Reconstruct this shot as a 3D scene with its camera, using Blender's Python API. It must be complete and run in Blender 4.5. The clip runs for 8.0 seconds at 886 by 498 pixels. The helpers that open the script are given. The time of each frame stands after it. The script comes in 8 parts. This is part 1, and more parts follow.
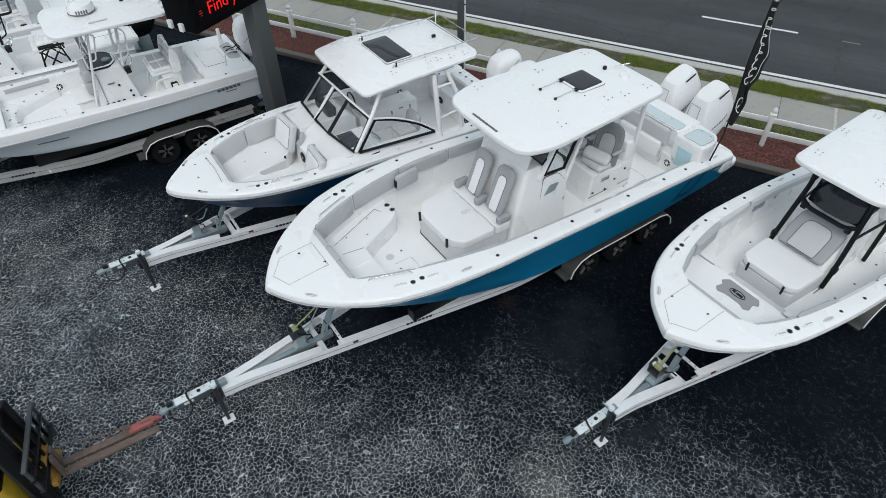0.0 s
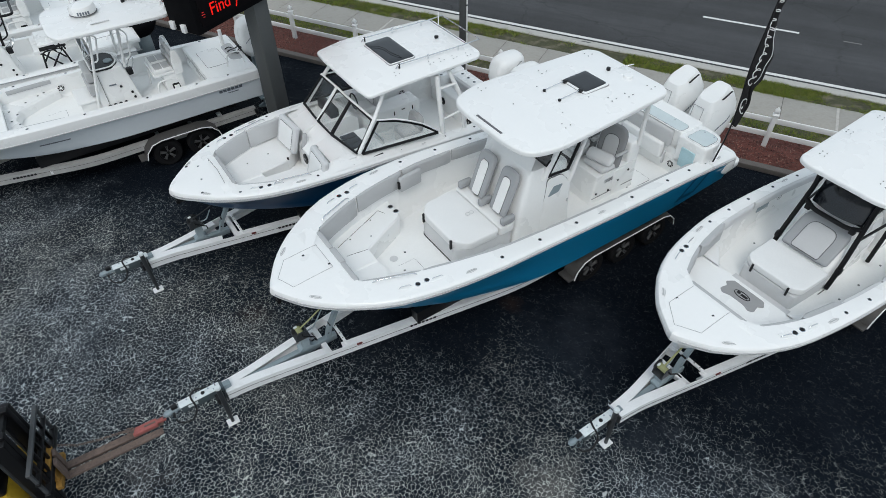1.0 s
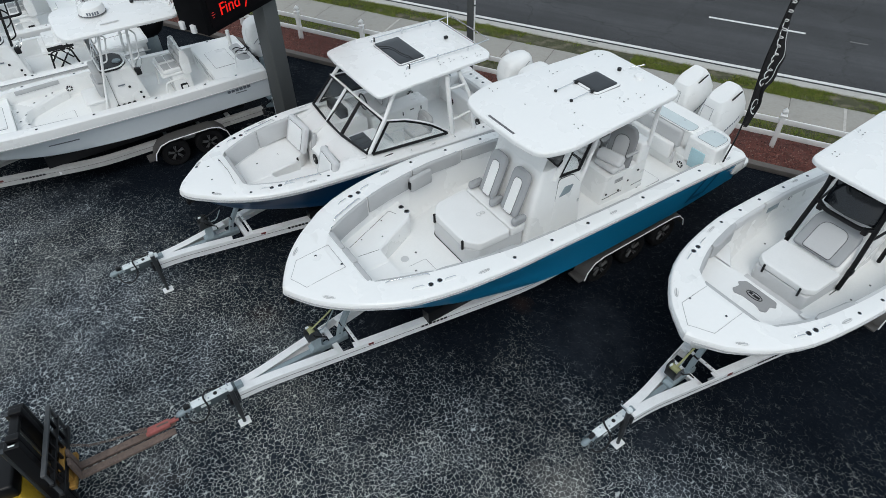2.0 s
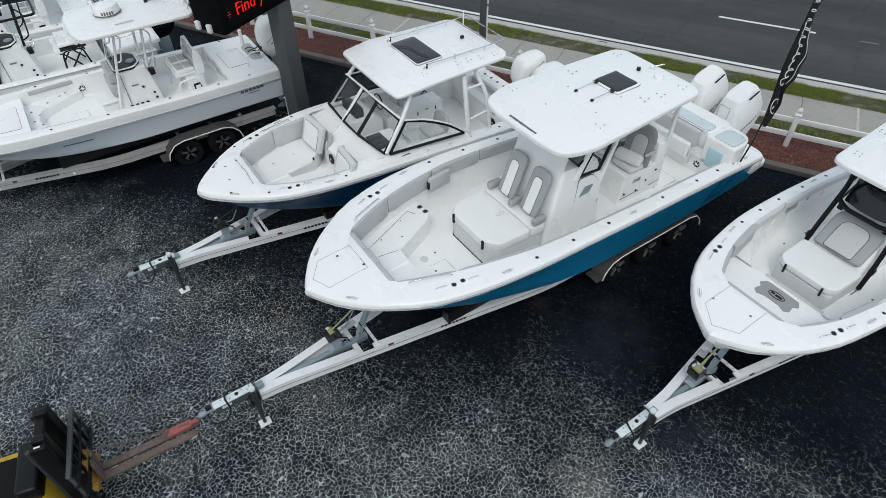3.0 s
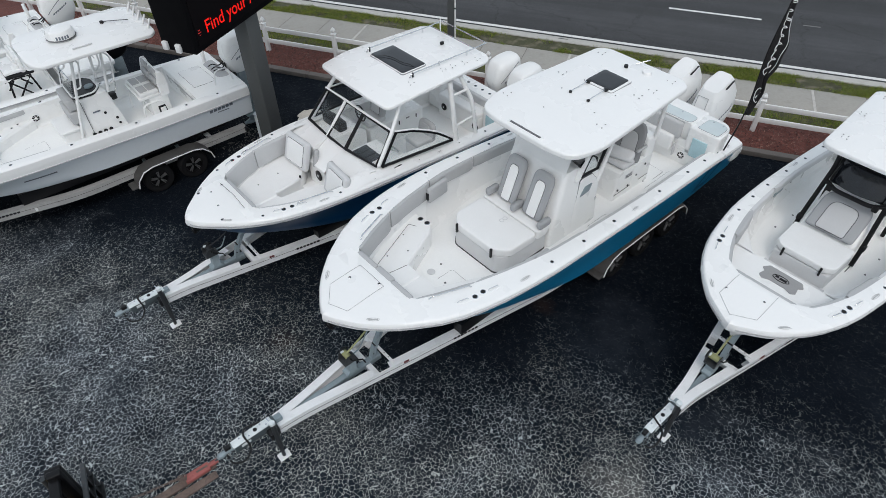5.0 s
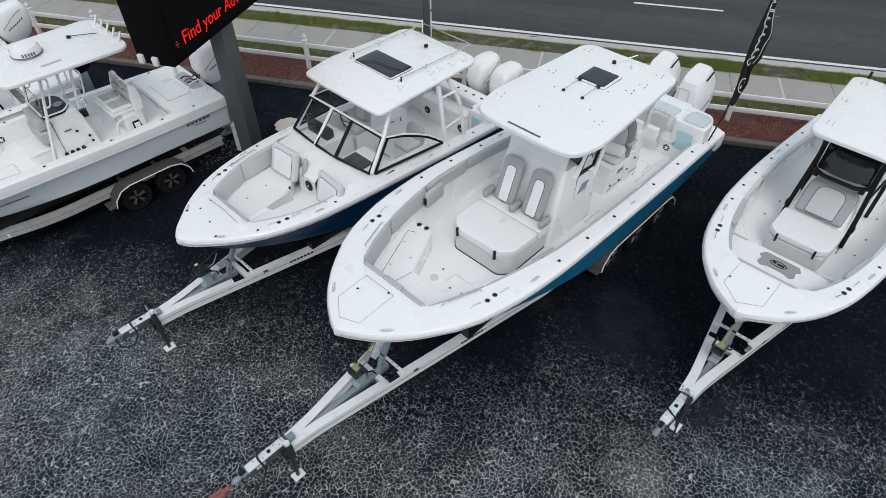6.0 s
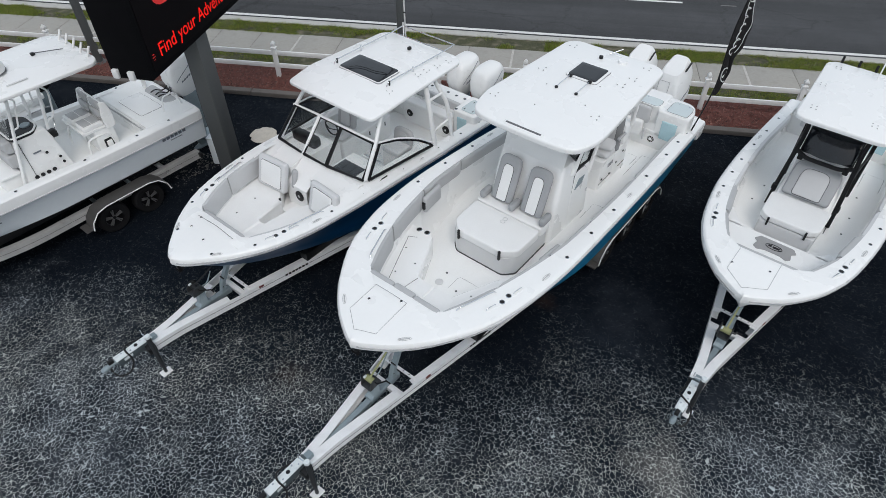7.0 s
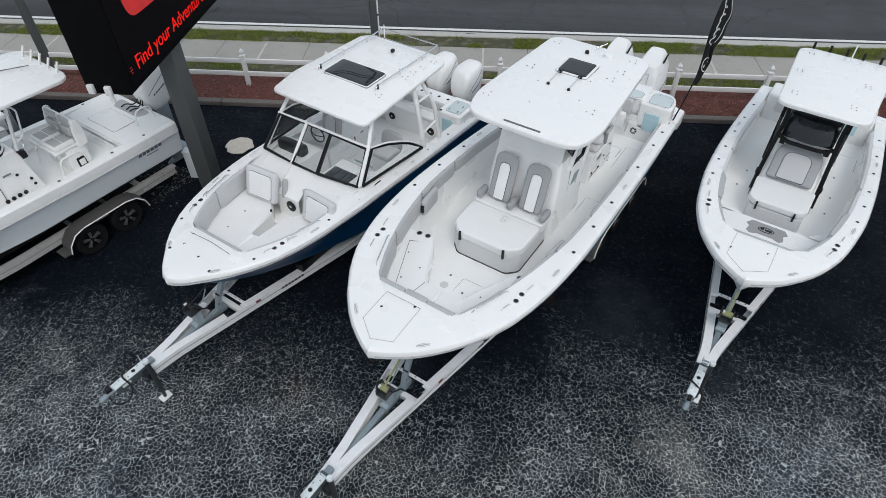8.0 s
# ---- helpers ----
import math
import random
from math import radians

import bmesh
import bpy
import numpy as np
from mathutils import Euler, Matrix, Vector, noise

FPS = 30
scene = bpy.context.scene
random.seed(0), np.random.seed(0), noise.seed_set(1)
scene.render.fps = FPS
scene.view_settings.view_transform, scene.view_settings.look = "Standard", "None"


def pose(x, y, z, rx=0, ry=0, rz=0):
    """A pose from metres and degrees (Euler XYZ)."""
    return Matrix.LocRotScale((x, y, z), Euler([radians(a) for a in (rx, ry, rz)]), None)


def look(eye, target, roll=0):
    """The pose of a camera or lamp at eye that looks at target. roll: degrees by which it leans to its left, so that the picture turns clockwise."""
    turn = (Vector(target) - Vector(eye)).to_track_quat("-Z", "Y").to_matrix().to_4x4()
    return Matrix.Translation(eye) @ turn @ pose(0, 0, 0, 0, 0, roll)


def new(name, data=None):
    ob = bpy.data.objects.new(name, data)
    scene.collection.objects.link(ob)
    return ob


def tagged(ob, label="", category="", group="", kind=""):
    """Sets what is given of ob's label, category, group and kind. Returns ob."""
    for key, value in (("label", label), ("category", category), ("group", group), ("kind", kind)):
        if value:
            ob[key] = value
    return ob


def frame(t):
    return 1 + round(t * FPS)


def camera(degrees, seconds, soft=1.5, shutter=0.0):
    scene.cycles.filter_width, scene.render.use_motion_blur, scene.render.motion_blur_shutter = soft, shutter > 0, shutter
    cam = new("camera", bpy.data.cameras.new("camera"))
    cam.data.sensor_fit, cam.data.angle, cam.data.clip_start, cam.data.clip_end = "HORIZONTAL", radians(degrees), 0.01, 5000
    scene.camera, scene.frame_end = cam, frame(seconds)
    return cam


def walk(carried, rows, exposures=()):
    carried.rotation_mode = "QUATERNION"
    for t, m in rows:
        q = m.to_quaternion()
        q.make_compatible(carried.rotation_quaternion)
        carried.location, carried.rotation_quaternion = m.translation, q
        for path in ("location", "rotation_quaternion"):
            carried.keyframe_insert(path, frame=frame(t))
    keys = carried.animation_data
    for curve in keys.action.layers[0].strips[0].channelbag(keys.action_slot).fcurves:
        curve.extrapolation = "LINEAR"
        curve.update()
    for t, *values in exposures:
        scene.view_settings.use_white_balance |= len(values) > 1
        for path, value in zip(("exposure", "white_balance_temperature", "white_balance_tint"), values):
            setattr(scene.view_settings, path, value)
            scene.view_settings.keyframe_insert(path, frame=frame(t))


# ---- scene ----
from mathutils.bvhtree import BVHTree

cam = camera(71.0, 8.0, soft=0.8)
PATH = [
    (0, (5.69, -4.393, 9.564), (4.99, -3.146, 8.166), -1.2),
    (0.5, (5.659, -4.378, 9.581), (4.961, -3.131, 8.182), -1.2),
    (1, (5.596, -4.404, 9.58), (4.899, -3.156, 8.181), -1.2),
    (1.5, (5.522, -4.441, 9.588), (4.824, -3.193, 8.19), -1.2),
    (3, (5.091, -4.652, 9.581), (4.395, -3.404, 8.182), -1.2),
    (3.5, (4.849, -4.722, 9.594), (4.167, -3.467, 8.195), -1.1),
    (4, (4.599, -4.787, 9.599), (3.957, -3.51, 8.2), -1.1),
    (4.5, (4.313, -4.836, 9.615), (3.717, -3.539, 8.214), -1.0),
    (5, (3.995, -4.869, 9.619), (3.456, -3.548, 8.217), -1.0),
    (6.5, (2.893, -5.019, 9.585), (2.529, -3.64, 8.183), -0.7),
    (7, (2.491, -5.049, 9.571), (2.195, -3.654, 8.169), -0.6),
    (7.5, (2.101, -5.066, 9.562), (1.874, -3.658, 8.159), -0.5),
    (8, (1.709, -5.08, 9.537), (1.545, -3.663, 8.135), -0.3),
]
walk(cam, [(t, look(eye, target, roll)) for t, eye, target, roll in PATH], [(0.0, 0.0, 6450, 9.0), (3.0, 0.0, 6480, 9.5), (5.0, 0.0, 6540, 12.0), (8.0, 0.0, 6550, 12.5)])
SKY, SUN = 0.112, 0.80


# ---- world and light ----
def build_world():
    world = bpy.data.worlds.new("sky")
    scene.world = world
    world.use_nodes = True
    nt = world.node_tree
    bg = nt.nodes["Background"]
    sky = nt.nodes.new("ShaderNodeTexSky")
    sky.sky_type = "NISHITA"
    sky.sun_disc = False
    sky.sun_elevation = radians(51)
    sky.sun_rotation = radians(155)
    sky.air_density, sky.dust_density, sky.ozone_density = 1.0, 6.0, 2.0
    # an overcast sky: the colour is drawn most of the way to cloud grey
    mix = nt.nodes.new("ShaderNodeMix")
    mix.data_type = "RGBA"
    mix.inputs[0].default_value = 0.8
    mix.inputs[7].default_value = (6.0, 6.9, 7.6, 1)
    nt.links.new(sky.outputs[0], mix.inputs[6])
    nt.links.new(mix.outputs[2], bg.inputs[0])
    bg.inputs[1].default_value = SKY
    sun = new("sun", bpy.data.lights.new("sun", "SUN"))
    sun.data.energy, sun.data.angle, sun.data.color = SUN, radians(25), (1, 0.98, 0.95)
    sun.matrix_world = look((0, 0, 0), (-0.3, 0.65, -1.0))


build_world()
scene.view_settings.exposure = 0.0


# ---- materials ----
def mat(name, colour, rough=0.5, metal=0.0, grain=0.06, scale=4.0, bump=0.0, bump_scale=60.0, spec=0.5, coat=0.0, emit=0.0, alpha=1.0, dirt=0.0, dirt_colour=(0.1, 0.09, 0.08)):
    """A surface with two scales of variation: broad tone and fine grain."""
    m = bpy.data.materials.new(name)
    m.use_nodes = True
    nt = m.node_tree
    b = nt.nodes["Principled BSDF"]
    b.inputs["Roughness"].default_value = rough
    b.inputs["Metallic"].default_value = metal
    b.inputs["Specular IOR Level"].default_value = spec
    b.inputs["Coat Weight"].default_value = coat
    b.inputs["Alpha"].default_value = alpha
    co = nt.nodes.new("ShaderNodeTexCoord")
    n1 = nt.nodes.new("ShaderNodeTexNoise")
    n1.inputs["Scale"].default_value, n1.inputs["Detail"].default_value = scale, 5
    n2 = nt.nodes.new("ShaderNodeTexNoise")
    n2.inputs["Scale"].default_value, n2.inputs["Detail"].default_value = scale * 14, 3
    for n in (n1, n2):
        nt.links.new(co.outputs["Object"], n.inputs["Vector"])
    add = nt.nodes.new("ShaderNodeMath")
    add.operation = "ADD"
    nt.links.new(n1.outputs[0], add.inputs[0])
    nt.links.new(n2.outputs[0], add.inputs[1])
    ramp = nt.nodes.new("ShaderNodeMapRange")
    ramp.inputs[1].default_value, ramp.inputs[2].default_value = 0.6, 1.4
    ramp.inputs[3].default_value, ramp.inputs[4].default_value = 1 - grain, 1 + grain
    nt.links.new(add.outputs[0], ramp.inputs[0])
    mul = nt.nodes.new("ShaderNodeVectorMath")
    mul.operation = "SCALE"
    mul.inputs[0].default_value = colour
    nt.links.new(ramp.outputs[0], mul.inputs["Scale"])
    out = mul.outputs[0]
    if dirt:
        n3 = nt.nodes.new("ShaderNodeTexNoise")
        n3.inputs["Scale"].default_value, n3.inputs["Detail"].default_value = scale * 2.3, 8
        nt.links.new(co.outputs["Object"], n3.inputs["Vector"])
        r3 = nt.nodes.new("ShaderNodeMapRange")
        r3.inputs[1].default_value, r3.inputs[2].default_value = 0.52, 0.75
        r3.inputs[4].default_value = dirt
        nt.links.new(n3.outputs[0], r3.inputs[0])
        mx = nt.nodes.new("ShaderNodeMix")
        mx.data_type = "RGBA"
        mx.inputs[7].default_value = (*dirt_colour, 1)
        nt.links.new(r3.outputs[0], mx.inputs[0])
        nt.links.new(out, mx.inputs[6])
        out = mx.outputs[2]
    nt.links.new(out, b.inputs["Base Color"])
    r2 = nt.nodes.new("ShaderNodeMapRange")
    r2.inputs[3].default_value, r2.inputs[4].default_value = rough * 0.8, min(1, rough * 1.2)
    nt.links.new(n1.outputs[0], r2.inputs[0])
    nt.links.new(r2.outputs[0], b.inputs["Roughness"])
    if bump:
        n4 = nt.nodes.new("ShaderNodeTexNoise")
        n4.inputs["Scale"].default_value, n4.inputs["Detail"].default_value = bump_scale, 4
        nt.links.new(co.outputs["Object"], n4.inputs["Vector"])
        bp = nt.nodes.new("ShaderNodeBump")
        bp.inputs["Strength"].default_value, bp.inputs["Distance"].default_value = bump, 0.02
        nt.links.new(n4.outputs[0], bp.inputs["Height"])
        nt.links.new(bp.outputs[0], b.inputs["Normal"])
    if emit:
        b.inputs["Emission Color"].default_value = (*colour, 1)
        b.inputs["Emission Strength"].default_value = emit
    return m


def link_nodes(nt, kind, **values):
    n = nt.nodes.new(kind)
    for key, v in values.items():
        n.inputs[key.replace("_", " ")].default_value = v
    return n


def asphalt_material():
    """Old sealed asphalt: near black with a web of pale cracks that comes and goes, and faded patches."""
    m = bpy.data.materials.new("cracked_asphalt")
    m.use_nodes = True
    nt = m.node_tree
    b = nt.nodes["Principled BSDF"]
    co = nt.nodes.new("ShaderNodeTexCoord")

    def noise_of(size, detail, rough=0.5):
        n = link_nodes(nt, "ShaderNodeTexNoise", Scale=size, Detail=detail, Roughness=rough)
        nt.links.new(co.outputs["Object"], n.inputs["Vector"])
        return n.outputs[0]

    def spread(src, a, z, lo=0.0, hi=1.0):
        r = nt.nodes.new("ShaderNodeMapRange")
        r.inputs[1].default_value, r.inputs[2].default_value = a, z
        r.inputs[3].default_value, r.inputs[4].default_value = lo, hi
        nt.links.new(src, r.inputs[0])
        return r.outputs[0]

    def calc(op, a, c):
        n = nt.nodes.new("ShaderNodeMath")
        n.operation = op
        for k, v in enumerate((a, c)):
            if isinstance(v, (int, float)):
                n.inputs[k].default_value = v
            else:
                nt.links.new(v, n.inputs[k])
        return n.outputs[0]

    def blend(f, a, c):
        n = nt.nodes.new("ShaderNodeMix")
        n.data_type = "RGBA"
        for k, v in ((0, f), (6, a), (7, c)):
            if isinstance(v, tuple):
                n.inputs[k].default_value = (*v, 1)
            else:
                nt.links.new(v, n.inputs[k])
        return n.outputs[2]

    def warped(src, size, amount):
        """Coordinates shaken by a noise, centred on nought."""
        n = link_nodes(nt, "ShaderNodeTexNoise", Scale=size, Detail=3.0, Roughness=0.6)
        nt.links.new(co.outputs["Object"], n.inputs["Vector"])
        off = nt.nodes.new("ShaderNodeVectorMath")
        off.operation = "MULTIPLY_ADD"
        off.inputs[1].default_value = (amount, amount, 0)
        nt.links.new(n.outputs["Color"], off.inputs[0])
        nt.links.new(src, off.inputs[2])
        return off.outputs[0]

    shaken = warped(warped(co.outputs["Object"], 7.0, 0.085), 34.0, 0.036)

    def web(size, wide, thick):
        """A net of cracks whose width wanders; thick is a noise about 0.5."""
        v = link_nodes(nt, "ShaderNodeTexVoronoi", Scale=size, Randomness=1.0)
        v.feature = "DISTANCE_TO_EDGE"
        nt.links.new(shaken, v.inputs["Vector"])
        return spread(calc("DIVIDE", v.outputs["Distance"], spread(thick, 0.36, 0.64, 0.6, 1.25)), wide * 0.4, wide, 1, 0)

    sep = nt.nodes.new("ShaderNodeSeparateXYZ")
    nt.links.new(co.outputs["Object"], sep.inputs[0])
    ragged = noise_of(1.5, 8.0, 0.72)

    def spot(x, y, r, gain=1.0):
        """A ragged worn spot of that radius."""
        d = nt.nodes.new("ShaderNodeVectorMath")
        d.operation = "DISTANCE"
        d.inputs[1].default_value = (x, y, 0)
        nt.links.new(co.outputs["Object"], d.inputs[0])
        return spread(calc("ADD", d.outputs["Value"], spread(ragged, 0.25, 0.75, -0.95 * r, 0.95 * r)), r * 0.05, r * 1.05, gain, 0.0)

    def most(*layers):
        out = layers[0]
        for layer in layers[1:]:
            out = calc("MAXIMUM", out, layer)
        return out

    # cracks fade towards the parking rows, where shade under the boats is painted in
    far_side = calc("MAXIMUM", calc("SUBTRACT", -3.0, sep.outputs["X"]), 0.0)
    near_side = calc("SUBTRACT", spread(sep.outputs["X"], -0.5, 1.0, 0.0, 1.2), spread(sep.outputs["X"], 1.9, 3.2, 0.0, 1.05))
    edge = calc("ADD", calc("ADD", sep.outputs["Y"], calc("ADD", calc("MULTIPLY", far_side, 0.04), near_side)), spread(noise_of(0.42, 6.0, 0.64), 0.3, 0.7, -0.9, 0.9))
    row_fade = spread(edge, 0.2, 3.0, 1.0, 0.13)
    broad = spread(noise_of(0.55, 6.0, 0.62), 0.36, 0.62, 0.70, 0.94)
    pale = most(spot(7.5, -0.3, 2.2), spot(-5.6, 0.1, 2.0), spot(-5.2, -1.7, 2.2, 0.9), spot(-2.2, -1.6, 1.4, 0.4), spot(-8.0, 0.6, 2.0, 0.7))
    smooth = most(spot(4.4, 3.1, 1.1), spot(-3.9, -1.0, 0.5, 0.5), spot(-3.3, -3.6, 0.9, 0.7), spot(-0.6, 2.1, 0.9), spot(5.9, 1.5, 0.6), spot(0.7, 1.5, 1.0, 0.8), spot(-0.7, 0.8, 0.5, 0.6))
    worn = calc("MULTIPLY", most(calc("MULTIPLY", row_fade, broad), pale), spread(smooth, 0, 1, 1.0, 0.25))
    # the net is whole where the surface is worn and falls apart into short pieces elsewhere
    piece = calc("ADD", noise_of(9.5, 2.0, 0.5), spread(worn, 0, 1, -0.09, 0.18))
    whole = spread(piece, 0.41, 0.53)
    coarse = web(13.8, 0.047, noise_of(8.0, 2.0))
    fine = calc("MULTIPLY", web(25.0, 0.05, noise_of(13.0, 2.0)), spread(calc("ADD", noise_of(1.1, 3.0), spread(worn, 0, 1, -0.2, 0.06)), 0.44, 0.58, 0.0, 0.34))
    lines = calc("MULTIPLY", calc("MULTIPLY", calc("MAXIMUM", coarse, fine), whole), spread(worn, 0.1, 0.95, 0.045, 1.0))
    # ground tone drops in the rows, standing in for shade beneath the hulls
    tone = calc("MULTIPLY", spread(noise_of(0.28, 7.0, 0.66), 0.26, 0.62), spread(row_fade, 0, 1, 0.12, 1.0))
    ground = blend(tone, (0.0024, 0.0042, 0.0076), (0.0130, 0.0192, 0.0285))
    chips = calc("MULTIPLY", spread(noise_of(85.0, 3.0), 0.58, 0.74, 0.0, 0.11), spread(worn, 0.05, 1, 0.08, 1.0))
    ground = blend(chips, ground, (0.34, 0.34, 0.33))
    dust = calc("MULTIPLY", spread(noise_of(0.8, 8.0, 0.72), 0.50, 0.74, 0.0, 0.24), row_fade)
    ground = blend(dust, ground, (0.105, 0.115, 0.128))
    ground = blend(calc("MULTIPLY", pale, spread(noise_of(1.6, 7.0, 0.7), 0.34, 0.66, 0.03, 0.30)), ground, (0.135, 0.155, 0.178))
    ground = blend(calc("MULTIPLY", smooth, 0.35), ground, (0.030, 0.036, 0.045))
    # dried mud and rust
    ground = blend(most(spot(4.9, -0.05, 0.6, 0.36), spot(-1.15, -2.65, 0.35, 0.14), spot(-0.7, -2.45, 0.3, 0.12)), ground, (0.24, 0.225, 0.205))
    ground = blend(most(spot(-1.6, 0.9, 0.5, 0.35), spot(0.3, 2.3, 0.45, 0.3), spot(2.9, 3.3, 0.25, 0.4)), ground, (0.045, 0.028, 0.022))
    tint = blend(spread(noise_of(0.35, 4.0), 0.42, 0.58), (0.58, 0.63, 0.65), (0.59, 0.61, 0.57))
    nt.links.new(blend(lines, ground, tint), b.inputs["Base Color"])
    nt.links.new(spread(noise_of(1.2, 4.0), 0.3, 0.7, 0.6, 0.9), b.inputs["Roughness"])
    b.inputs["Specular IOR Level"].default_value = 0.06
    bp = link_nodes(nt, "ShaderNodeBump", Strength=0.4, Distance=0.008)
    nt.links.new(calc("SUBTRACT", noise_of(110.0, 4.0), coarse), bp.inputs["Height"])
    nt.links.new(bp.outputs[0], b.inputs["Normal"])
    return m


def road_material():
    """Worn asphalt: tone in long streaks along the lanes, fine stones, thin wandering cracks."""
    m = bpy.data.materials.new("road_asphalt")
    m.use_nodes = True
    nt = m.node_tree
    b = nt.nodes["Principled BSDF"]
    co = nt.nodes.new("ShaderNodeTexCoord")

    def layer(stretch, size, detail, a, z, lo, hi, rough=0.5):
        mp = nt.nodes.new("ShaderNodeMapping")
        mp.inputs["Scale"].default_value = stretch
        nt.links.new(co.outputs["Object"], mp.inputs[0])
        n = link_nodes(nt, "ShaderNodeTexNoise", Scale=size, Detail=detail, Roughness=rough)
        nt.links.new(mp.outputs[0], n.inputs["Vector"])
        r = nt.nodes.new("ShaderNodeMapRange")
        r.inputs[1].default_value, r.inputs[2].default_value = a, z
        r.inputs[3].default_value, r.inputs[4].default_value = lo, hi
        nt.links.new(n.outputs[0], r.inputs[0])
        return r.outputs[0], n.outputs[0]

    def times(a, c):
        n = nt.nodes.new("ShaderNodeMath")
        n.operation = "MULTIPLY"
        nt.links.new(a, n.inputs[0])
        nt.links.new(c, n.inputs[1])
        return n.outputs[0]

    streak, _ = layer((0.02, 0.55, 1), 1.0, 4, 0.35, 0.65, 0.72, 1.3)
    fine_streak, _ = layer((0.08, 3.0, 1), 1.0, 5, 0.3, 0.7, 0.86, 1.14, 0.65)
    blotch, _ = layer((1, 1, 1), 0.7, 7, 0.3, 0.7, 0.85, 1.15, 0.65)
    stone, raw = layer((1, 1, 1), 70.0, 3, 0.35, 0.7, 0.7, 1.45, 0.6)
    v = link_nodes(nt, "ShaderNodeTexVoronoi", Scale=0.22, Randomness=1.0)
    v.feature = "DISTANCE_TO_EDGE"
    w = link_nodes(nt, "ShaderNodeTexNoise", Scale=0.9, Detail=7.0, Roughness=0.7)
    nt.links.new(co.outputs["Object"], w.inputs["Vector"])
    off = nt.nodes.new("ShaderNodeVectorMath")
    off.operation = "MULTIPLY_ADD"
    off.inputs[1].default_value = (1.3, 1.3, 0)
    nt.links.new(w.outputs["Color"], off.inputs[0])
    nt.links.new(co.outputs["Object"], off.inputs[2])
    nt.links.new(off.outputs[0], v.inputs["Vector"])
    cr = nt.nodes.new("ShaderNodeMapRange")
    cr.inputs[1].default_value, cr.inputs[2].default_value = 0.001, 0.005
    cr.inputs[3].default_value, cr.inputs[4].default_value = 0.55, 1.0
    nt.links.new(v.outputs["Distance"], cr.inputs[0])
    tone = times(times(times(streak, fine_streak), times(blotch, stone)), cr.outputs[0])
    mul = nt.nodes.new("ShaderNodeVectorMath")
    mul.operation = "SCALE"
    mul.inputs[0].default_value = (0.043, 0.044, 0.047)
    nt.links.new(tone, mul.inputs["Scale"])
    nt.links.new(mul.outputs[0], b.inputs["Base Color"])
    b.inputs["Roughness"].default_value = 0.85
    bp = link_nodes(nt, "ShaderNodeBump", Strength=0.35, Distance=0.01)
    nt.links.new(raw, bp.inputs["Height"])
    nt.links.new(bp.outputs[0], b.inputs["Normal"])
    return m


def glass_material(name, tint=(0.75, 0.82, 0.85), clear=0.75):
    m = bpy.data.materials.new(name)
    m.use_nodes = True
    nt = m.node_tree
    out = nt.nodes["Material Output"]
    nt.nodes.remove(nt.nodes["Principled BSDF"])
    tr = nt.nodes.new("ShaderNodeBsdfTransparent")
    tr.inputs[0].default_value = (*[clear * c for c in tint], 1)
    gl = nt.nodes.new("ShaderNodeBsdfGlossy")
    gl.inputs["Roughness"].default_value = 0.03
    lw = nt.nodes.new("ShaderNodeLayerWeight")
    pw = nt.nodes.new("ShaderNodeMath")
    pw.operation = "POWER"
    pw.inputs[1].default_value = 4.0
    nt.links.new(lw.outputs["Facing"], pw.inputs[0])
    fr = nt.nodes.new("ShaderNodeMapRange")
    fr.inputs[3].default_value, fr.inputs[4].default_value = 0.02, 0.45
    nt.links.new(pw.outputs[0], fr.inputs[0])
    mx = nt.nodes.new("ShaderNodeMixShader")
    nt.links.new(fr.outputs[0], mx.inputs[0])
    nt.links.new(tr.outputs[0], mx.inputs[1])
    nt.links.new(gl.outputs[0], mx.inputs[2])
    nt.links.new(mx.outputs[0], out.inputs[0])
    return m


WHITE = mat("white_gelcoat", (0.89, 0.893, 0.883), 0.28, grain=0.015, scale=1.2, coat=0.15)
DECK = mat("white_nonskid", (0.905, 0.91, 0.897), 0.6, grain=0.03, scale=2.0, bump=0.12, bump_scale=160)
TEAL = mat("teal_gelcoat", (0.008, 0.21, 0.40), 0.3, grain=0.05, scale=0.8, spec=0.4, coat=0.1)
NAVY = mat("navy_gelcoat", (0.003, 0.055, 0.145), 0.34, grain=0.05, scale=0.8, spec=0.3)
ICE = mat("pale_grey_gelcoat", (0.80, 0.85, 0.885), 0.2, grain=0.02, scale=0.8, coat=0.3)
VINYL = mat("grey_vinyl", (0.46, 0.465, 0.47), 0.55, grain=0.04, scale=3, bump=0.1, bump_scale=220)
PALE = mat("pale_grey_vinyl", (0.64, 0.645, 0.65), 0.55, grain=0.03, scale=3, bump=0.1, bump_scale=220)
CUSHION = mat("white_vinyl", (0.86, 0.863, 0.855), 0.5, grain=0.03, scale=3, bump=0.08, bump_scale=220)
DARK = mat("dark_plastic", (0.012, 0.0125, 0.014), 0.4, grain=0.1, spec=0.3)
GREY = mat("mid_grey_vinyl", (0.36, 0.37, 0.38), 0.55, grain=0.04, scale=3, bump=0.1, bump_scale=220)
HELM = mat("dark_grey_vinyl", (0.24, 0.245, 0.25), 0.55, grain=0.05, scale=3, bump=0.1, bump_scale=220)
PAD = mat("grey_foam_pad", (0.33, 0.33, 0.33), 0.8, grain=0.05, bump=0.2, bump_scale=300)
SEAM = mat("seam_grey", (0.13, 0.13, 0.138), 0.7, grain=0.05)
BLACK = mat("black_powder_coat", (0.006, 0.006, 0.007), 0.35, grain=0.1, spec=0.25)
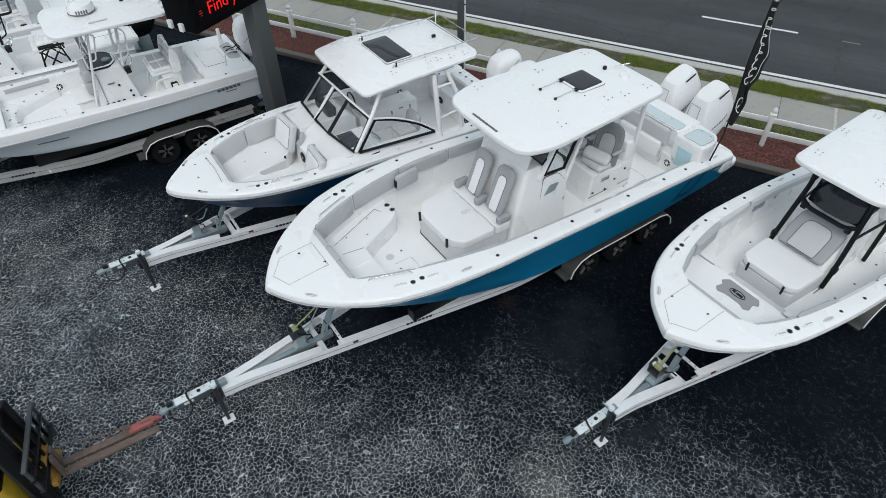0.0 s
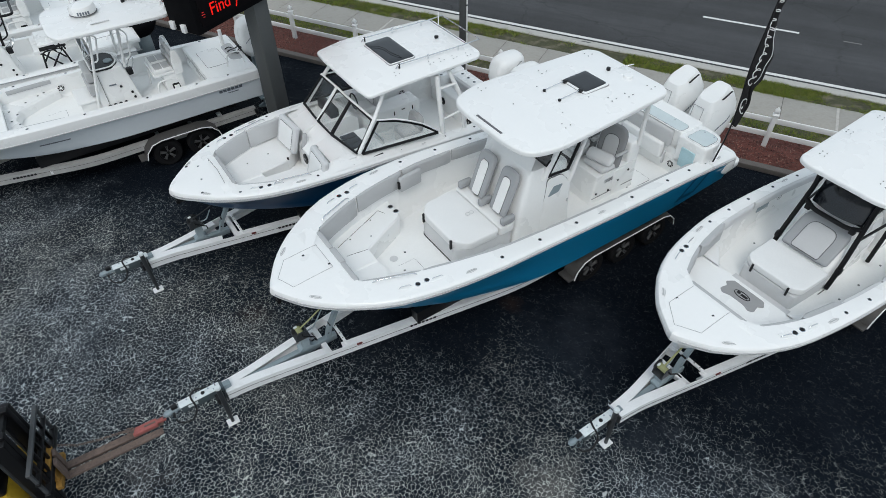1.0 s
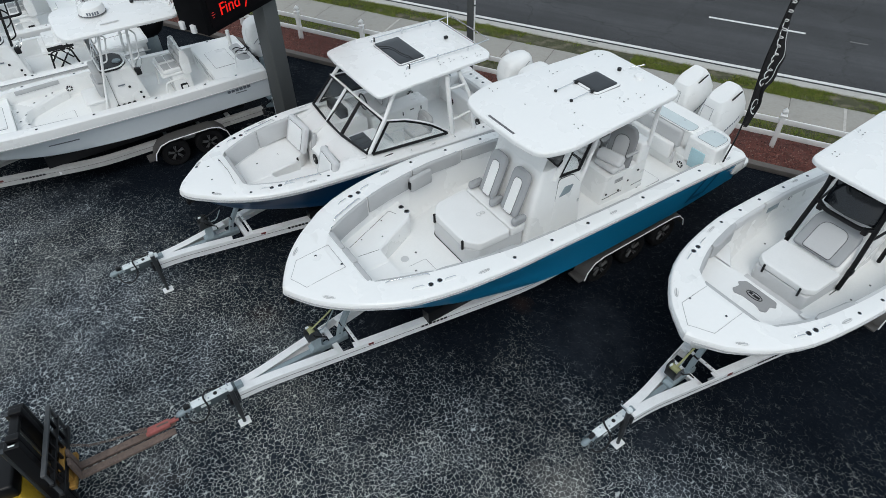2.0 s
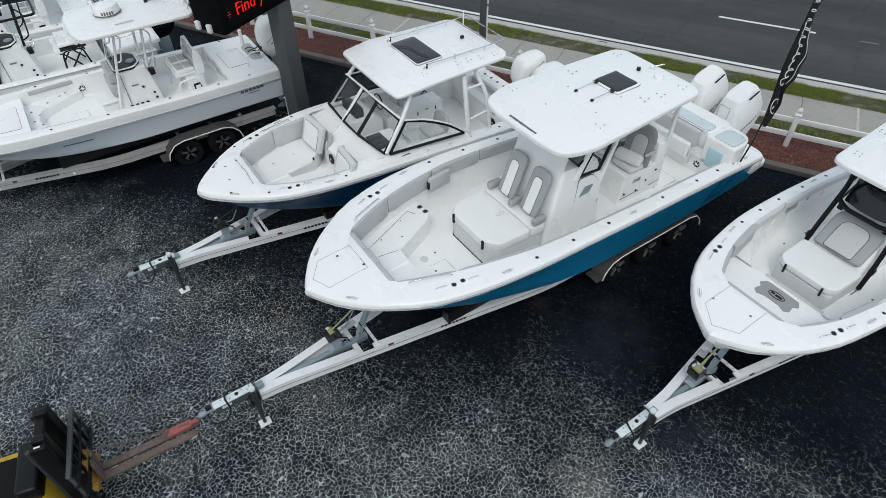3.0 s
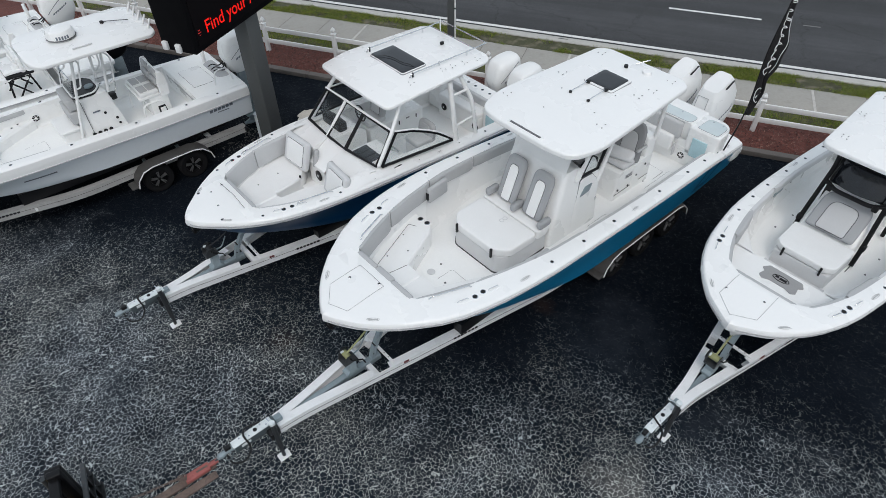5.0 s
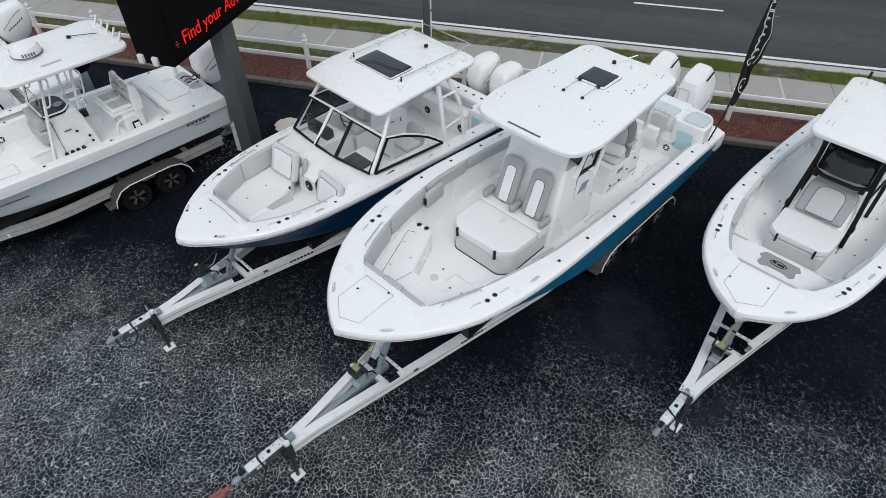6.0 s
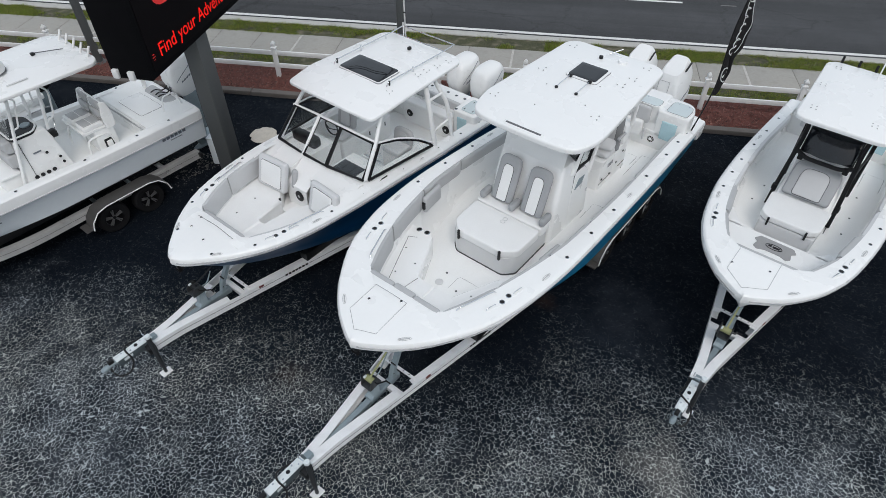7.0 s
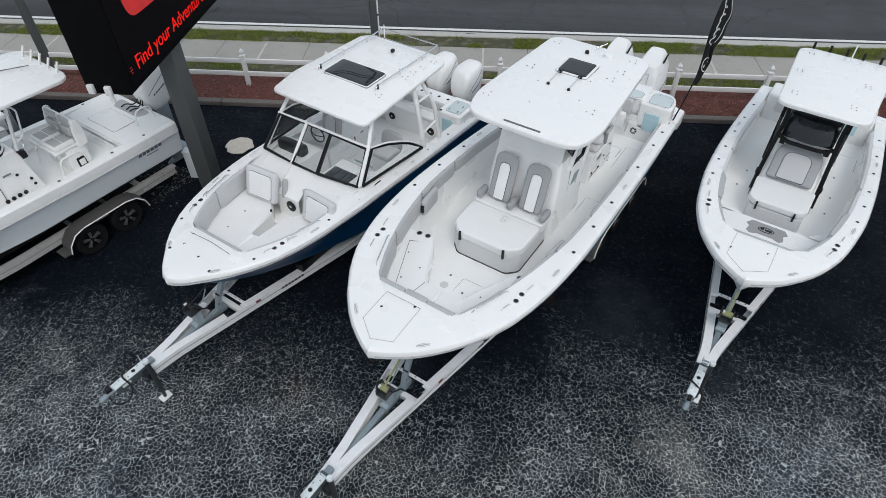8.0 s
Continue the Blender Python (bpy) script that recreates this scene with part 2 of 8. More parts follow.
RUBBER = mat("tyre_rubber", (0.010, 0.010, 0.011), 0.85, grain=0.15, spec=0.15, bump=0.3, bump_scale=60)
ALU = mat("aluminium", (0.84, 0.845, 0.85), 0.42, metal=0.05, grain=0.06, scale=3, dirt=0.15, dirt_colour=(0.4, 0.4, 0.4))
GALV = mat("galvanised_steel", (0.29, 0.35, 0.375), 0.5, metal=0.35, grain=0.12, scale=14)
STEEL = mat("polished_steel", (0.75, 0.76, 0.77), 0.15, metal=1.0, grain=0.03)
SMOKE = glass_material("smoked_glass", (0.8, 0.88, 0.9), 0.45)
CLEAR = glass_material("clear_glass", (0.98, 0.99, 0.99), 1.0)
HATCH = mat("black_acrylic", (0.012, 0.014, 0.018), 0.09, grain=0.05, coat=0.15, spec=0.45)
BLUELID = mat("pale_blue_acrylic", (0.60, 0.675, 0.69), 0.12, grain=0.05)
WELL = mat("blue_well_window", (0.47, 0.68, 0.74), 0.15, grain=0.08, scale=3)
ASPHALT = asphalt_material()
ROAD = road_material()
CONCRETE = mat("pavement_concrete", (0.35, 0.335, 0.305), 0.85, grain=0.1, scale=0.8, bump=0.15, bump_scale=60, dirt=0.4, dirt_colour=(0.20, 0.19, 0.17))
KERB = mat("kerb_concrete", (0.46, 0.45, 0.42), 0.8, grain=0.12, scale=1.5, dirt=0.4, dirt_colour=(0.25, 0.24, 0.22))
PAINT = mat("road_paint", (0.72, 0.72, 0.70), 0.7, grain=0.1, scale=5, dirt=0.35, dirt_colour=(0.3, 0.3, 0.3))
MULCH = mat("red_mulch_bed", (0.135, 0.045, 0.035), 0.95, grain=0.4, scale=6, bump=0.8, bump_scale=45)
TURF = mat("grass_soil", (0.060, 0.062, 0.030), 0.95, grain=0.5, scale=1.3, bump=0.8, bump_scale=30, dirt=0.9, dirt_colour=(0.20, 0.17, 0.125))
PVC = mat("white_vinyl_fence", (0.80, 0.80, 0.79), 0.45, grain=0.03, scale=2, dirt=0.1, dirt_colour=(0.5, 0.5, 0.46))
POLE = mat("grey_painted_steel", (0.085, 0.09, 0.09), 0.5, grain=0.06, scale=1.5)
CABINET = mat("black_sign_metal", (0.004, 0.004, 0.005), 0.8, grain=0.1, spec=0.08)


# ---- mesh helpers ----
def thing(name, label, category, m, group="", kind=""):
    ob = new(name)
    ob.matrix_world = m
    return tagged(ob, label, category, group, kind)


def part(name, bm, material, parent=None, label="", sharp=38):
    bmesh.ops.remove_doubles(bm, verts=bm.verts, dist=0.0004)
    bmesh.ops.recalc_face_normals(bm, faces=bm.faces)
    limit = radians(sharp)
    for e in bm.edges:
        e.smooth = len(e.link_faces) == 2 and e.calc_face_angle(0) < limit
    for f in bm.faces:
        f.smooth = True
    me = bpy.data.meshes.new(name)
    bm.to_mesh(me)
    bm.free()
    for mt in material if isinstance(material, (list, tuple)) else [material]:
        me.materials.append(mt)
    ob = new(name, me)
    if parent:
        ob.parent = parent
    if label:
        ob["label"] = label
    return ob


def box(bm, lo, hi, bev=0.0, m=None, seg=2):
    vs = [bm.verts.new((x, y, z)) for x in (lo[0], hi[0]) for y in (lo[1], hi[1]) for z in (lo[2], hi[2])]
    fs = [bm.faces.new([vs[i] for i in q]) for q in ((0, 1, 3, 2), (4, 6, 7, 5), (0, 4, 5, 1), (2, 3, 7, 6), (0, 2, 6, 4), (1, 5, 7, 3))]
    if bev:
        es = list({e for f in fs for e in f.edges})
        r = bmesh.ops.bevel(bm, geom=es, offset=bev, segments=seg, affect="EDGES", profile=0.5)
        vs = list({v for f in r["faces"] for v in f.verts} | {v for v in vs if v.is_valid})
    if m is not None:
        bmesh.ops.transform(bm, matrix=m, verts=vs)
    return vs


def loft(bm, rings, closed=True, cap=True):
    """Skin between rings of equally many points."""
    rows = [[bm.verts.new(p) for p in ring] for ring in rings]
    n = len(rows[0])
    for a, b in zip(rows, rows[1:]):
        for i in range(n if closed else n - 1):
            j = (i + 1) % n
            try:
                bm.faces.new((a[i], a[j], b[j], b[i]))
            except ValueError:
                pass
    if cap and closed:
        bm.faces.new(rows[0])
        bm.faces.new(rows[-1])
    return rows


def tube(bm, pts, r, n=8):
    pts = [Vector(p) for p in pts]
    rings = []
    side = None
    for i, p in enumerate(pts):
        a = pts[i - 1] if i else p
        b = pts[i + 1] if i + 1 < len(pts) else p
        d = (b - a).normalized()
        if side is None:
            side = d.orthogonal().normalized()
        side = (side - d * side.dot(d)).normalized()
        up = d.cross(side)
        rr = r[i] if isinstance(r, (list, tuple)) else r
        rings.append([p + (side * math.cos(k * math.tau / n) + up * math.sin(k * math.tau / n)) * rr for k in range(n)])
    return loft(bm, rings)


def bend(pts, steps=5, r=0.12):
    """A polyline with rounded corners."""
    pts = [Vector(p) for p in pts]
    out = [pts[0]]
    for a, b, c in zip(pts, pts[1:], pts[2:]):
        d1, d2 = (a - b), (c - b)
        k = min(r, d1.length * 0.45, d2.length * 0.45)
        p, q = b + d1.normalized() * k, b + d2.normalized() * k
        for i in range(steps + 1):
            t = i / steps
            out.append(p * (1 - t) ** 2 + b * 2 * t * (1 - t) + q * t * t)
    return out + [pts[-1]]


def rounded(points, r, n=5):
    """A closed outline with its corners rounded; r is one number or one for each corner."""
    out = []
    k = len(points)
    for i in range(k):
        a, b, c = (Vector((*points[(i + j) % k], 0)) for j in (-1, 0, 1))
        rr = r[i] if isinstance(r, (list, tuple)) else r
        d1, d2 = a - b, c - b
        s = min(rr, d1.length * 0.48, d2.length * 0.48)
        p, q = b + d1.normalized() * s, b + d2.normalized() * s
        for j in range(n + 1):
            t = j / n
            v = p * (1 - t) ** 2 + b * 2 * t * (1 - t) + q * t * t
            out.append((v.x, v.y))
    return out


def inset(outline, d):
    """Draw an outline in towards its middle by d."""
    k = len(outline)
    area = sum(outline[i][0] * outline[(i + 1) % k][1] - outline[(i + 1) % k][0] * outline[i][1] for i in range(k))
    sg = 1 if area > 0 else -1
    out = []
    for i in range(k):
        ax, ay = outline[i - 1]
        bx, by = outline[i]
        cx, cy = outline[(i + 1) % k]
        n = Vector((-(by - ay) - (cy - by), (bx - ax) + (cx - bx)))
        if n.length < 1e-9:
            out.append((bx, by))
            continue
        n.normalize()
        out.append((bx + sg * n.x * d, by + sg * n.y * d))
    return out


def slab(bm, outline, z0, z1, r=0.02, m=None, top=None, steps=3):
    """A flat piece of that outline with softly rounded upper and lower edges; top(x, y) lifts it."""
    rings = []
    prof = [(r * (1 - math.sin(a)), r * (1 - math.cos(a))) for a in [i * math.pi / 2 / steps for i in range(steps + 1)]]
    for d, h in prof:
        rings.append([(x, y, z0 + h) for x, y in inset(outline, d)])
    for d, h in reversed(prof):
        rings.append([(x, y, z1 - h) for x, y in inset(outline, d)])
    if top:
        rings = [[(x, y, z + top(x, y)) for x, y, z in ring] for ring in rings]
    rows = loft(bm, rings, cap=False)
    for row in (rows[0], rows[-1]):
        cx = sum(v.co.x for v in row) / len(row)
        cy = sum(v.co.y for v in row) / len(row)
        last = row
        for k in (0.66, 0.33):
            nxt = []
            for v in row:
                x, y = cx + (v.co.x - cx) * k, cy + (v.co.y - cy) * k
                base = (v.co.z - top(v.co.x, v.co.y)) if top else v.co.z
                nxt.append(bm.verts.new((x, y, base + (top(x, y) if top else 0))))
            for i in range(len(row)):
                j = (i + 1) % len(row)
                bm.faces.new((last[i], last[j], nxt[j], nxt[i]))
            last = nxt
        bm.faces.new(last)
    if m is not None:
        bmesh.ops.transform(bm, matrix=m, verts=list(bm.verts))
    return bm


def disc(bm, c, r, h, n=14, m=None):
    rows = loft(bm, [[(c[0] + r * k * math.cos(i * math.tau / n), c[1] + r * k * math.sin(i * math.tau / n), c[2] + z) for i in range(n)] for k, z in ((1, 0), (1, h * 0.7), (0.88, h))])
    if m is not None:
        bmesh.ops.transform(bm, matrix=m, verts=[v for row in rows for v in row])


def curve_of(table):
    """A smooth function through (x, value) pairs."""
    xs = [p[0] for p in table]
    ys = [p[1] for p in table]
    n = len(xs)
    d = [(ys[i + 1] - ys[i]) / (xs[i + 1] - xs[i]) for i in range(n - 1)]
    s = [d[0]] + [0.0 if d[i - 1] * d[i] <= 0 else 2 * d[i - 1] * d[i] / (d[i - 1] + d[i]) for i in range(1, n - 1)] + [d[-1]]

    def f(x):
        if x <= xs[0]:
            return ys[0] + s[0] * (x - xs[0])
        if x >= xs[-1]:
            return ys[-1] + s[-1] * (x - xs[-1])
        i = max(k for k in range(n - 1) if xs[k] <= x)
        h = xs[i + 1] - xs[i]
        t = (x - xs[i]) / h
        return (ys[i] * (1 + 2 * t) * (1 - t) ** 2 + s[i] * h * t * (1 - t) ** 2 + ys[i + 1] * t * t * (3 - 2 * t) + s[i + 1] * h * t * t * (t - 1))
    return f


def bmnew():
    return bmesh.new()


# ---- ground, road and fence (the road runs two degrees off the x axis) ----
STREET = pose(0, 0, 0, 0, 0, 2.2)


def strip(name, y0, y1, z0, z1, material, label, category, x0=-70, x1=70, bev=0.0):
    bm = bmnew()
    box(bm, (x0, y0, z0), (x1, y1, z1), bev)
    ob = part(name, bm, material, None)
    ob.matrix_world = STREET
    return tagged(ob, label, category, "", "structure")


def blades(name, boxes, count, height, colours, label, seed):
    """Grass: short leaning blades, one joined mesh."""
    rnd = random.Random(seed)
    verts, faces = [], []
    for _ in range(count):
        x0, x1, y0, y1, z = rnd.choice(boxes)
        x, y = rnd.uniform(x0, x1), rnd.uniform(y0, y1)
        thin = noise.noise((x * 0.5, y * 0.9, seed)) + 0.5 * noise.noise((x * 1.7, y * 2.3, seed))
        if thin < rnd.uniform(-0.25, 0.30):
            continue
        if y > 13.8 and -1.3 < x < 2.4 and noise.noise((x * 1.3, y * 2.0, 4.0)) < 0.22 + 0.2 * rnd.uniform(-1, 1):
            continue
        clump = 1.0 + 0.9 * noise.noise((x * 2.1, y * 3.3, 9.0))
        a, h, w = rnd.uniform(0, 6.28), height * clump * rnd.uniform(0.5, 1.3), 0.006
        dx, dy = math.cos(a), math.sin(a)
        k = len(verts)
        lean = rnd.uniform(0.2, 1.0) * h
        b = rnd.uniform(0, 6.28)
        verts += [(x - dx * w, y - dy * w, z), (x + dx * w, y + dy * w, z), (x + lean * math.cos(b), y + lean * math.sin(b), z + h)]
        faces.append((k, k + 1, k + 2))
    me = bpy.data.meshes.new(name)
    me.from_pydata(verts, [], faces)
    me.materials.append(colours)
    ob = new(name, me)
    ob.matrix_world = STREET
    return tagged(ob, label, "grass", "", "stuff")


def island_mat(name, colours, rough=0.9):
    """One colour for each loose piece of a joined mesh."""
    m = bpy.data.materials.new(name)
    m.use_nodes = True
    nt = m.node_tree
    b = nt.nodes["Principled BSDF"]
    b.inputs["Roughness"].default_value = rough
    g = nt.nodes.new("ShaderNodeNewGeometry")
    r = nt.nodes.new("ShaderNodeValToRGB")
    while len(r.color_ramp.elements) < len(colours):
        r.color_ramp.elements.new(0.5)
    for i, c in enumerate(colours):
        r.color_ramp.elements[i].position = i / (len(colours) - 1)
        r.color_ramp.elements[i].color = (*c, 1)
    nt.links.new(g.outputs["Random Per Island"], r.inputs[0])
    nt.links.new(r.outputs[0], b.inputs["Base Color"])
    return m


def build_setting():
    bm = bmnew()
    bmesh.ops.create_grid(bm, x_segments=8, y_segments=8, size=600)
    for v in bm.verts:
        v.co.z = -0.26
    tagged(part("ground", bm, ROAD), "dark grey ground reaching to the horizon", "ground", "", "structure")
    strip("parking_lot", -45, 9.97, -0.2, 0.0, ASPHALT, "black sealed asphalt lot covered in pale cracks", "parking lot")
    strip("verge", 11.7, 14.8, -0.2, -0.02, TURF, "patchy grass verge with bare soil beside the road", "verge")
    strip("road", 15.24, 70, -0.2, -0.08, ROAD, "worn dark grey asphalt road", "road")
    strip("kerb", 14.72, 14.92, -0.19, 0.02, KERB, "weathered pale concrete kerb", "kerb", bev=0.03)
    strip("gutter", 14.92, 15.22, -0.19, -0.07, KERB, "weathered pale concrete gutter with a dark joint", "gutter", bev=0.006)
    strip("edge_line", 15.33, 15.48, -0.09, -0.076, PAINT, "bright white line along the edge of the road", "road line")
    # mulch bed with its edging
    bm = bmnew()
    nx, ny = 260, 8
    grid = [[bm.verts.new((-24 + 44 * i / nx, 10.14 + 1.66 * j / ny, 0.07 + 0.035 * noise.noise((i * 0.5, j * 0.9, 3.1)) - (0.05 if j in (0, ny) else 0))) for j in range(ny + 1)] for i in range(nx + 1)]
    for a, b in zip(grid, grid[1:]):
        for j in range(ny):
            bm.faces.new((a[j], b[j], b[j + 1], a[j + 1]))
    ob = part("mulch_bed", bm, MULCH, None)
    ob.matrix_world = STREET
    tagged(ob, "bed of dark red bark mulch along the fence", "mulch bed", "", "structure")
    rnd = random.Random(5)
    verts, faces = [], []
    for _ in range(26000):
        x, y = rnd.uniform(-17, 14), rnd.uniform(10.18, 11.75)
        a, l, w = rnd.uniform(0, 3.14), rnd.uniform(0.010, 0.030), rnd.uniform(0.005, 0.012)
        c, s, z = math.cos(a), math.sin(a), 0.09 + rnd.uniform(-0.01, 0.03)
        t = rnd.uniform(-0.012, 0.012)
        k = len(verts)
        verts += [(x - c * l + s * w, y - s * l - c * w, z - t), (x + c * l + s * w, y + s * l - c * w, z + t), (x + c * l - s * w, y + s * l + c * w, z + t + 0.008), (x - c * l - s * w, y - s * l + c * w, z - t + 0.008)]
        faces.append((k, k + 1, k + 2, k + 3))
    me = bpy.data.meshes.new("mulch_chips")
    me.from_pydata(verts, [], faces)
    me.materials.append(island_mat("mulch_chip", [(0.03, 0.014, 0.012), (0.14, 0.045, 0.036), (0.24, 0.085, 0.065), (0.07, 0.04, 0.034), (0.30, 0.17, 0.13)]))
    ob = new("mulch_chips", me)
    ob.matrix_world = STREET
    tagged(ob, "loose chips of dark red bark mulch", "mulch", "", "stuff")
    # edging blocks
    rail = thing("mulch_edging", "weathered grey concrete edging along the mulch bed", "edging", STREET, "", "structure")
    me = None
    for i in range(15):
        if me is None:
            bm = bmnew()
            box(bm, (-24.0, 9.95, -0.02), (-21.02, 10.16, 0.13), 0.02)
            o = part("edging_block", bm, KERB_OLD, rail)
            me = o.data
        else:
            o = new("edging_block", me)
            o.parent = rail
            o.location.x = 3.0 * i
    # sidewalk slabs
    walkway = thing("sidewalk", "grey concrete sidewalk cast in slabs", "sidewalk", STREET, "", "structure")
    me = None
    for i in range(32):
        if me is None:
            bm = bmnew()
            box(bm, (-28.665, 12.62, -0.15), (-27.247, 13.95, 0.012), 0.008)
            o = part("slab", bm, CONCRETE, walkway)
            me = o.data
        else:
            o = new("slab", me)
            o.parent = walkway
            o.location.x = 1.432 * i
    bm = bmnew()
    box(bm, (-28.6, 12.64, -0.1), (17, 13.93, 0.003))
    part("joint_bed", bm, KERB_OLD, walkway)
    for x in (-12.92, -5.76, 1.40, 8.56):
        bm = bmnew()
        box(bm, (x - 0.035, 12.7, 0.0), (x + 0.035, 13.93, 0.016))
        part("joint_filler", bm, FILLER, walkway, "pale joint filler")
    grass = island_mat("grass_blade", [(0.05, 0.08, 0.010), (0.13, 0.20, 0.020), (0.22, 0.31, 0.035), (0.20, 0.22, 0.04), (0.32, 0.27, 0.11)])
    blades("grass", [(-22, 16, 13.88, 14.74, -0.0), (-22, 16, 13.92, 14.70, -0.02), (-22, 16, 11.75, 12.66, -0.0)], 260000, 0.062, grass, "short green grass with bare patches on the verge", 11)
    # lane marks and a stud
    for i, x in enumerate((-23.5, -9.7, 4.1, 17.9)):
        bm = bmnew()
        box(bm, (x, 18.64, -0.09), (x + 3.15, 18.76, -0.076))
        ob = part("lane_mark", bm, PAINT)
        ob.matrix_world = STREET
        tagged(ob, "white painted lane dash on the road", "lane mark", "lane dashes", "structure")
    for x0, x1 in ((8.6, 9.15), (-4.2, -3.5)):
        bm = bmnew()
        box(bm, (x0, 18.62, -0.09), (x1, 18.69, -0.0775))
        ob = part("lane_mark", bm, WORN_PAINT)
        ob.matrix_world = STREET
        tagged(ob, "nearly worn away lane dash on the road", "lane mark", "", "structure")
    # storm drain in the kerb
    drain = thing("storm_drain", "small black storm drain in the kerb", "drain", STREET @ pose(0.92, 14.98, -0.068))
    bm = bmnew()
    slab(bm, rounded([(-0.19, -0.1), (0.17, -0.12), (0.2, 0.08), (-0.15, 0.1)], 0.06), 0.0, 0.03, 0.01)
    part("grate", bm, DARK, drain)
    for k in range(4):
        bm = bmnew()
        box(bm, (-0.12 + 0.075 * k, -0.08, 0.028), (-0.1 + 0.075 * k, 0.07, 0.04), 0.004)
        part("bar", bm, DARK, drain)
    # fence
    fence = thing("fence", "white vinyl two-rail fence with pointed post caps", "fence", STREET, "", "structure")
    first = None
    xs = [6.86 + 2.474 * k for k in range(-11, 4)]
    for x in xs:
        if first is None:
            bm = bmnew()
            box(bm, (-0.06, -0.06, -0.05), (0.06, 0.06, 0.93), 0.008)
            first = part("post", bm, PVC, fence)
            bm = bmnew()
            rr = lambda w, z: [(sx * w, sy * w, z) for sx, sy in ((-1, -1), (1, -1), (1, 1), (-1, 1))]
            loft(bm, [rr(0.078, 0.93), rr(0.078, 0.95), rr(0.05, 0.965), rr(0.035, 0.985), rr(0.06, 1.02), rr(0.065, 1.05), rr(0.045, 1.09), rr(0.006, 1.15)])
            cap = part("post_cap", bm, PVC, first)
            first.location = (x, 11.05, 0.06)
        else:
            o = new("post", first.data)
            o.parent, o.location = fence, (x, 11.05, 0.06)
            c = new("post_cap", cap.data)
            c.parent = o
    rail_mesh = None
    for z in (0.30, 0.70):
        for x in xs[:-1]:
            if rail_mesh is None:
                bm = bmnew()
                box(bm, (0.05, -0.022, 0), (2.424, 0.022, 0.14), 0.008)
                o = part("rail", bm, PVC, fence)
                rail_mesh = o.data
            else:
                o = new("rail", rail_mesh)
                o.parent = fence
            o.location = (x, 11.05, z + 0.06)


FILLER = mat("pale_filler", (0.50, 0.48, 0.45), 0.85, grain=0.2, scale=6, dirt=0.4, dirt_colour=(0.3, 0.28, 0.25))
WORN_PAINT = mat("worn_road_paint", (0.16, 0.16, 0.155), 0.85, grain=0.35, scale=9)
KERB_OLD = mat("weathered_concrete", (0.13, 0.115, 0.105), 0.9, grain=0.2, scale=3, bump=0.3, bump_scale=40, dirt=0.5, dirt_colour=(0.11, 0.085, 0.075))
build_setting()


def build_sign():
    sign = thing("electronic_sign", "black roadside message sign on a square grey steel post", "sign", pose(0, 0, 0))
    bm = bmnew()
    box(bm, (-5.46, 5.98, 0.0), (-5.10, 6.45, 3.7), 0.012)
    part("post", bm, POLE, sign, "square grey painted steel post")
    bm = bmnew()
    box(bm, (-5.85, 4.2, 3.65), (-5.02, 8.5, 7.6), 0.02)
    cab = part("cabinet", bm, CABINET, sign, "deep black sign cabinet")
    bm = bmnew()
    box(bm, (-5.02, 4.33, 3.78), (-5.0, 8.38, 7.45), 0.004)
    part("screen", bm, SCREEN, cab, "dark message screen")
    for k, (x, z) in enumerate(((-5.74, 3.72), (-5.42, 3.70))):
        bm = bmnew()
        box(bm, (x - 0.06, 4.13, z - 0.05), (x + 0.06, 4.21, z + 0.13), 0.015)
        part("bracket", bm, PVC, cab, "white plastic cover")
    for text, y, z, size in (("Find your Adventure", 4.62, 3.94, 0.37),):
        cu = bpy.data.curves.new("lettering", "FONT")
        cu.body, cu.size, cu.extrude = text, size, 0.002
        o = bpy.data.objects.new("lettering", cu)
        scene.collection.objects.link(o)
        dg = bpy.context.evaluated_depsgraph_get()
        me = bpy.data.meshes.new_from_object(o.evaluated_get(dg))
        bpy.data.objects.remove(o)
        me.materials.clear()
        me.materials.append(RED_LED)
        t = new("lettering", me)
        t.parent = cab
        t["label"] = "glowing red message lettering"
        t.matrix_local = pose(-4.994, y, z, 90, 0, 90)
    for dy, dz, w, hgt in ((0.0, 0.0, 0.10, 0.016), (0.02, 0.05, 0.06, 0.016), (0.03, -0.05, 0.05, 0.012)):
        bm = bmnew()
        box(bm, (-4.998, 4.38 + dy, 4.02 + dz), (-4.996, 4.38 + dy + w, 4.02 + dz + hgt))
        part("icon", bm, RED_DIM, cab, "small dim symbol")
    bm = bmnew()
    slab(bm, rounded([(4.9, 4.75), (6.2, 4.7), (6.5, 5.4), (5.6, 5.9), (4.8, 5.5)], 0.3), 0.0, 0.004, 0.001)
    bmesh.ops.transform(bm, matrix=Matrix(((0, 0, 1, -4.998), (1, 0, 0, 0), (0, 1, 0, 0), (0, 0, 0, 1))), verts=list(bm.verts))
    part("picture", bm, RED_DIM, cab, "blurred red picture on the screen")


SCREEN = mat("led_screen", (0.005, 0.004, 0.005), 0.7, grain=0.2, scale=30, spec=0.08)
RED_LED = mat("red_led", (0.9, 0.015, 0.01), 0.6, emit=0.42, spec=0.1)
RED_DIM = mat("dim_red_led", (0.45, 0.02, 0.02), 0.5, grain=0.5, scale=3, emit=0.5)
build_sign()


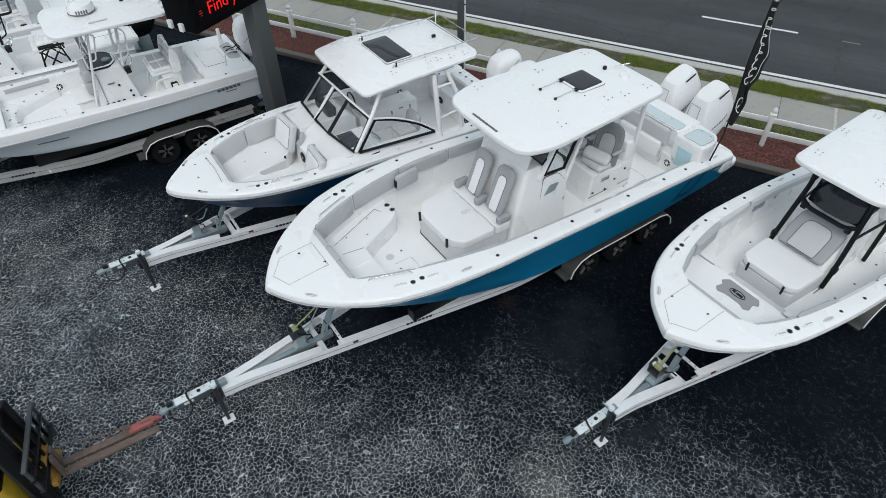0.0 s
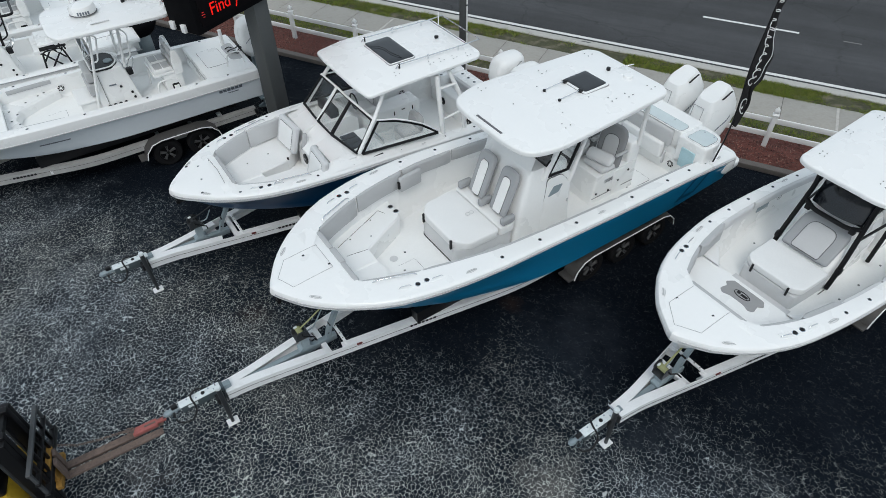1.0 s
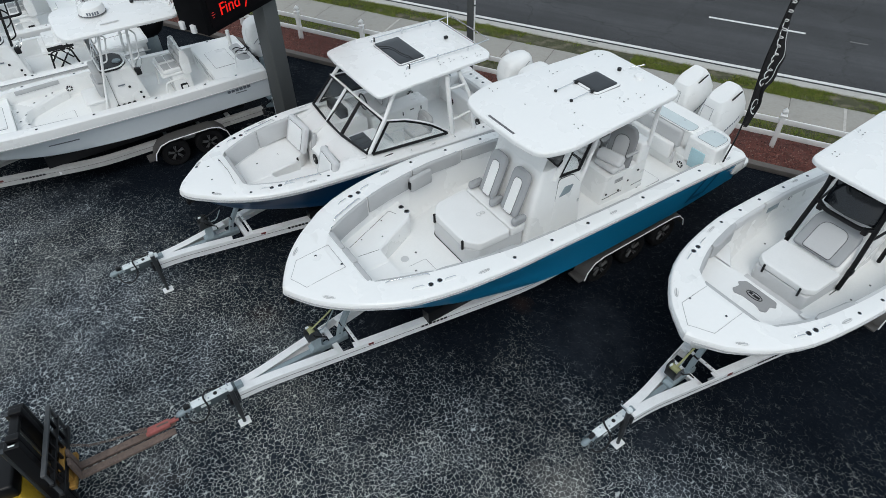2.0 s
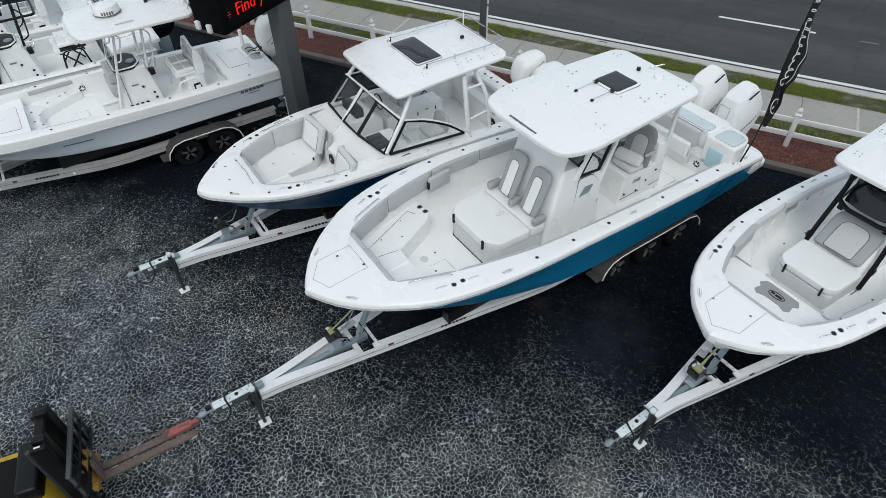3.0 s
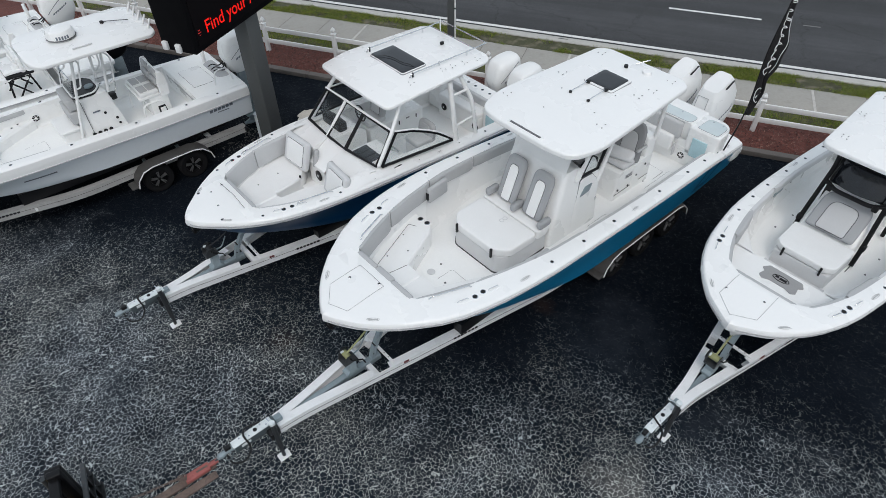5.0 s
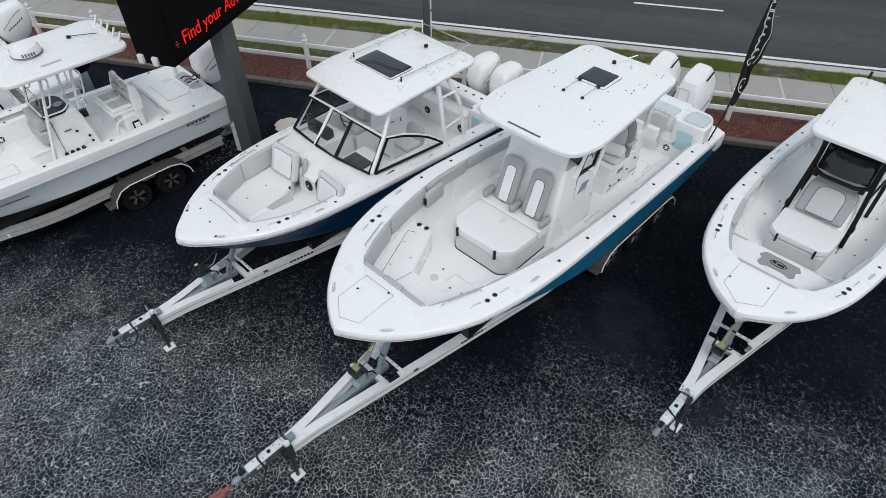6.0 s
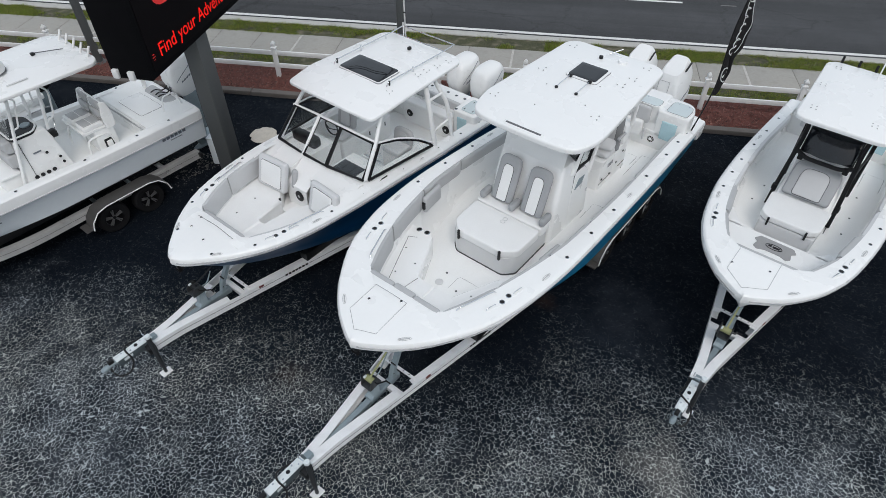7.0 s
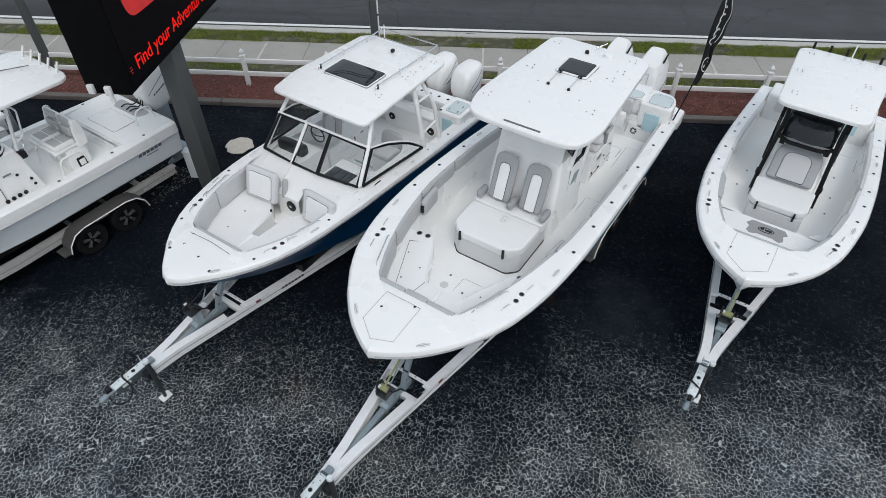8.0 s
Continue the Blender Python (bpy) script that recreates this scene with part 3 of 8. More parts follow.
def build_debris():
    """Broken pale chips on the wet ground by the sign post."""
    rnd = random.Random(8)
    verts, faces = [], []
    for _ in range(700):
        x, y = rnd.gauss(-6.5, 0.45), rnd.gauss(6.4, 0.5)
        if noise.noise((x * 2.0, y * 2.0, 1.0)) < 0.0:
            continue
        r, h, k = rnd.uniform(0.008, 0.03), rnd.uniform(0.004, 0.012), len(verts)
        c = rnd.randint(4, 6)
        a0 = rnd.uniform(0, 6)
        ring = [(x + r * rnd.uniform(0.6, 1.1) * math.cos(a0 + i * math.tau / c), y + r * rnd.uniform(0.6, 1.1) * math.sin(a0 + i * math.tau / c)) for i in range(c)]
        verts += [(px, py, 0.0) for px, py in ring] + [(px, py, h) for px, py in ring]
        faces.append(tuple(range(k + c, k + 2 * c)))
        faces += [(k + i, k + (i + 1) % c, k + c + (i + 1) % c, k + c + i) for i in range(c)]
    me = bpy.data.meshes.new("gravel_chips")
    me.from_pydata(verts, [], faces)
    me.materials.append(island_mat("gravel_chip", [(0.03, 0.03, 0.03), (0.075, 0.073, 0.07), (0.15, 0.145, 0.135)]))
    tagged(new("gravel_chips", me), "broken pale gravel chips by the sign post", "gravel", "", "stuff")


build_debris()
PATCH = mat("pale_concrete", (0.52, 0.48, 0.42), 0.9, grain=0.15, scale=6, dirt=0.3, dirt_colour=(0.3, 0.27, 0.23))


# ---- boats ----
def boat(name, label, bow, yaw, s, group="boats on trailers"):
    """The shell of a boat, bow at the origin of its own axes, x running aft. s holds its lines."""
    top = thing(name, label, "boat", pose(bow[0], bow[1], 0, 0, 0, yaw), group)
    L = s["L"]
    hb, sh, ib = curve_of(s["beam"]), curve_of(s["sheer"]), curve_of(s["inner"])
    kz, cb, cz = curve_of(s["keel"]), curve_of(s["chine"]), curve_of(s["chine_z"])
    xs = [0.0, 0.015, 0.035, 0.065, 0.1, 0.18, 0.28, 0.4, 0.55, 0.72, 0.9] + [0.9 + (L - 0.9) * i / 26 for i in range(1, 27)]
    drop = s.get("band", 0.14)

    def wide(x, z):
        """Half the hull's breadth at a height."""
        b, zt, k = hb(x), sh(x) - drop, min(kz(x), sh(x) - drop - 0.03)
        lip = min(0.03, b * 0.3)
        c = min(cb(x), b * 0.97 - lip)
        cc = min(max(cz(x), k + 0.02), zt - 0.02)
        if z < cc:
            return c * max(0.0, (z - k) / max(0.01, cc - k))
        t = max(0.0, min(1.0, (z - cc - 0.03) / max(0.01, zt - cc - 0.03)))
        return c + lip + (b - c - lip) * flare(x, t)

    def flare(x, t):
        u = t ** 1.25
        return u if x < L * 0.55 else u + (t - u) * min(1, (x - L * 0.55) / (L * 0.2))

    def wall(x, z):
        """Half the breadth of the cockpit at a height."""
        return max(0.10, min(ib(x), hb(x) - 0.1, wide(x, z) - 0.05))

    # hull
    rings = []
    for x in xs:
        b, z, k = hb(x), sh(x) - drop, min(kz(x), sh(x) - drop - 0.03)
        lip = min(0.03, b * 0.3)
        c = min(cb(x), b * 0.97 - lip)
        cc = min(max(cz(x), k + 0.02), z - 0.02)
        half = [(c * 0.5, k + (cc - k) * 0.45), (c, cc), (c + lip, cc + 0.03)]
        for t in (0.2, 0.4, 0.6, 0.8, 1.0):
            u = flare(x, t)
            half.append((c + lip + (b - c - lip) * u, cc + 0.03 + (z - cc - 0.03) * t))
        back = 0.16 * max(0.0, 1 - x / 0.9) ** 1.5
        xb = lambda h: x + back * min(1.0, (z - h) / 0.12)
        rings.append([(xb(h), -y, h) for y, h in reversed(half)] + [(xb(k), 0, k)] + [(xb(h), y, h) for y, h in half])
    bm = bmnew()
    rows = loft(bm, rings, closed=False)
    bm.faces.new(rows[-1])
    hull = part("hull", bm, s["hull"], top, s["hull_label"], 30)
    # deck edge and side decks
    x0 = s["x_in"]
    bm = bmnew()
    for side in (-1, 1):
        outer, inner = [], []
        for x in xs:
            b, z = hb(x), sh(x)
            prof = [(b - 0.01, z - drop - 0.02), (b + 0.012, z - drop + 0.005), (b + 0.02, z - drop * 0.55), (b + 0.008, z - 0.03), (b - 0.02, z - 0.006), (b - 0.05, z)]
            if x == 0:
                outer.append([(min(0.0, (b - y) * 0.9), 0, h) for y, h in prof])
            outer.append([(x, side * max(y, 0.0), h) for y, h in prof])
        rows = loft(bm, outer, closed=False)[1:]
        ro = [r[-1] for r in rows]
        prev = None
        for x, vo in zip(xs, ro):
            b, z = hb(x), sh(x)
            if x < x0 - 0.02:
                w = max(b - 0.05, 0)
                cur = [vo] + [bm.verts.new((x, side * w * f, z + 0.02 * (1 - f))) for f in (0.66, 0.33, 0.0)]
            else:
                w = min(ib(x), b - 0.1)
                cur = [vo, bm.verts.new((x, side * (w * 0.4 + (b - 0.05) * 0.6), z + 0.004)), bm.verts.new((x, side * w, z + 0.004)), None]
            if prev:
                for i in range(3):
                    q = [prev[i], cur[i], cur[i + 1], prev[i + 1]]
                    if all(q) and len(set(q)) == 4:
                        bm.faces.new(q)
            prev = cur
    # the foredeck ends in a straight edge across the front of the cockpit
    xe = max(x for x in xs if x < x0 - 0.02)
    zf = sh(xe)
    w = ib(x0)
    box(bm, (xe - 0.05, -w - 0.12, zf - 0.06), (x0, w + 0.12, zf + 0.008), 0.006)
    deck = part("deck", bm, WHITE, top, "glossy white deck and gunwales", 32)
    # inside walls
    fl = s["floor"]
    bm = bmnew()
    xi = [x0 + (s["x_end"] - x0) * i / 30 for i in range(31)]
    for side in (-1, 1):
        loft(bm, [[(x, side * wall(x, 9), sh(x) + 0.003)] + [(x, side * wall(x, z), z) for z in [sh(x) - 0.05 - (sh(x) - 0.05 - fl(x) - 0.05) * k / 4 for k in range(5)]] + [(x, side * (wall(x, fl(x)) - 0.05), fl(x))] for x in xi], closed=False)
    w_low = min(w, wall(x0, fl(x0)))
    loft(bm, [[(x0, w * i / 4, sh(x0)), (x0, min(w, wall(x0, (sh(x0) + fl(x0)) / 2)) * i / 4, (sh(x0) + fl(x0)) / 2), (x0 - 0.005, w_low * i / 4, fl(x0))] for i in range(-4, 5)], closed=False)
    xe2 = s["x_end"]
    w2 = min(ib(xe2), hb(xe2) - 0.1)
    loft(bm, [[(xe2, y, sh(xe2) - 0.0), (xe2, y, fl(xe2))] for y in [w2 * i / 4 for i in range(-4, 5)]], closed=False)
    part("cockpit_liner", bm, WHITE, top, "white moulded inside walls")
    bm = bmnew()
    loft(bm, [[(x, y * (wall(x, fl(x)) + 0.01), fl(x)) for y in (-1, -0.5, 0, 0.5, 1)] for x in xi], closed=False)
    part("cockpit_sole", bm, DECK, top, "white non-skid floor")
    # stern deck
    bm = bmnew()
    ws = hb(L) - 0.06
    out = rounded([(xe2 - 0.01, -ws), (L + 0.02, -ws + 0.04), (L + 0.02, ws - 0.04), (xe2 - 0.01, ws)], 0.08)
    slab(bm, out, sh(L) - 0.1, sh(L) + 0.006, 0.02)
    part("stern_deck", bm, WHITE, top)
    return top, dict(hb=hb, sh=sh, ib=lambda x: min(ib(x), hb(x) - 0.1), wall=wall, wide=wide, fl=fl, L=L, x0=x0)


def bolster(top, f, xa, xb, side, high=0.3, thick=0.07, material=None, name="coaming_bolster", gap=0.004):
    """Padding along the inside of the gunwale."""
    bm = bmnew()
    rings = []
    n = max(4, int((xb - xa) / 0.12))
    for i in range(n + 1):
        x = xa + (xb - xa) * i / n
        y, z = f["ib"](x), f["sh"](x) - gap
        k = 0.55 if i in (0, n) else 1
        prof = [(0.0, 0.0), (-thick * 0.75 * k, 0.0), (-thick * k, -0.022), (-thick * k, -high + 0.03), (-thick * 0.6 * k, -high), (0.01, -high)]
        rings.append([(x, side * (y + a), z + b) for a, b in prof])
    loft(bm, rings)
    return part(name, bm, material or VINYL, top, "grey padded vinyl")


def hardtop(top, outline, z, thick, crown, name="hardtop", radius=0.5):
    xs = [p[0] for p in outline]
    ys = [p[1] for p in outline]
    mx, hx, hy = (min(xs) + max(xs)) / 2, (max(xs) - min(xs)) / 2, (max(ys) - min(ys)) / 2

    def lift(x, y):
        return crown * (1 - 0.5 * ((x - mx) / hx) ** 2 - 0.5 * (y / hy) ** 2)
    bm = bmnew()
    slab(bm, rounded(outline, radius, 7), z - thick, z, thick * 0.3, top=lift, steps=4)
    return part(name, bm, WHITE, top, "glossy white moulded roof"), lambda x, y: z + lift(x, y)


def dots(top, places, r=0.035, name="rod_holder", label="black-lined steel rod holder"):
    """Small round fittings set in a deck, each a part of its own."""
    me = None
    for p in places:
        if me is None:
            bm = bmnew()
            disc(bm, (0, 0, 0), r * 1.35, 0.008, 14)
            ring = part(name, bm, STEEL, top, label)
            bm = bmnew()
            disc(bm, (0, 0, 0.006), r, 0.005, 14)
            hole = part("opening", bm, DARK, ring)
            me, ring.location = (ring, hole), p
        else:
            o = me[0].copy()
            scene.collection.objects.link(o)
            o.location = p
            h = me[1].copy()
            scene.collection.objects.link(h)
            h.parent = o


def outboard(top, x, y, z, style, white=True, tilt=0.0, size=1.15, two_tone=False):
    """An outboard engine on the transom: bracket and leg, with its cowl and propeller."""
    body = WHITE if white else BLACK
    bm = bmnew()
    box(bm, (0.0, -0.12, -0.75), (0.22, 0.12, -0.05), 0.03)
    box(bm, (0.2, -0.14, -1.0), (0.52, 0.14, -0.02), 0.05)
    box(bm, (0.25, -0.06, -1.5), (0.5, 0.06, -0.95), 0.03)
    box(bm, (0.15, -0.16, -1.22), (0.66, 0.16, -1.19), 0.01)
    tube(bm, [(0.1, 0, -1.45), (0.25, 0, -1.45), (0.62, 0, -1.45)], [0.03, 0.075, 0.06], 10)
    leg = part("outboard", bm, GALV if white else BLACK, top, "outboard engine")
    leg.matrix_local = pose(x, y, z, 0, -tilt, 0) @ Matrix.Diagonal((size, size, size, 1))
    bm = bmnew()
    if style == "faceted":
        secs = [(-0.36, 0.10, 0.56, 0.17), (-0.20, 0.03, 0.70, 0.26), (0.06, -0.09, 0.84, 0.33), (0.36, -0.06, 0.87, 0.325), (0.62, 0.08, 0.81, 0.27), (0.75, 0.17, 0.76, 0.225), (0.785, 0.20, 0.73, 0.195)]
        r = 0.085
    else:
        secs = [(-0.08, 0.12, 0.56, 0.16), (0.04, 0.05, 0.68, 0.215), (0.28, -0.02, 0.79, 0.27), (0.52, -0.01, 0.80, 0.285), (0.66, 0.03, 0.77, 0.27), (0.74, 0.08, 0.72, 0.24), (0.775, 0.13, 0.66, 0.19)]
        r = 0.12
    rings = []
    for h, a, b, w in secs:
        rings.append([(px, py, h + (0.10 * (px - 0.3) if h > 0.5 else 0)) for px, py in rounded([(a, -w * 0.8), (b * 0.55, -w), (b, -w * 0.7), (b, w * 0.7), (b * 0.55, w), (a, w * 0.8)], r, 4)])
    loft(bm, rings)
    skin = BVHTree.FromBMesh(bm)
    if two_tone:
        b2 = bmnew()
        loft(b2, [[(0.38 + (px - 0.38) * 1.015, py * 1.02, pz) for px, py, pz in ring] for ring in rings[:3]] + [[(0.38 + (px - 0.38) * 1.012, py * 1.016, pz + 0.16 + 0.12 * px) for px, py, pz in rings[2]]])
        part("lower_cowl", b2, BLACK, leg, "black lower cowl")

    def stuck(shapes, side):
        """Thin pieces lying on the side of the cowl; each shape is four corners (x, z)."""
        b2 = bmnew()
        for shape in shapes:
            low, high = [], []
            for px, pz in shape:
                hit = skin.ray_cast(Vector((px, side, pz)), Vector((0, -side, 0)))[0]
                if hit:
                    low.append((px, hit.y - side * 0.004, pz))
                    high.append((px, hit.y + side * 0.003, pz))
            if len(low) == 4:
                loft(b2, [low, high])
        return b2
    part("cowl", bm, body, leg, "white painted engine cowl" if white else "black engine cowl", 24 if style == "faceted" else 40)
    slope = 0.28 if style == "faceted" else 0.5
    start, foot = (0.16, 0.13) if style == "faceted" else (0.20, 0.26)
    bm = stuck([[(start + 0.058 * k + dx, foot + slope * (0.058 * k + dx) + dz) for dx, dz in ((0, 0), (0.042, 0), (0.05, 0.038), (0.008, 0.038))] for k in range(7)], -1)
    part("decal", bm, LETTER if white else GALV, leg, "grey lettering drawn as plain bars")
    bm = bmnew()
    box(bm, (-0.04, -0.2, -0.30), (0.16, 0.2, -0.04), 0.04)
    box(bm, (-0.10, -0.17, -0.62), (0.05, 0.17, -0.22), 0.03)
    tube(bm, [(-0.06, -0.26, -0.12), (-0.06, 0.26, -0.12)], 0.04, 10)
    part("mount_bracket", bm, DARK, leg, "black engine mount with tilt tube")
    if style == "faceted":
        for sd in (-1,):
            bm = bmnew()
            box(bm, (0.40, -0.020, -0.012), (0.66, 0.020, 0.012), 0.006, pose(0, sd * 0.24, 0.745, 40 * sd, -4, 0))
            part("grab_handle", bm, DARK, leg, "black grab slot")
        # the sloping front carries a panel set off by thin joints
        lean = pose(0.006, 0, 0.49, 0, 29, 0)
        bm = bmnew()
        for lo, hi in (((-0.004, -0.06, -0.15), (0.006, -0.056, 0.2)), ((-0.004, 0.166, -0.15), (0.006, 0.17, 0.2)), ((-0.004, -0.06, -0.15), (0.006, 0.17, -0.146)), ((-0.004, -0.06, 0.196), (0.006, 0.17, 0.2))):
            box(bm, lo, hi, 0, lean)
        part("panel_joint", bm, JOINT, leg, "thin joint round the front panel")
    else:
        for sd in (-1, 1):
            arc = [(0.10 + 0.06 * i, 0.30 + 0.36 * math.sin(i * 0.155)) for i in range(10)]
            bm = stuck([[p, q, (q[0], q[1] + 0.016), (p[0], p[1] + 0.016)] for p, q in zip(arc, arc[1:])], sd)
            part("stripe", bm, LETTER if white else GALV, leg, "thin dark stripe")
    bm = bmnew()
    for k in range(3):
        box(bm, (0.66, -0.03, 0.02), (0.70, 0.08, 0.19), 0.01, pose(0, 0, -1.45, 120 * k, 0, 0))
    part("propeller", bm, STEEL, leg)
    return leg


# lines of the four kinds of hull
S2 = dict(L=9.75, x_in=1.14, x_end=8.65, hull=TEAL, hull_label="glossy teal blue hull side",
          beam=[(0, 0.0), (0.03, 0.075), (0.12, 0.245), (0.36, 0.60), (0.83, 1.03), (1.56, 1.44), (2.6, 1.66), (3.6, 1.72), (5.2, 1.70), (7.5, 1.62), (9.8, 1.48)],
          sheer=[(0, 2.42), (1.0, 2.47), (2.2, 2.49), (3.4, 2.45), (4.2, 2.40), (6.5, 2.18), (8.2, 1.98), (9.8, 1.72)],
          inner=[(1.0, 0.58), (1.14, 0.70), (1.4, 0.85), (2.0, 1.08), (2.8, 1.28), (3.8, 1.42), (5.0, 1.44), (8.7, 1.30)],
          keel=[(0, 2.26), (0.15, 2.1), (0.4, 1.85), (0.65, 1.62), (1.0, 1.34), (1.7, 1.02), (3.2, 0.78), (9.8, 0.74)],
          chine=[(0, 0.0), (0.6, 0.22), (1.5, 0.62), (3.0, 1.08), (5.0, 1.39), (7.5, 1.40), (9.8, 1.32)],
          chine_z=[(0, 2.26), (0.6, 1.80), (1.5, 1.48), (3.0, 1.22), (5.0, 1.08), (9.8, 1.0)],
          floor=curve_of([(1.1, 1.5), (4.5, 1.45), (6.0, 1.38), (9.0, 1.30)]))
S1 = dict(L=7.75, x_in=1.08, x_end=6.95, hull=NAVY, hull_label="glossy navy blue hull side",
          beam=[(0, 0.0), (0.03, 0.09), (0.15, 0.27), (0.35, 0.47), (0.68, 0.77), (1.4, 1.17), (2.4, 1.40), (3.4, 1.48), (5.2, 1.50), (7.8, 1.42)],
          sheer=[(0, 2.10), (1.2, 2.13), (2.6, 2.12), (4.0, 2.05), (6.0, 1.88), (7.8, 1.70)],
          inner=[(0.9, 0.50), (1.08, 0.64), (1.35, 0.80), (1.8, 1.0), (2.4, 1.13), (3.2, 1.18), (5.0, 1.24), (7.0, 1.18)],
          keel=[(0, 1.95), (0.15, 1.8), (0.4, 1.55), (0.65, 1.37), (1.0, 1.14), (1.6, 0.92), (3.0, 0.74), (7.8, 0.7)],
          chine=[(0, 0.0), (0.6, 0.2), (1.4, 0.55), (2.8, 1.0), (4.5, 1.32), (7.8, 1.34)],
          chine_z=[(0, 1.95), (0.6, 1.55), (1.4, 1.3), (2.8, 1.1), (4.5, 1.0), (7.8, 0.94)],
          floor=curve_of([(1.0, 1.32), (3.0, 1.30), (7.0, 1.18)]))
S3 = dict(L=7.3, x_in=0.98, x_end=6.6, hull=WHITE, hull_label="glossy white hull side",
          beam=[(0, 0.0), (0.02, 0.07), (0.1, 0.22), (0.3, 0.54), (0.9, 1.02), (1.6, 1.26), (2.8, 1.42), (4.0, 1.46), (7.3, 1.38)],
          sheer=[(0, 2.12), (1.0, 2.2), (2.2, 2.2), (3.6, 2.08), (5.5, 1.9), (7.3, 1.72)],
          inner=[(0.85, 0.5), (0.98, 0.6), (1.3, 0.8), (2.0, 1.04), (3.0, 1.18), (4.5, 1.24), (6.6, 1.16)],
          keel=[(0, 1.9), (0.3, 1.5), (0.8, 1.15), (1.5, 0.9), (3.0, 0.74), (7.3, 0.7)],
          chine=[(0, 0.0), (0.6, 0.2), (1.4, 0.55), (2.8, 0.95), (4.5, 1.15), (7.3, 1.18)],
          chine_z=[(0, 1.95), (0.6, 1.55), (1.4, 1.3), (2.8, 1.1), (4.5, 1.0), (7.3, 0.94)],
          floor=curve_of([(0.9, 1.42), (3.0, 1.40), (6.6, 1.3)]))
S0 = dict(L=7.75, x_in=0.9, x_end=6.5, hull=ICE, hull_label="pale grey hull side", band=0.25,
          beam=[(0, 0.0), (0.03, 0.14), (0.15, 0.38), (0.4, 0.66), (0.9, 0.98), (1.8, 1.2), (3.0, 1.28), (5.0, 1.30), (7.8, 1.22)],
          sheer=[(0, 1.98), (1.5, 1.95), (3.5, 1.9), (5.5, 1.84), (7.8, 1.78)],
          inner=[(0.8, 0.5), (0.95, 0.66), (1.4, 0.84), (2.2, 0.98), (3.2, 1.06), (5.0, 1.10), (6.2, 1.06)],
          keel=[(0, 1.75), (0.3, 1.4), (0.8, 1.1), (1.6, 0.88), (3.0, 0.76), (7.8, 0.74)],
          chine=[(0, 0.0), (0.6, 0.3), (1.4, 0.66), (2.8, 0.98), (4.5, 1.12), (7.8, 1.12)],
          chine_z=[(0, 1.8), (0.6, 1.45), (1.4, 1.22), (2.8, 1.06), (4.5, 1.0), (7.8, 0.98)],
          floor=curve_of([(0.9, 1.42), (3.0, 1.40), (6.6, 1.36)]))


# ---- fittings shared by the boats ----
JOINT = mat("deck_joint", (0.30, 0.30, 0.31), 0.7, grain=0.05)
DARK_SEAM = mat("dark_piping", (0.07, 0.07, 0.075), 0.7, grain=0.05)


def seam_line(top, pts, z, w=0.004, name="seam", material=None):
    """A thin joint drawn in a flat surface."""
    bm = bmnew()
    for a, b in zip(pts, pts[1:]):
        d = Vector((b[0] - a[0], b[1] - a[1]))
        box(bm, (0, -w, -0.004), (d.length, w, 0.003), 0, pose(a[0], a[1], z, 0, 0, math.degrees(math.atan2(d.y, d.x))))
    return part(name, bm, material or DARK_SEAM, top, "thin dark joint")

def pad(bm, outline, z0, z1, r=0.04, m=None):
    b2 = bmnew()
    slab(b2, rounded(outline, 0.08, 4), z0, z1, r)
    if m is not None:
        bmesh.ops.transform(b2, matrix=m, verts=list(b2.verts))
    tmp = bpy.data.meshes.new("tmp")
    b2.to_mesh(tmp)
    b2.free()
    bm.from_mesh(tmp)
    bpy.data.meshes.remove(tmp)


def block(top, name, lo, hi, material, bev=0.02, label="", m=None, seg=3):
    bm = bmnew()
    box(bm, lo, hi, bev, m, seg)
    return part(name, bm, material, top, label)


def panel(top, name, outline, z, material=None, label="", lift=0.004, r=0.05):
    """A hatch lid lying in a deck, with a dark seam round it."""
    out = rounded(outline, r, 4)
    bm = bmnew()
    slab(bm, inset(out, -0.006), z - 0.01, z + 0.002, 0.001, steps=1)
    seam = part(name, bm, SEAM, top, label)
    bm = bmnew()
    slab(bm, out, z - 0.01, z + lift, 0.002, steps=1)
    part("lid", bm, material or WHITE, seam)
    return seam


def deck_seam(top, f, pts, name="hatch_joint"):
    """A thin joint that lies on the curved foredeck."""
    line = []
    for a, b in zip(pts, pts[1:]):
        for i in range(9):
            x, y = a[0] + (b[0] - a[0]) * i / 8, a[1] + (b[1] - a[1]) * i / 8
            line.append((x, y, f["sh"](x) + 0.02 * (1 - min(1.0, abs(y) / max(0.05, f["hb"](x) - 0.05))) + 0.001))
    bm = bmnew()
    tube(bm, line, 0.0034, 5)
    return part(name, bm, JOINT, top, "thin joint round the anchor locker lid")


def pipe(top, name, pts, r, material, label="", n=10, rr=0.12):
    bm = bmnew()
    tube(bm, bend(pts, 5, rr), r, n)
    return part(name, bm, material, top, label)


def glass_panel(top, name, pts, material, frame=0.02, frame_material=None, label=""):
    """A flat pane through the given corners, with a dark frame round it."""
    bm = bmnew()
    tube(bm, [*pts, pts[0]], frame, 6)
    fr = part(name, bm, frame_material or BLACK, top, label or "black-framed window")
    bm = bmnew()
    v = [bm.verts.new(p) for p in pts]
    f = bm.faces.new(v)
    r = bmesh.ops.extrude_face_region(bm, geom=[f])
    f.normal_update()
    for e in r["geom"]:
        if isinstance(e, bmesh.types.BMVert):
            e.co += f.normal * 0.006
    g = part("pane", bm, material, fr)
    g.visible_shadow = False
    return fr


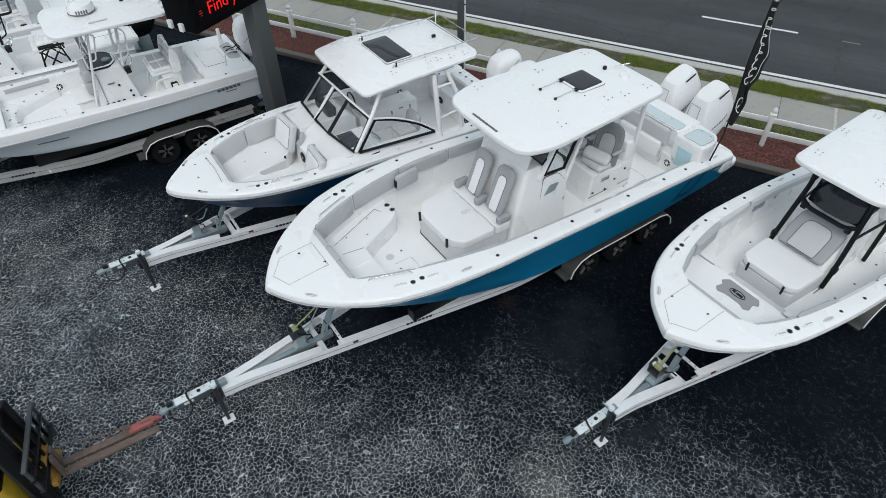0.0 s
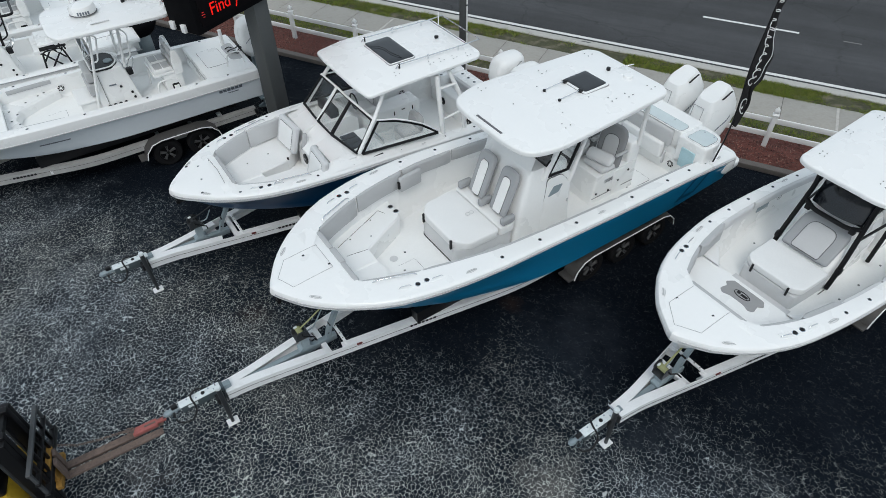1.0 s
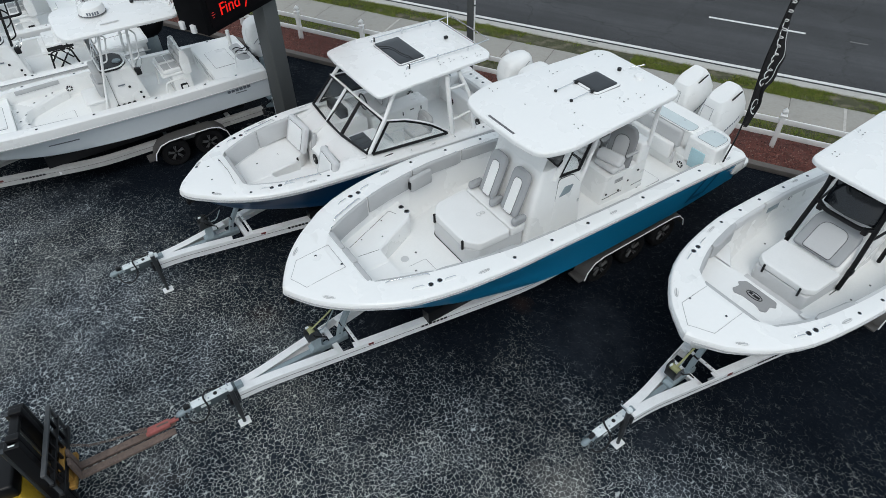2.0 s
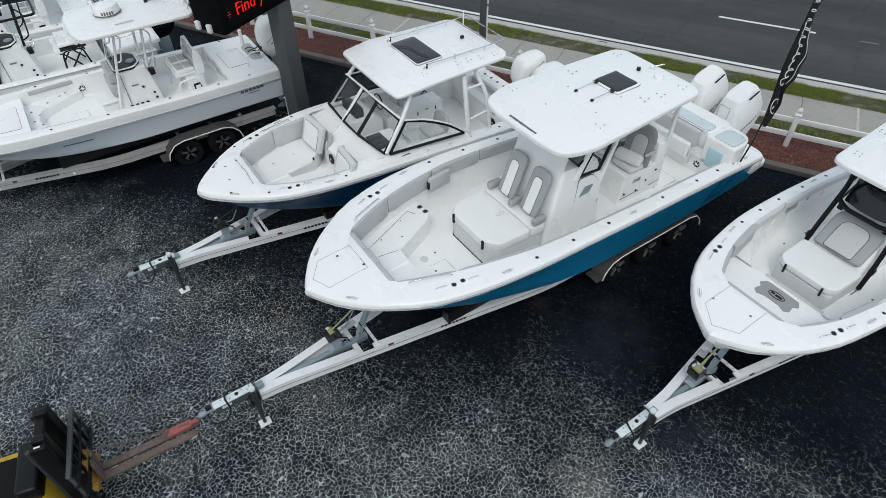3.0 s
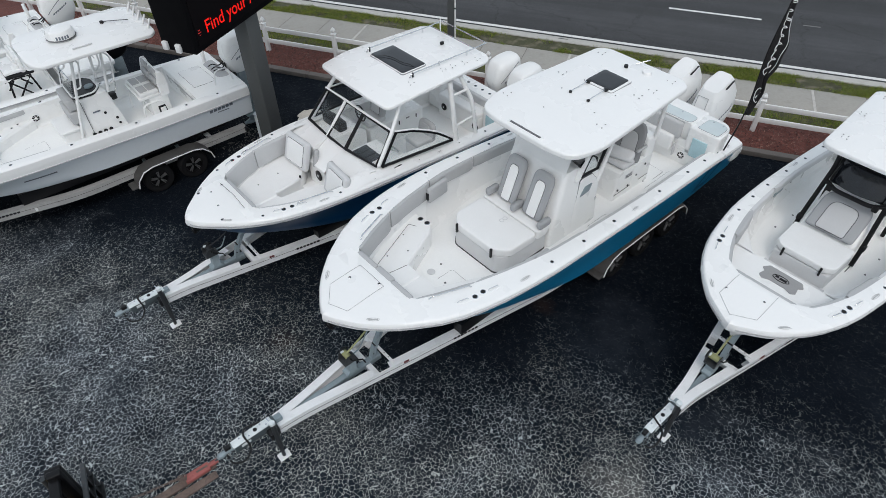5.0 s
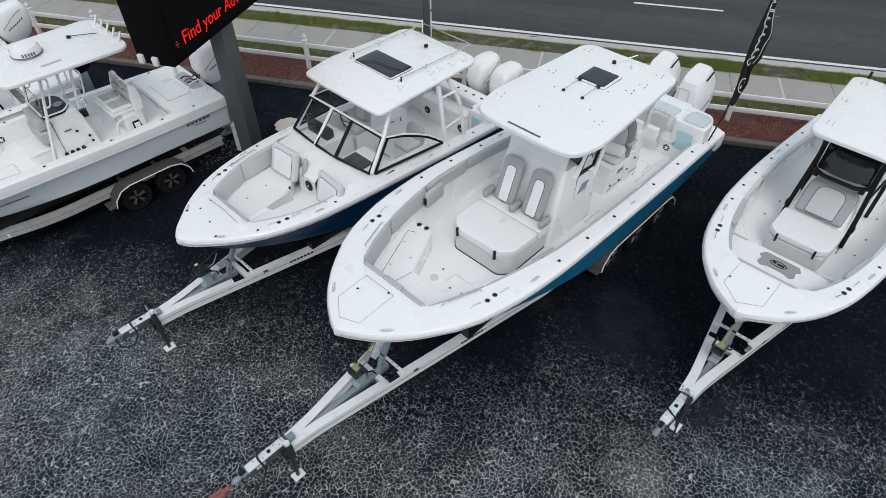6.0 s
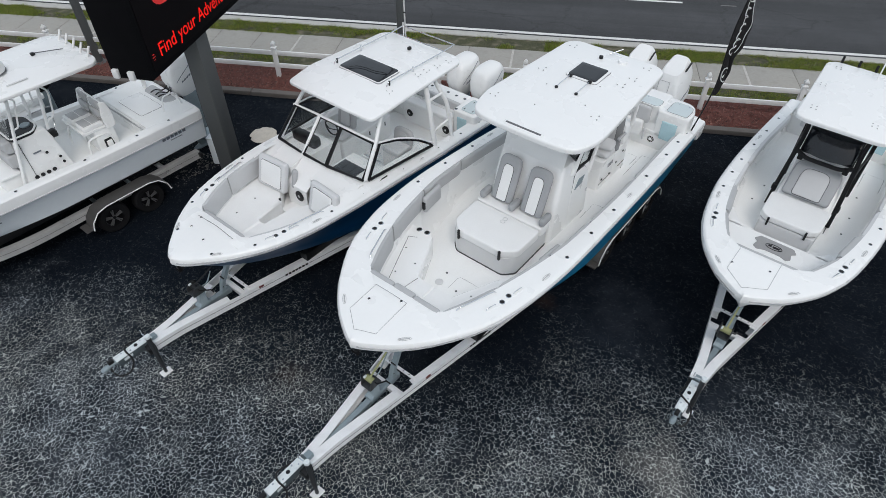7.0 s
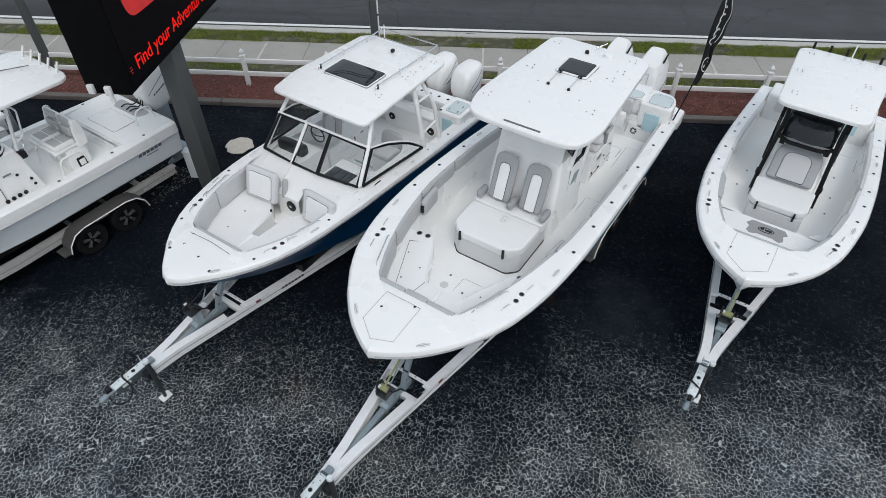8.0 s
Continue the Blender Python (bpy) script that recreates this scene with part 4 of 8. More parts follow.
def backrest(top, m, w, h, d=0.12, outer=None, inner=None, name="backrest", arch=0.5, piping=True, win=(0.74, 0.56, 0.06)):
    """An upholstered back with an inset panel; m stands it up, its face towards -x."""
    def shape(k):
        r = min(w, h) * arch * k
        return rounded([(-h / 2 * k, -w / 2 * k), (h / 2 * k, -w / 2 * k), (h / 2 * k, w / 2 * k), (-h / 2 * k, w / 2 * k)], [0.07, r, r, 0.07], 5)
    flip = pose(0, 0, 0, 0, -90, 0)
    bm = bmnew()
    slab(bm, shape(1), 0, d, 0.045)
    bmesh.ops.transform(bm, matrix=m @ flip, verts=list(bm.verts))
    back = part(name, bm, outer or VINYL, top, "grey upholstered backrest")
    inn = [(x * win[0] - h * win[2], y * win[1]) for x, y in shape(1)]
    if piping:
        bm = bmnew()
        slab(bm, inset(inn, -0.011), d - 0.03, d + 0.003, 0.004)
        bmesh.ops.transform(bm, matrix=m @ flip, verts=list(bm.verts))
        part("piping", bm, DARK_SEAM, back)
    bm = bmnew()
    slab(bm, inn, d - 0.03, d + 0.016, 0.012)
    bmesh.ops.transform(bm, matrix=m @ flip, verts=list(bm.verts))
    part("inset_panel", bm, inner or PALE, back, "paler inset panel")
    return back


def cleats(top, f, places):
    me = None
    for x, side, d in places:
        z = f["sh"](x) + 0.004
        a = math.degrees(math.atan2(f["hb"](x + 0.1) - f["hb"](x - 0.1), 0.2)) * side
        if me is None:
            bm = bmnew()
            tube(bm, [(0.1 * math.cos(t) , 0.026 * math.sin(t), 0.001) for t in [i * math.tau / 20 for i in range(21)]], 0.0035, 5)
            box(bm, (-0.075, -0.008, 0.0), (0.075, 0.008, 0.008), 0.003)
            me = part("cleat", bm, VINYL, top, "flush steel cleat")
            o = me
        else:
            o = new("cleat", me.data)
            o.parent = top
            o["label"] = "flush steel cleat"
        o.matrix_local = pose(x, side * (f["hb"](x) - d), z, 0, 0, a)


def rub_rail(top, f, drop, material=None):
    """The rubber rail round the edge of the deck, in two sides."""
    for side in (-1, 1):
        bm = bmnew()
        L = f["L"]
        tube(bm, [(x, side * (f["hb"](x) + 0.02), f["sh"](x) - drop * 0.62) for x in [0.03, 0.08, 0.16, 0.28, 0.45, 0.7] + [0.7 + (L - 0.72) * i / 22 for i in range(1, 23)]], 0.013, 6)
        part("rub_rail", bm, material or VINYL, top, "thin grey rub rail")


def speaker(top, m, r=0.1, black=False):
    bm = bmnew()
    disc(bm, (0, 0, 0), r, 0.02, 18, m)
    s = part("speaker", bm, DARK if black else WHITE, top, "round marine speaker")
    bm = bmnew()
    disc(bm, (0, 0, 0.016), r * 0.8, 0.008, 18, m)
    g = part("grille", bm, DARK, s)
    for k in range(0 if black else 7):
        bm = bmnew()
        box(bm, (-0.006, r * 0.3, 0.02), (0.006, r * 0.78, 0.027), 0, m @ pose(0, 0, 0, 0, 0, 360 / 7 * k))
        part("spoke", bm, WHITE, g)
    bm = bmnew()
    disc(bm, (0, 0, 0.022), r * (0.26 if black else 0.3), 0.008, 12, m)
    part("dust_cap", bm, VINYL if black else WHITE, g)


def bow_roller(top, f):
    """The dark anchor roller under the tip of the bow."""
    z = f["sh"](0.05)
    bm = bmnew()
    box(bm, (0.05, -0.045, z - 0.36), (0.20, 0.045, z - 0.17), 0.02)
    roll = part("anchor_roller", bm, DARK, top, "black anchor roller under the bow")
    bm = bmnew()
    tube(bm, [(0.07, -0.06, z - 0.33), (0.07, 0.06, z - 0.33)], 0.035, 10)
    part("wheel", bm, RUBBER, roll)


def holder_plate(top, f, xa, xb, side, d):
    """A raised white plate along the gunwale round the rod holders, with a bent steel handle at each end."""
    bm = bmnew()
    n = 8
    rings = []
    for i in range(n + 1):
        x = xa + (xb - xa) * i / n
        y, z = side * (f["hb"](x) - d), f["sh"](x) + 0.003
        w = 0.062 if 0 < i < n else 0.04
        rings.append([(x, y - w, z - 0.004), (x, y - w + 0.008, z + 0.006), (x, y + w - 0.008, z + 0.006), (x, y + w, z - 0.004)])
    loft(bm, rings)
    plate = part("holder_plate", bm, WHITE, top, "raised white plate round the rod holders")
    for x0, x1 in ((xa + 0.02, xa + 0.2), (xb - 0.2, xb - 0.02)):
        bm = bmnew()
        pts = [(x, side * (f["hb"](x) - d + 0.012), f["sh"](x) + dz) for x, dz in ((x0, 0.004), (x0 + 0.02, 0.03), (x1 - 0.02, 0.03), (x1, 0.004))]
        tube(bm, bend(pts, 3, 0.02), 0.008, 6)
        part("handle", bm, STEEL, plate, "bent steel handle")


def rings_at(f, places):
    return [(x, side * (f["hb"](x) - d), f["sh"](x) + 0.003) for x, side, d in places]


def hull_mark(top, f, xa, xb, za, zb, side, material, label, name="decal", slant=0.0):
    """A flat mark that follows the hull's side."""
    bm = bmnew()
    n = 6
    loft(bm, [[(x + slant * k, side * (f["wide"](x + slant * k, z) + 0.006), z) for k, z in ((0, za + dz), (0.5, (za + zb) / 2 + dz), (1, zb + dz))] for x, dz in [(xa + (xb - xa) * i / n, f["sh"](xa + (xb - xa) * i / n) - f["sh"]((xa + xb) / 2)) for i in range(n + 1)]], closed=False)
    return part(name, bm, material, top, label)


def hatch_on_roof(top, x0, x1, w, z, label="black tinted roof hatch", rim=0.04):
    out = [(x0, -w), (x1, -w), (x1, w), (x0, w)]
    bm = bmnew()
    slab(bm, rounded([(x0 - rim, -w - rim), (x1 + rim, -w - rim), (x1 + rim, w + rim), (x0 - rim, w + rim)], 0.07), z - 0.05, z + 0.02, 0.008)
    fr = part("roof_hatch", bm, WHITE, top, label)
    bm = bmnew()
    slab(bm, inset(rounded([(x0 - rim, -w - rim), (x1 + rim, -w - rim), (x1 + rim, w + rim), (x0 - rim, w + rim)], 0.07), -0.01), z - 0.05, z + 0.003, 0.002, steps=1)
    part("gasket", bm, JOINT, fr, "grey gasket")
    bm = bmnew()
    slab(bm, rounded(out, 0.05), z - 0.02, z + 0.03, 0.006)
    part("pane", bm, HATCH, fr)
    return fr


PANEL = mat("light_grey_vinyl", (0.55, 0.555, 0.56), 0.55, grain=0.03, scale=3, bump=0.1, bump_scale=220)
BASE = mat("base_vinyl", (0.66, 0.665, 0.67), 0.55, grain=0.03, scale=3, bump=0.08, bump_scale=220)
LETTER = mat("grey_lettering", (0.16, 0.18, 0.21), 0.5, grain=0.1)
SLATE = mat("slate_grey_pad", (0.035, 0.04, 0.048), 0.4, grain=0.1)


# ---- the large teal boat ----
def build_poles():
    # a square post in the mulch bed with a conduit up its side
    top = thing("light_post", "dark grey square steel post with a pale conduit", "post", pose(-1.87, 10.35, 0, 0, 0, 20))
    bm = bmnew()
    box(bm, (-0.09, -0.09, -0.05), (0.09, 0.09, 8.6), 0.012)
    part("post", bm, POLE, top, "dark grey square post")
    block(top, "base_plate", (-0.17, -0.17, 0.0), (0.17, 0.17, 0.03), POLE, 0.006)
    pipe(top, "conduit", [(0.115, -0.06, 0.0), (0.115, -0.06, 8.3)], 0.022, PVC, "pale conduit", 8, 0.01)
    for z in (1.2, 2.6, 4.0, 5.4):
        block(top, "clip", (0.085, -0.1, z), (0.145, -0.02, z + 0.03), DARK, 0.004, "dark conduit clip")
    for x, y, r, label in ((-11.9, 10.6, 0.13, "grey round light post beside the mulch bed"),):
        top = thing("street_lamp", label, "street lamp", pose(x, y, 0))
        bm = bmnew()
        tube(bm, [(0, 0, -0.05), (0, 0, 4), (0, 0, 9)], [r, r * 0.9, r * 0.7], 16)
        part("post", bm, POLE, top)
        bm = bmnew()
        tube(bm, [(0, 0, -0.04), (0, 0, 0.06), (0, 0, 0.12)], [r * 1.9, r * 1.9, r * 1.2], 16)
        part("base_plate", bm, POLE, top)
        bm = bmnew()
        tube(bm, bend([(0, 0, 8.9), (0, 0.1, 9.3), (0, 1.6, 9.5)], 5, 0.3), r * 0.5, 10)
        part("arm", bm, POLE, top)
        bm = bmnew()
        box(bm, (-0.15, 1.5, 9.44), (0.15, 2.2, 9.58), 0.04)
        part("lamp_head", bm, POLE, top)
    # a pale concrete patch on the asphalt and a utility box beside the sign post
    bm = bmnew()
    rnd = random.Random(3)
    out = [((0.36 + rnd.uniform(-0.06, 0.06)) * math.cos(a), (0.36 + rnd.uniform(-0.05, 0.05)) * math.sin(a)) for a in [i * math.tau / 22 for i in range(22)]]
    slab(bm, out, 0.0, 0.03, 0.012)
    ob = part("concrete_patch", bm, PATCH)
    ob.matrix_world = pose(-5.17, 7.86, -0.004, 0, 0, 20)
    tagged(ob, "pale round concrete pad set in the asphalt", "concrete pad")
    box_top = thing("utility_box", "small pale grey utility box beside the sign post", "utility box", pose(-5.78, 6.5, 0, 0, 0, 0))
    bm = bmnew()
    box(bm, (-0.14, -0.1, 0), (0.14, 0.1, 0.75), 0.015)
    part("body", bm, ICE, box_top)
    bm = bmnew()
    box(bm, (-0.155, -0.115, 0.75), (0.155, 0.115, 0.78), 0.008)
    part("lid", bm, ICE, box_top)


build_poles()


def build_teal_boat():
    top, f = boat("centre_console_boat", "large white centre console boat with glossy teal hull", (0.05, -0.03), 62.7, S2)
    sh, hb, wall = f["sh"], f["hb"], f["wall"]
    rub_rail(top, f, 0.14)
    deck_seam(top, f, [(1.0, -0.21), (0.31, -0.22), (0.18, 0.09), (0.42, 0.41), (1.0, 0.41), (1.0, -0.21)])
    dots(top, [(0.72, 0.30, sh(0.7) + 0.018), (0.98, -0.12, sh(0.9) + 0.016)], 0.018, "hatch_latch", label="small steel hatch latch")
    # front pads and side bolsters
    for ya, yb in ((-0.69, -0.20), (-0.20, 0.20), (0.20, 0.69)):
        block(top, "bow_bolster", (1.125, ya + 0.003, 2.22), (1.24 if ya == -0.20 else 1.22, yb - 0.003, 2.49), VINYL, 0.03, "grey padded vinyl")
    for side in (-1, 1):
        bolster(top, f, 1.22, 2.1, side, 0.40)
        bolster(top, f, 2.14, 3.2, side, 0.36)
        bolster(top, f, 3.24, 4.4, side, 0.28)
        bolster(top, f, 4.44, 6.2, side, 0.24)
        bolster(top, f, 6.24, 8.5, side, 0.22)
        # bench down each side of the bow
        zb = 1.93
        bm = bmnew()
        xs = [1.16, 1.4, 1.6, 1.75, 1.885, 1.90, 2.05, 2.2, 2.35, 2.5, 2.65, 2.78, 2.84]
        inner = lambda x: 0.0 if x < 1.89 else 0.34 + (x - 1.9) * 0.48 + (0.05 if x > 2.8 else 0.0)
        rings = []
        for x in xs:
            yo = wall(x, zb) + 0.02
            yi = min(inner(x), yo - 0.06)
            rings.append([(x, side * yo, zb), (x, side * (yi + 0.03), zb), (x, side * yi, zb - 0.03), (x, side * min(yi + 0.02, wall(x, f["fl"](x)) - 0.02), f["fl"](x) - 0.01), (x, side * wall(x, f["fl"](x)), f["fl"](x) - 0.01)])
        loft(bm, rings)
        bench = part("bow_bench", bm, WHITE, top, "white moulded bow bench")
        seam_line(bench, [(1.47, side * 0.68), (2.55, side * 1.14), (2.62, side * 1.0)], zb)
        if side > 0:
            seam_line(bench, [(1.5, side * 0.40), (1.88, side * 0.34)], zb)
        dots(bench, [(1.75, side * 0.74, zb), (2.3, side * 0.98, zb), (2.1, side * 0.6, zb)], 0.012, "bench_latch", label="small dark latch")
        dots(bench, [(2.82, side * 0.93, zb + 0.003), (2.80, side * 1.10, zb + 0.003)], 0.042, "cup_holder", label="dark steel cup holder")
        block(top, "side_backrest", (-0.26, -0.05, -0.17), (0.26, 0.05, 0.17), VINYL, 0.045, "grey padded side backrest", Matrix.Translation((3.36, side * (wall(3.4, 2.25) - 0.12), 2.22)) @ pose(0, 0, 0, 0, 0, 6 * side))
        block(top, "hinge", (3.08, side * (wall(3.1, 2.25) - 0.1) - 0.03, 2.14), (3.12, side * (wall(3.1, 2.25) - 0.1) + 0.03, 2.3), DARK, 0.01)
    panel(top, "sole_hatch", [(2.2, -0.45), (2.66, -0.45), (2.66, 0.06), (2.2, 0.06)], f["fl"](2.4) - 0.001, DECK, "white floor hatch")
    bm = bmnew()
    disc(bm, (2.34, 0.27, f["fl"](2.34)), 0.075, 0.012, 18)
    part("deck_plate", bm, PALE, top, "round floor plate")
    # lounge ahead of the console
    z0 = f["fl"](3.6)
    bm = bmnew()
    slab(bm, rounded([(3.15, -0.49), (3.33, -0.67), (4.35, -0.67), (4.35, 0.71), (3.33, 0.71), (3.15, 0.53)], 0.065), z0, z0 + 0.012, 0.004)
    part("lounge_plinth", bm, DARK_SEAM, top, "dark joint round the lounge")
    bm = bmnew()
    slab(bm, rounded([(3.16, -0.48), (3.34, -0.66), (4.35, -0.66), (4.35, 0.70), (3.34, 0.70), (3.16, 0.52)], 0.07), z0 + 0.01, 1.89, 0.03)
    part("lounge_base", bm, BASE, top, "pale padded lounge base")
    bm = bmnew()
    slab(bm, rounded([(3.14, -0.44), (3.34, -0.68), (4.02, -0.7), (4.02, 0.72), (3.34, 0.70), (3.14, 0.48)], 0.1), 1.88, 2.05, 0.028)
    seat = part("lounge_seat", bm, CUSHION, top, "white vinyl lounge cushion")
    bm = bmnew()
    slab(bm, rounded([(4.035, -0.7), (4.36, -0.7), (4.36, 0.72), (4.035, 0.72)], 0.06), 1.88, 2.056, 0.02)
    part("lounge_seat_rear", bm, CUSHION, top, "white vinyl cushion strip")
    for y in (-0.42, 0.46):
        block(seat, "strap", (3.118, y - 0.02, 1.84), (3.16, y + 0.02, 2.04), DARK, 0.006, "black rubber latch")
    bm = bmnew()
    for dx in (0.0, 0.085):
        tube(bm, [(3.78 + dx + 0.042 * math.cos(a), -0.04 + 0.042 * math.sin(a), 2.072) for a in [i * math.tau / 16 for i in range(17)]], 0.005, 5)
    part("emblem", bm, PALE, seat, "small grey stitched emblem")
    for y in (-0.33, 0.31):
        backrest(top, pose(4.44, y, 2.50, 0, 20, 0), 0.45, 0.90, 0.10, GREY, CUSHION, "lounge_backrest", 0.36, True, (0.78, 0.45, 0.09))
    for y in (-0.66, 0.0, 0.64):
        bm = bmnew()
        pad(bm, [(4.06, y - 0.06), (4.36, y - 0.06), (4.36, y + 0.06), (4.06, y + 0.06)], 2.08, 2.24, 0.05, pose(0, 0, 0))
        part("armrest", bm, GREY, top, "grey padded armrest")
    # console
    bm = bmnew()

    def ring(xa, xb, w, z, r=0.16):
        return [(x, y, z) for x, y in rounded([(xa, -w), (xb, -w), (xb, w), (xa, w)], r)]
    loft(bm, [ring(4.36, 5.72, 0.70, 1.36, 0.1), ring(4.42, 5.72, 0.70, 1.9, 0.1), ring(4.54, 5.70, 0.69, 2.5, 0.1), ring(4.66, 5.55, 0.66, 2.9, 0.1), ring(4.70, 5.4, 0.64, 2.98, 0.1)])
    console = part("console", bm, WHITE, top, "white moulded steering console")
    for side in (-1, 1):
        bm = bmnew()
        slab(bm, inset(rounded([(4.98, 1.48), (5.72, 1.42), (5.60, 2.44), (5.40, 2.68), (5.06, 2.70)], 0.08), -0.007), 0, 0.02, 0.004)
        bmesh.ops.transform(bm, matrix=Matrix(((1, 0, 0, 0), (0, 0, side, side * 0.675), (0, 1, 0, 0), (0, 0, 0, 1))), verts=list(bm.verts))
        part("door_joint", bm, SEAM, console, "thin grey joint")
        bm = bmnew()
        slab(bm, rounded([(4.98, 1.48), (5.72, 1.42), (5.60, 2.44), (5.40, 2.68), (5.06, 2.70)], 0.08), 0, 0.03, 0.006)
        bmesh.ops.transform(bm, matrix=Matrix(((1, 0, 0, 0), (0, 0, side, side * 0.675), (0, 1, 0, 0), (0, 0, 0, 1))), verts=list(bm.verts))
        door = part("console_door", bm, WHITE, console, "white moulded door")
        bm = bmnew()
        slab(bm, rounded([(5.10, 2.28), (5.36, 2.30), (5.44, 2.46), (5.22, 2.48)], 0.03), 0, 0.012, 0.003)
        bmesh.ops.transform(bm, matrix=Matrix(((1, 0, 0, 0), (0, 0, side, side * 0.703), (0, 1, 0, 0), (0, 0, 0, 1))), verts=list(bm.verts))
        part("port", bm, GALV, door, "grey tinted port")
        block(door, "latch", (5.6, side * 0.71 - 0.01, 1.95), (5.64, side * 0.71 + 0.01, 2.02), STEEL, 0.006)
        # side windows between console and roof
        glass_panel(top, "side_window", [(5.06, side * 0.69, 2.77), (5.53, side * 0.69, 2.73), (5.86, side * 0.73, 3.70), (5.48, side * 0.73, 3.72)], CLEAR, 0.03)
        glass_panel(top, "quarter_window", [(4.62, side * 0.665, 3.43), (4.98, side * 0.695, 3.03), (5.10, side * 0.70, 3.16), (5.28, side * 0.725, 3.70), (4.68, side * 0.70, 3.73)], HATCH, 0.02)
        pipe(top, "roof_strut", [(5.62, side * 0.68, 2.4), (5.95, side * 0.74, 3.74)], 0.04, WHITE, "white roof support")
        pipe(top, "roof_strut", [(4.96, side * 0.67, 2.72), (5.36, side * 0.73, 3.74)], 0.06, WHITE, "white roof support")
        pipe(top, "roof_strut", [(7.55, side * 0.60, 2.4), (7.42, side * 0.72, 3.74)], 0.045, WHITE, "white roof support")
    bm = bmnew()
    loft(bm, [[(4.67, y, 2.9) for y in (-0.62, 0, 0.62)], [(4.80, y, 3.3) for y in (-0.63, 0, 0.63)], [(4.88, y, 3.76) for y in (-0.64, 0, 0.64)]], closed=False)
    part("windscreen_panel", bm, WHITE, top, "white panel under the roof")
    # roof
    roof, rz = hardtop(top, [(4.10, -0.55), (4.20, -1.02), (4.75, -1.20), (7.42, -1.04), (7.56, -0.86), (7.56, 0.86), (7.42, 1.04), (4.75, 1.20), (4.20, 1.02), (4.10, 0.55)], 3.77, 0.11, 0.10, radius=0.26)
    hatch_on_roof(roof, 6.13, 6.66, 0.275, rz(6.4, 0))
    for y in (-0.2, 0.2):
        pipe(roof, "hatch_stay", [(6.08, y, rz(6.08, y) + 0.04), (5.62, y, rz(5.62, y) + 0.02)], 0.008, STEEL, rr=0.01)
        bm = bmnew()
        disc(bm, (5.6, y, rz(5.6, y) - 0.005), 0.03, 0.03, 12)
        part("stay_foot", bm, DARK, roof)
        block(roof, "hinge", (6.05, y - 0.035, rz(6.1, y)), (6.12, y + 0.035, rz(6.1, y) + 0.055), DARK, 0.01)
    block(roof, "light_recess", (4.155, -0.42, rz(4.2, 0.3) - 0.06), (4.25, 0.36, rz(4.2, 0) + 0.006), WHITE, 0.02, "white moulded light recess")
    block(roof, "light_bar", (4.178, -0.37, rz(4.2, 0) - 0.03), (4.222, 0.31, rz(4.2, 0) + 0.014), SEAM, 0.008, "dark slot light")
    bm = bmnew()
    disc(bm, (7.2, -0.28, rz(7.2, -0.28) - 0.01), 0.09, 0.05, 18)
    part("antenna_dome", bm, WHITE, roof)
    bm = bmnew()
    disc(bm, (7.1, 0.12, rz(7.1, 0.12) - 0.01), 0.04, 0.05, 10)
    part("antenna_foot", bm, DARK, roof)
    pipe(roof, "nav_light", [(7.3, 0.05, rz(7.3, 0) + 0.02), (7.5, -0.12, rz(7.45, 0) + 0.10)], 0.012, STEEL, rr=0.01)
    small = []
    for x, y in ((5.15, -0.86), (6.35, -0.72), (6.7, -0.78), (4.75, 0.92), (7.2, 0.75), (7.25, -0.8), (6.0, 0.72)):
        small += [(x, y), (x + 0.12, y + 0.02), (x + 0.02, y + 0.12)]
    small += [(5.6, 0.4), (5.4, -0.5), (6.1, -0.4), (4.9, 0.2)]
    for x, y in small:
        bm = bmnew()
        disc(bm, (x, y, rz(x, y) - 0.003), 0.012, 0.008, 8)
        part("roof_screw", bm, SEAM, roof)
    # helm seats and their box
    bm = bmnew()
    loft(bm, [ring(6.42, 7.66, 0.60, 1.3, 0.06), ring(6.50, 7.64, 0.60, 2.02, 0.06)])
    pod = part("seat_box", bm, WHITE, top, "white moulded seat box")
    seam_line(pod, [(6.46, -0.604), (7.6, -0.604)], 1.5)
    block(pod, "vent", (6.74, -0.608, 1.78), (6.98, -0.595, 1.88), PALE, 0.006, "pale louvred vent")
    for k in range(4):
        block(pod, "louvre", (6.76, -0.612, 1.79 + 0.022 * k), (6.96, -0.604, 1.797 + 0.022 * k), SEAM, 0.0)
    block(pod, "cupboard", (7.0, -0.61, 1.42), (7.28, -0.595, 1.98), WHITE, 0.01, "white cupboard door")
    for x, z in ((6.55, 1.6), (6.9, 1.55), (7.4, 1.85), (7.14, 1.7)):
        bm = bmnew()
        disc(bm, (0, 0, 0), 0.024, 0.016, 10, pose(x, -0.606, z, 90, 0, 0))
        part("knob", bm, DARK, pod, "small dark knob")
    block(pod, "rear_station", (7.34, -0.6, 2.0), (7.64, 0.6, 2.48), WHITE, 0.05, "white rear station")
    for y in (-0.34, 0.34):
        bm = bmnew()
        pad(bm, [(6.62, y - 0.27), (7.08, y - 0.27), (7.08, y + 0.27), (6.62, y + 0.27)], 2.04, 2.16, 0.05)
        part("helm_seat", bm, PALE, top, "pale grey helm seat cushion")
        backrest(top, pose(7.10, y, 2.45, 0, 17, 16), 0.56, 0.84, 0.11, HELM, VINYL, "helm_backrest", 0.5, True, (0.62, 0.54, 0.06))
        bm = bmnew()
        slab(bm, rounded([(-0.13, -0.29), (0.13, -0.29), (0.13, 0.29), (-0.13, 0.29)], 0.1, 4), -0.07, 0.07, 0.06, pose(6.80, y, 2.26, 0, -34, 12))
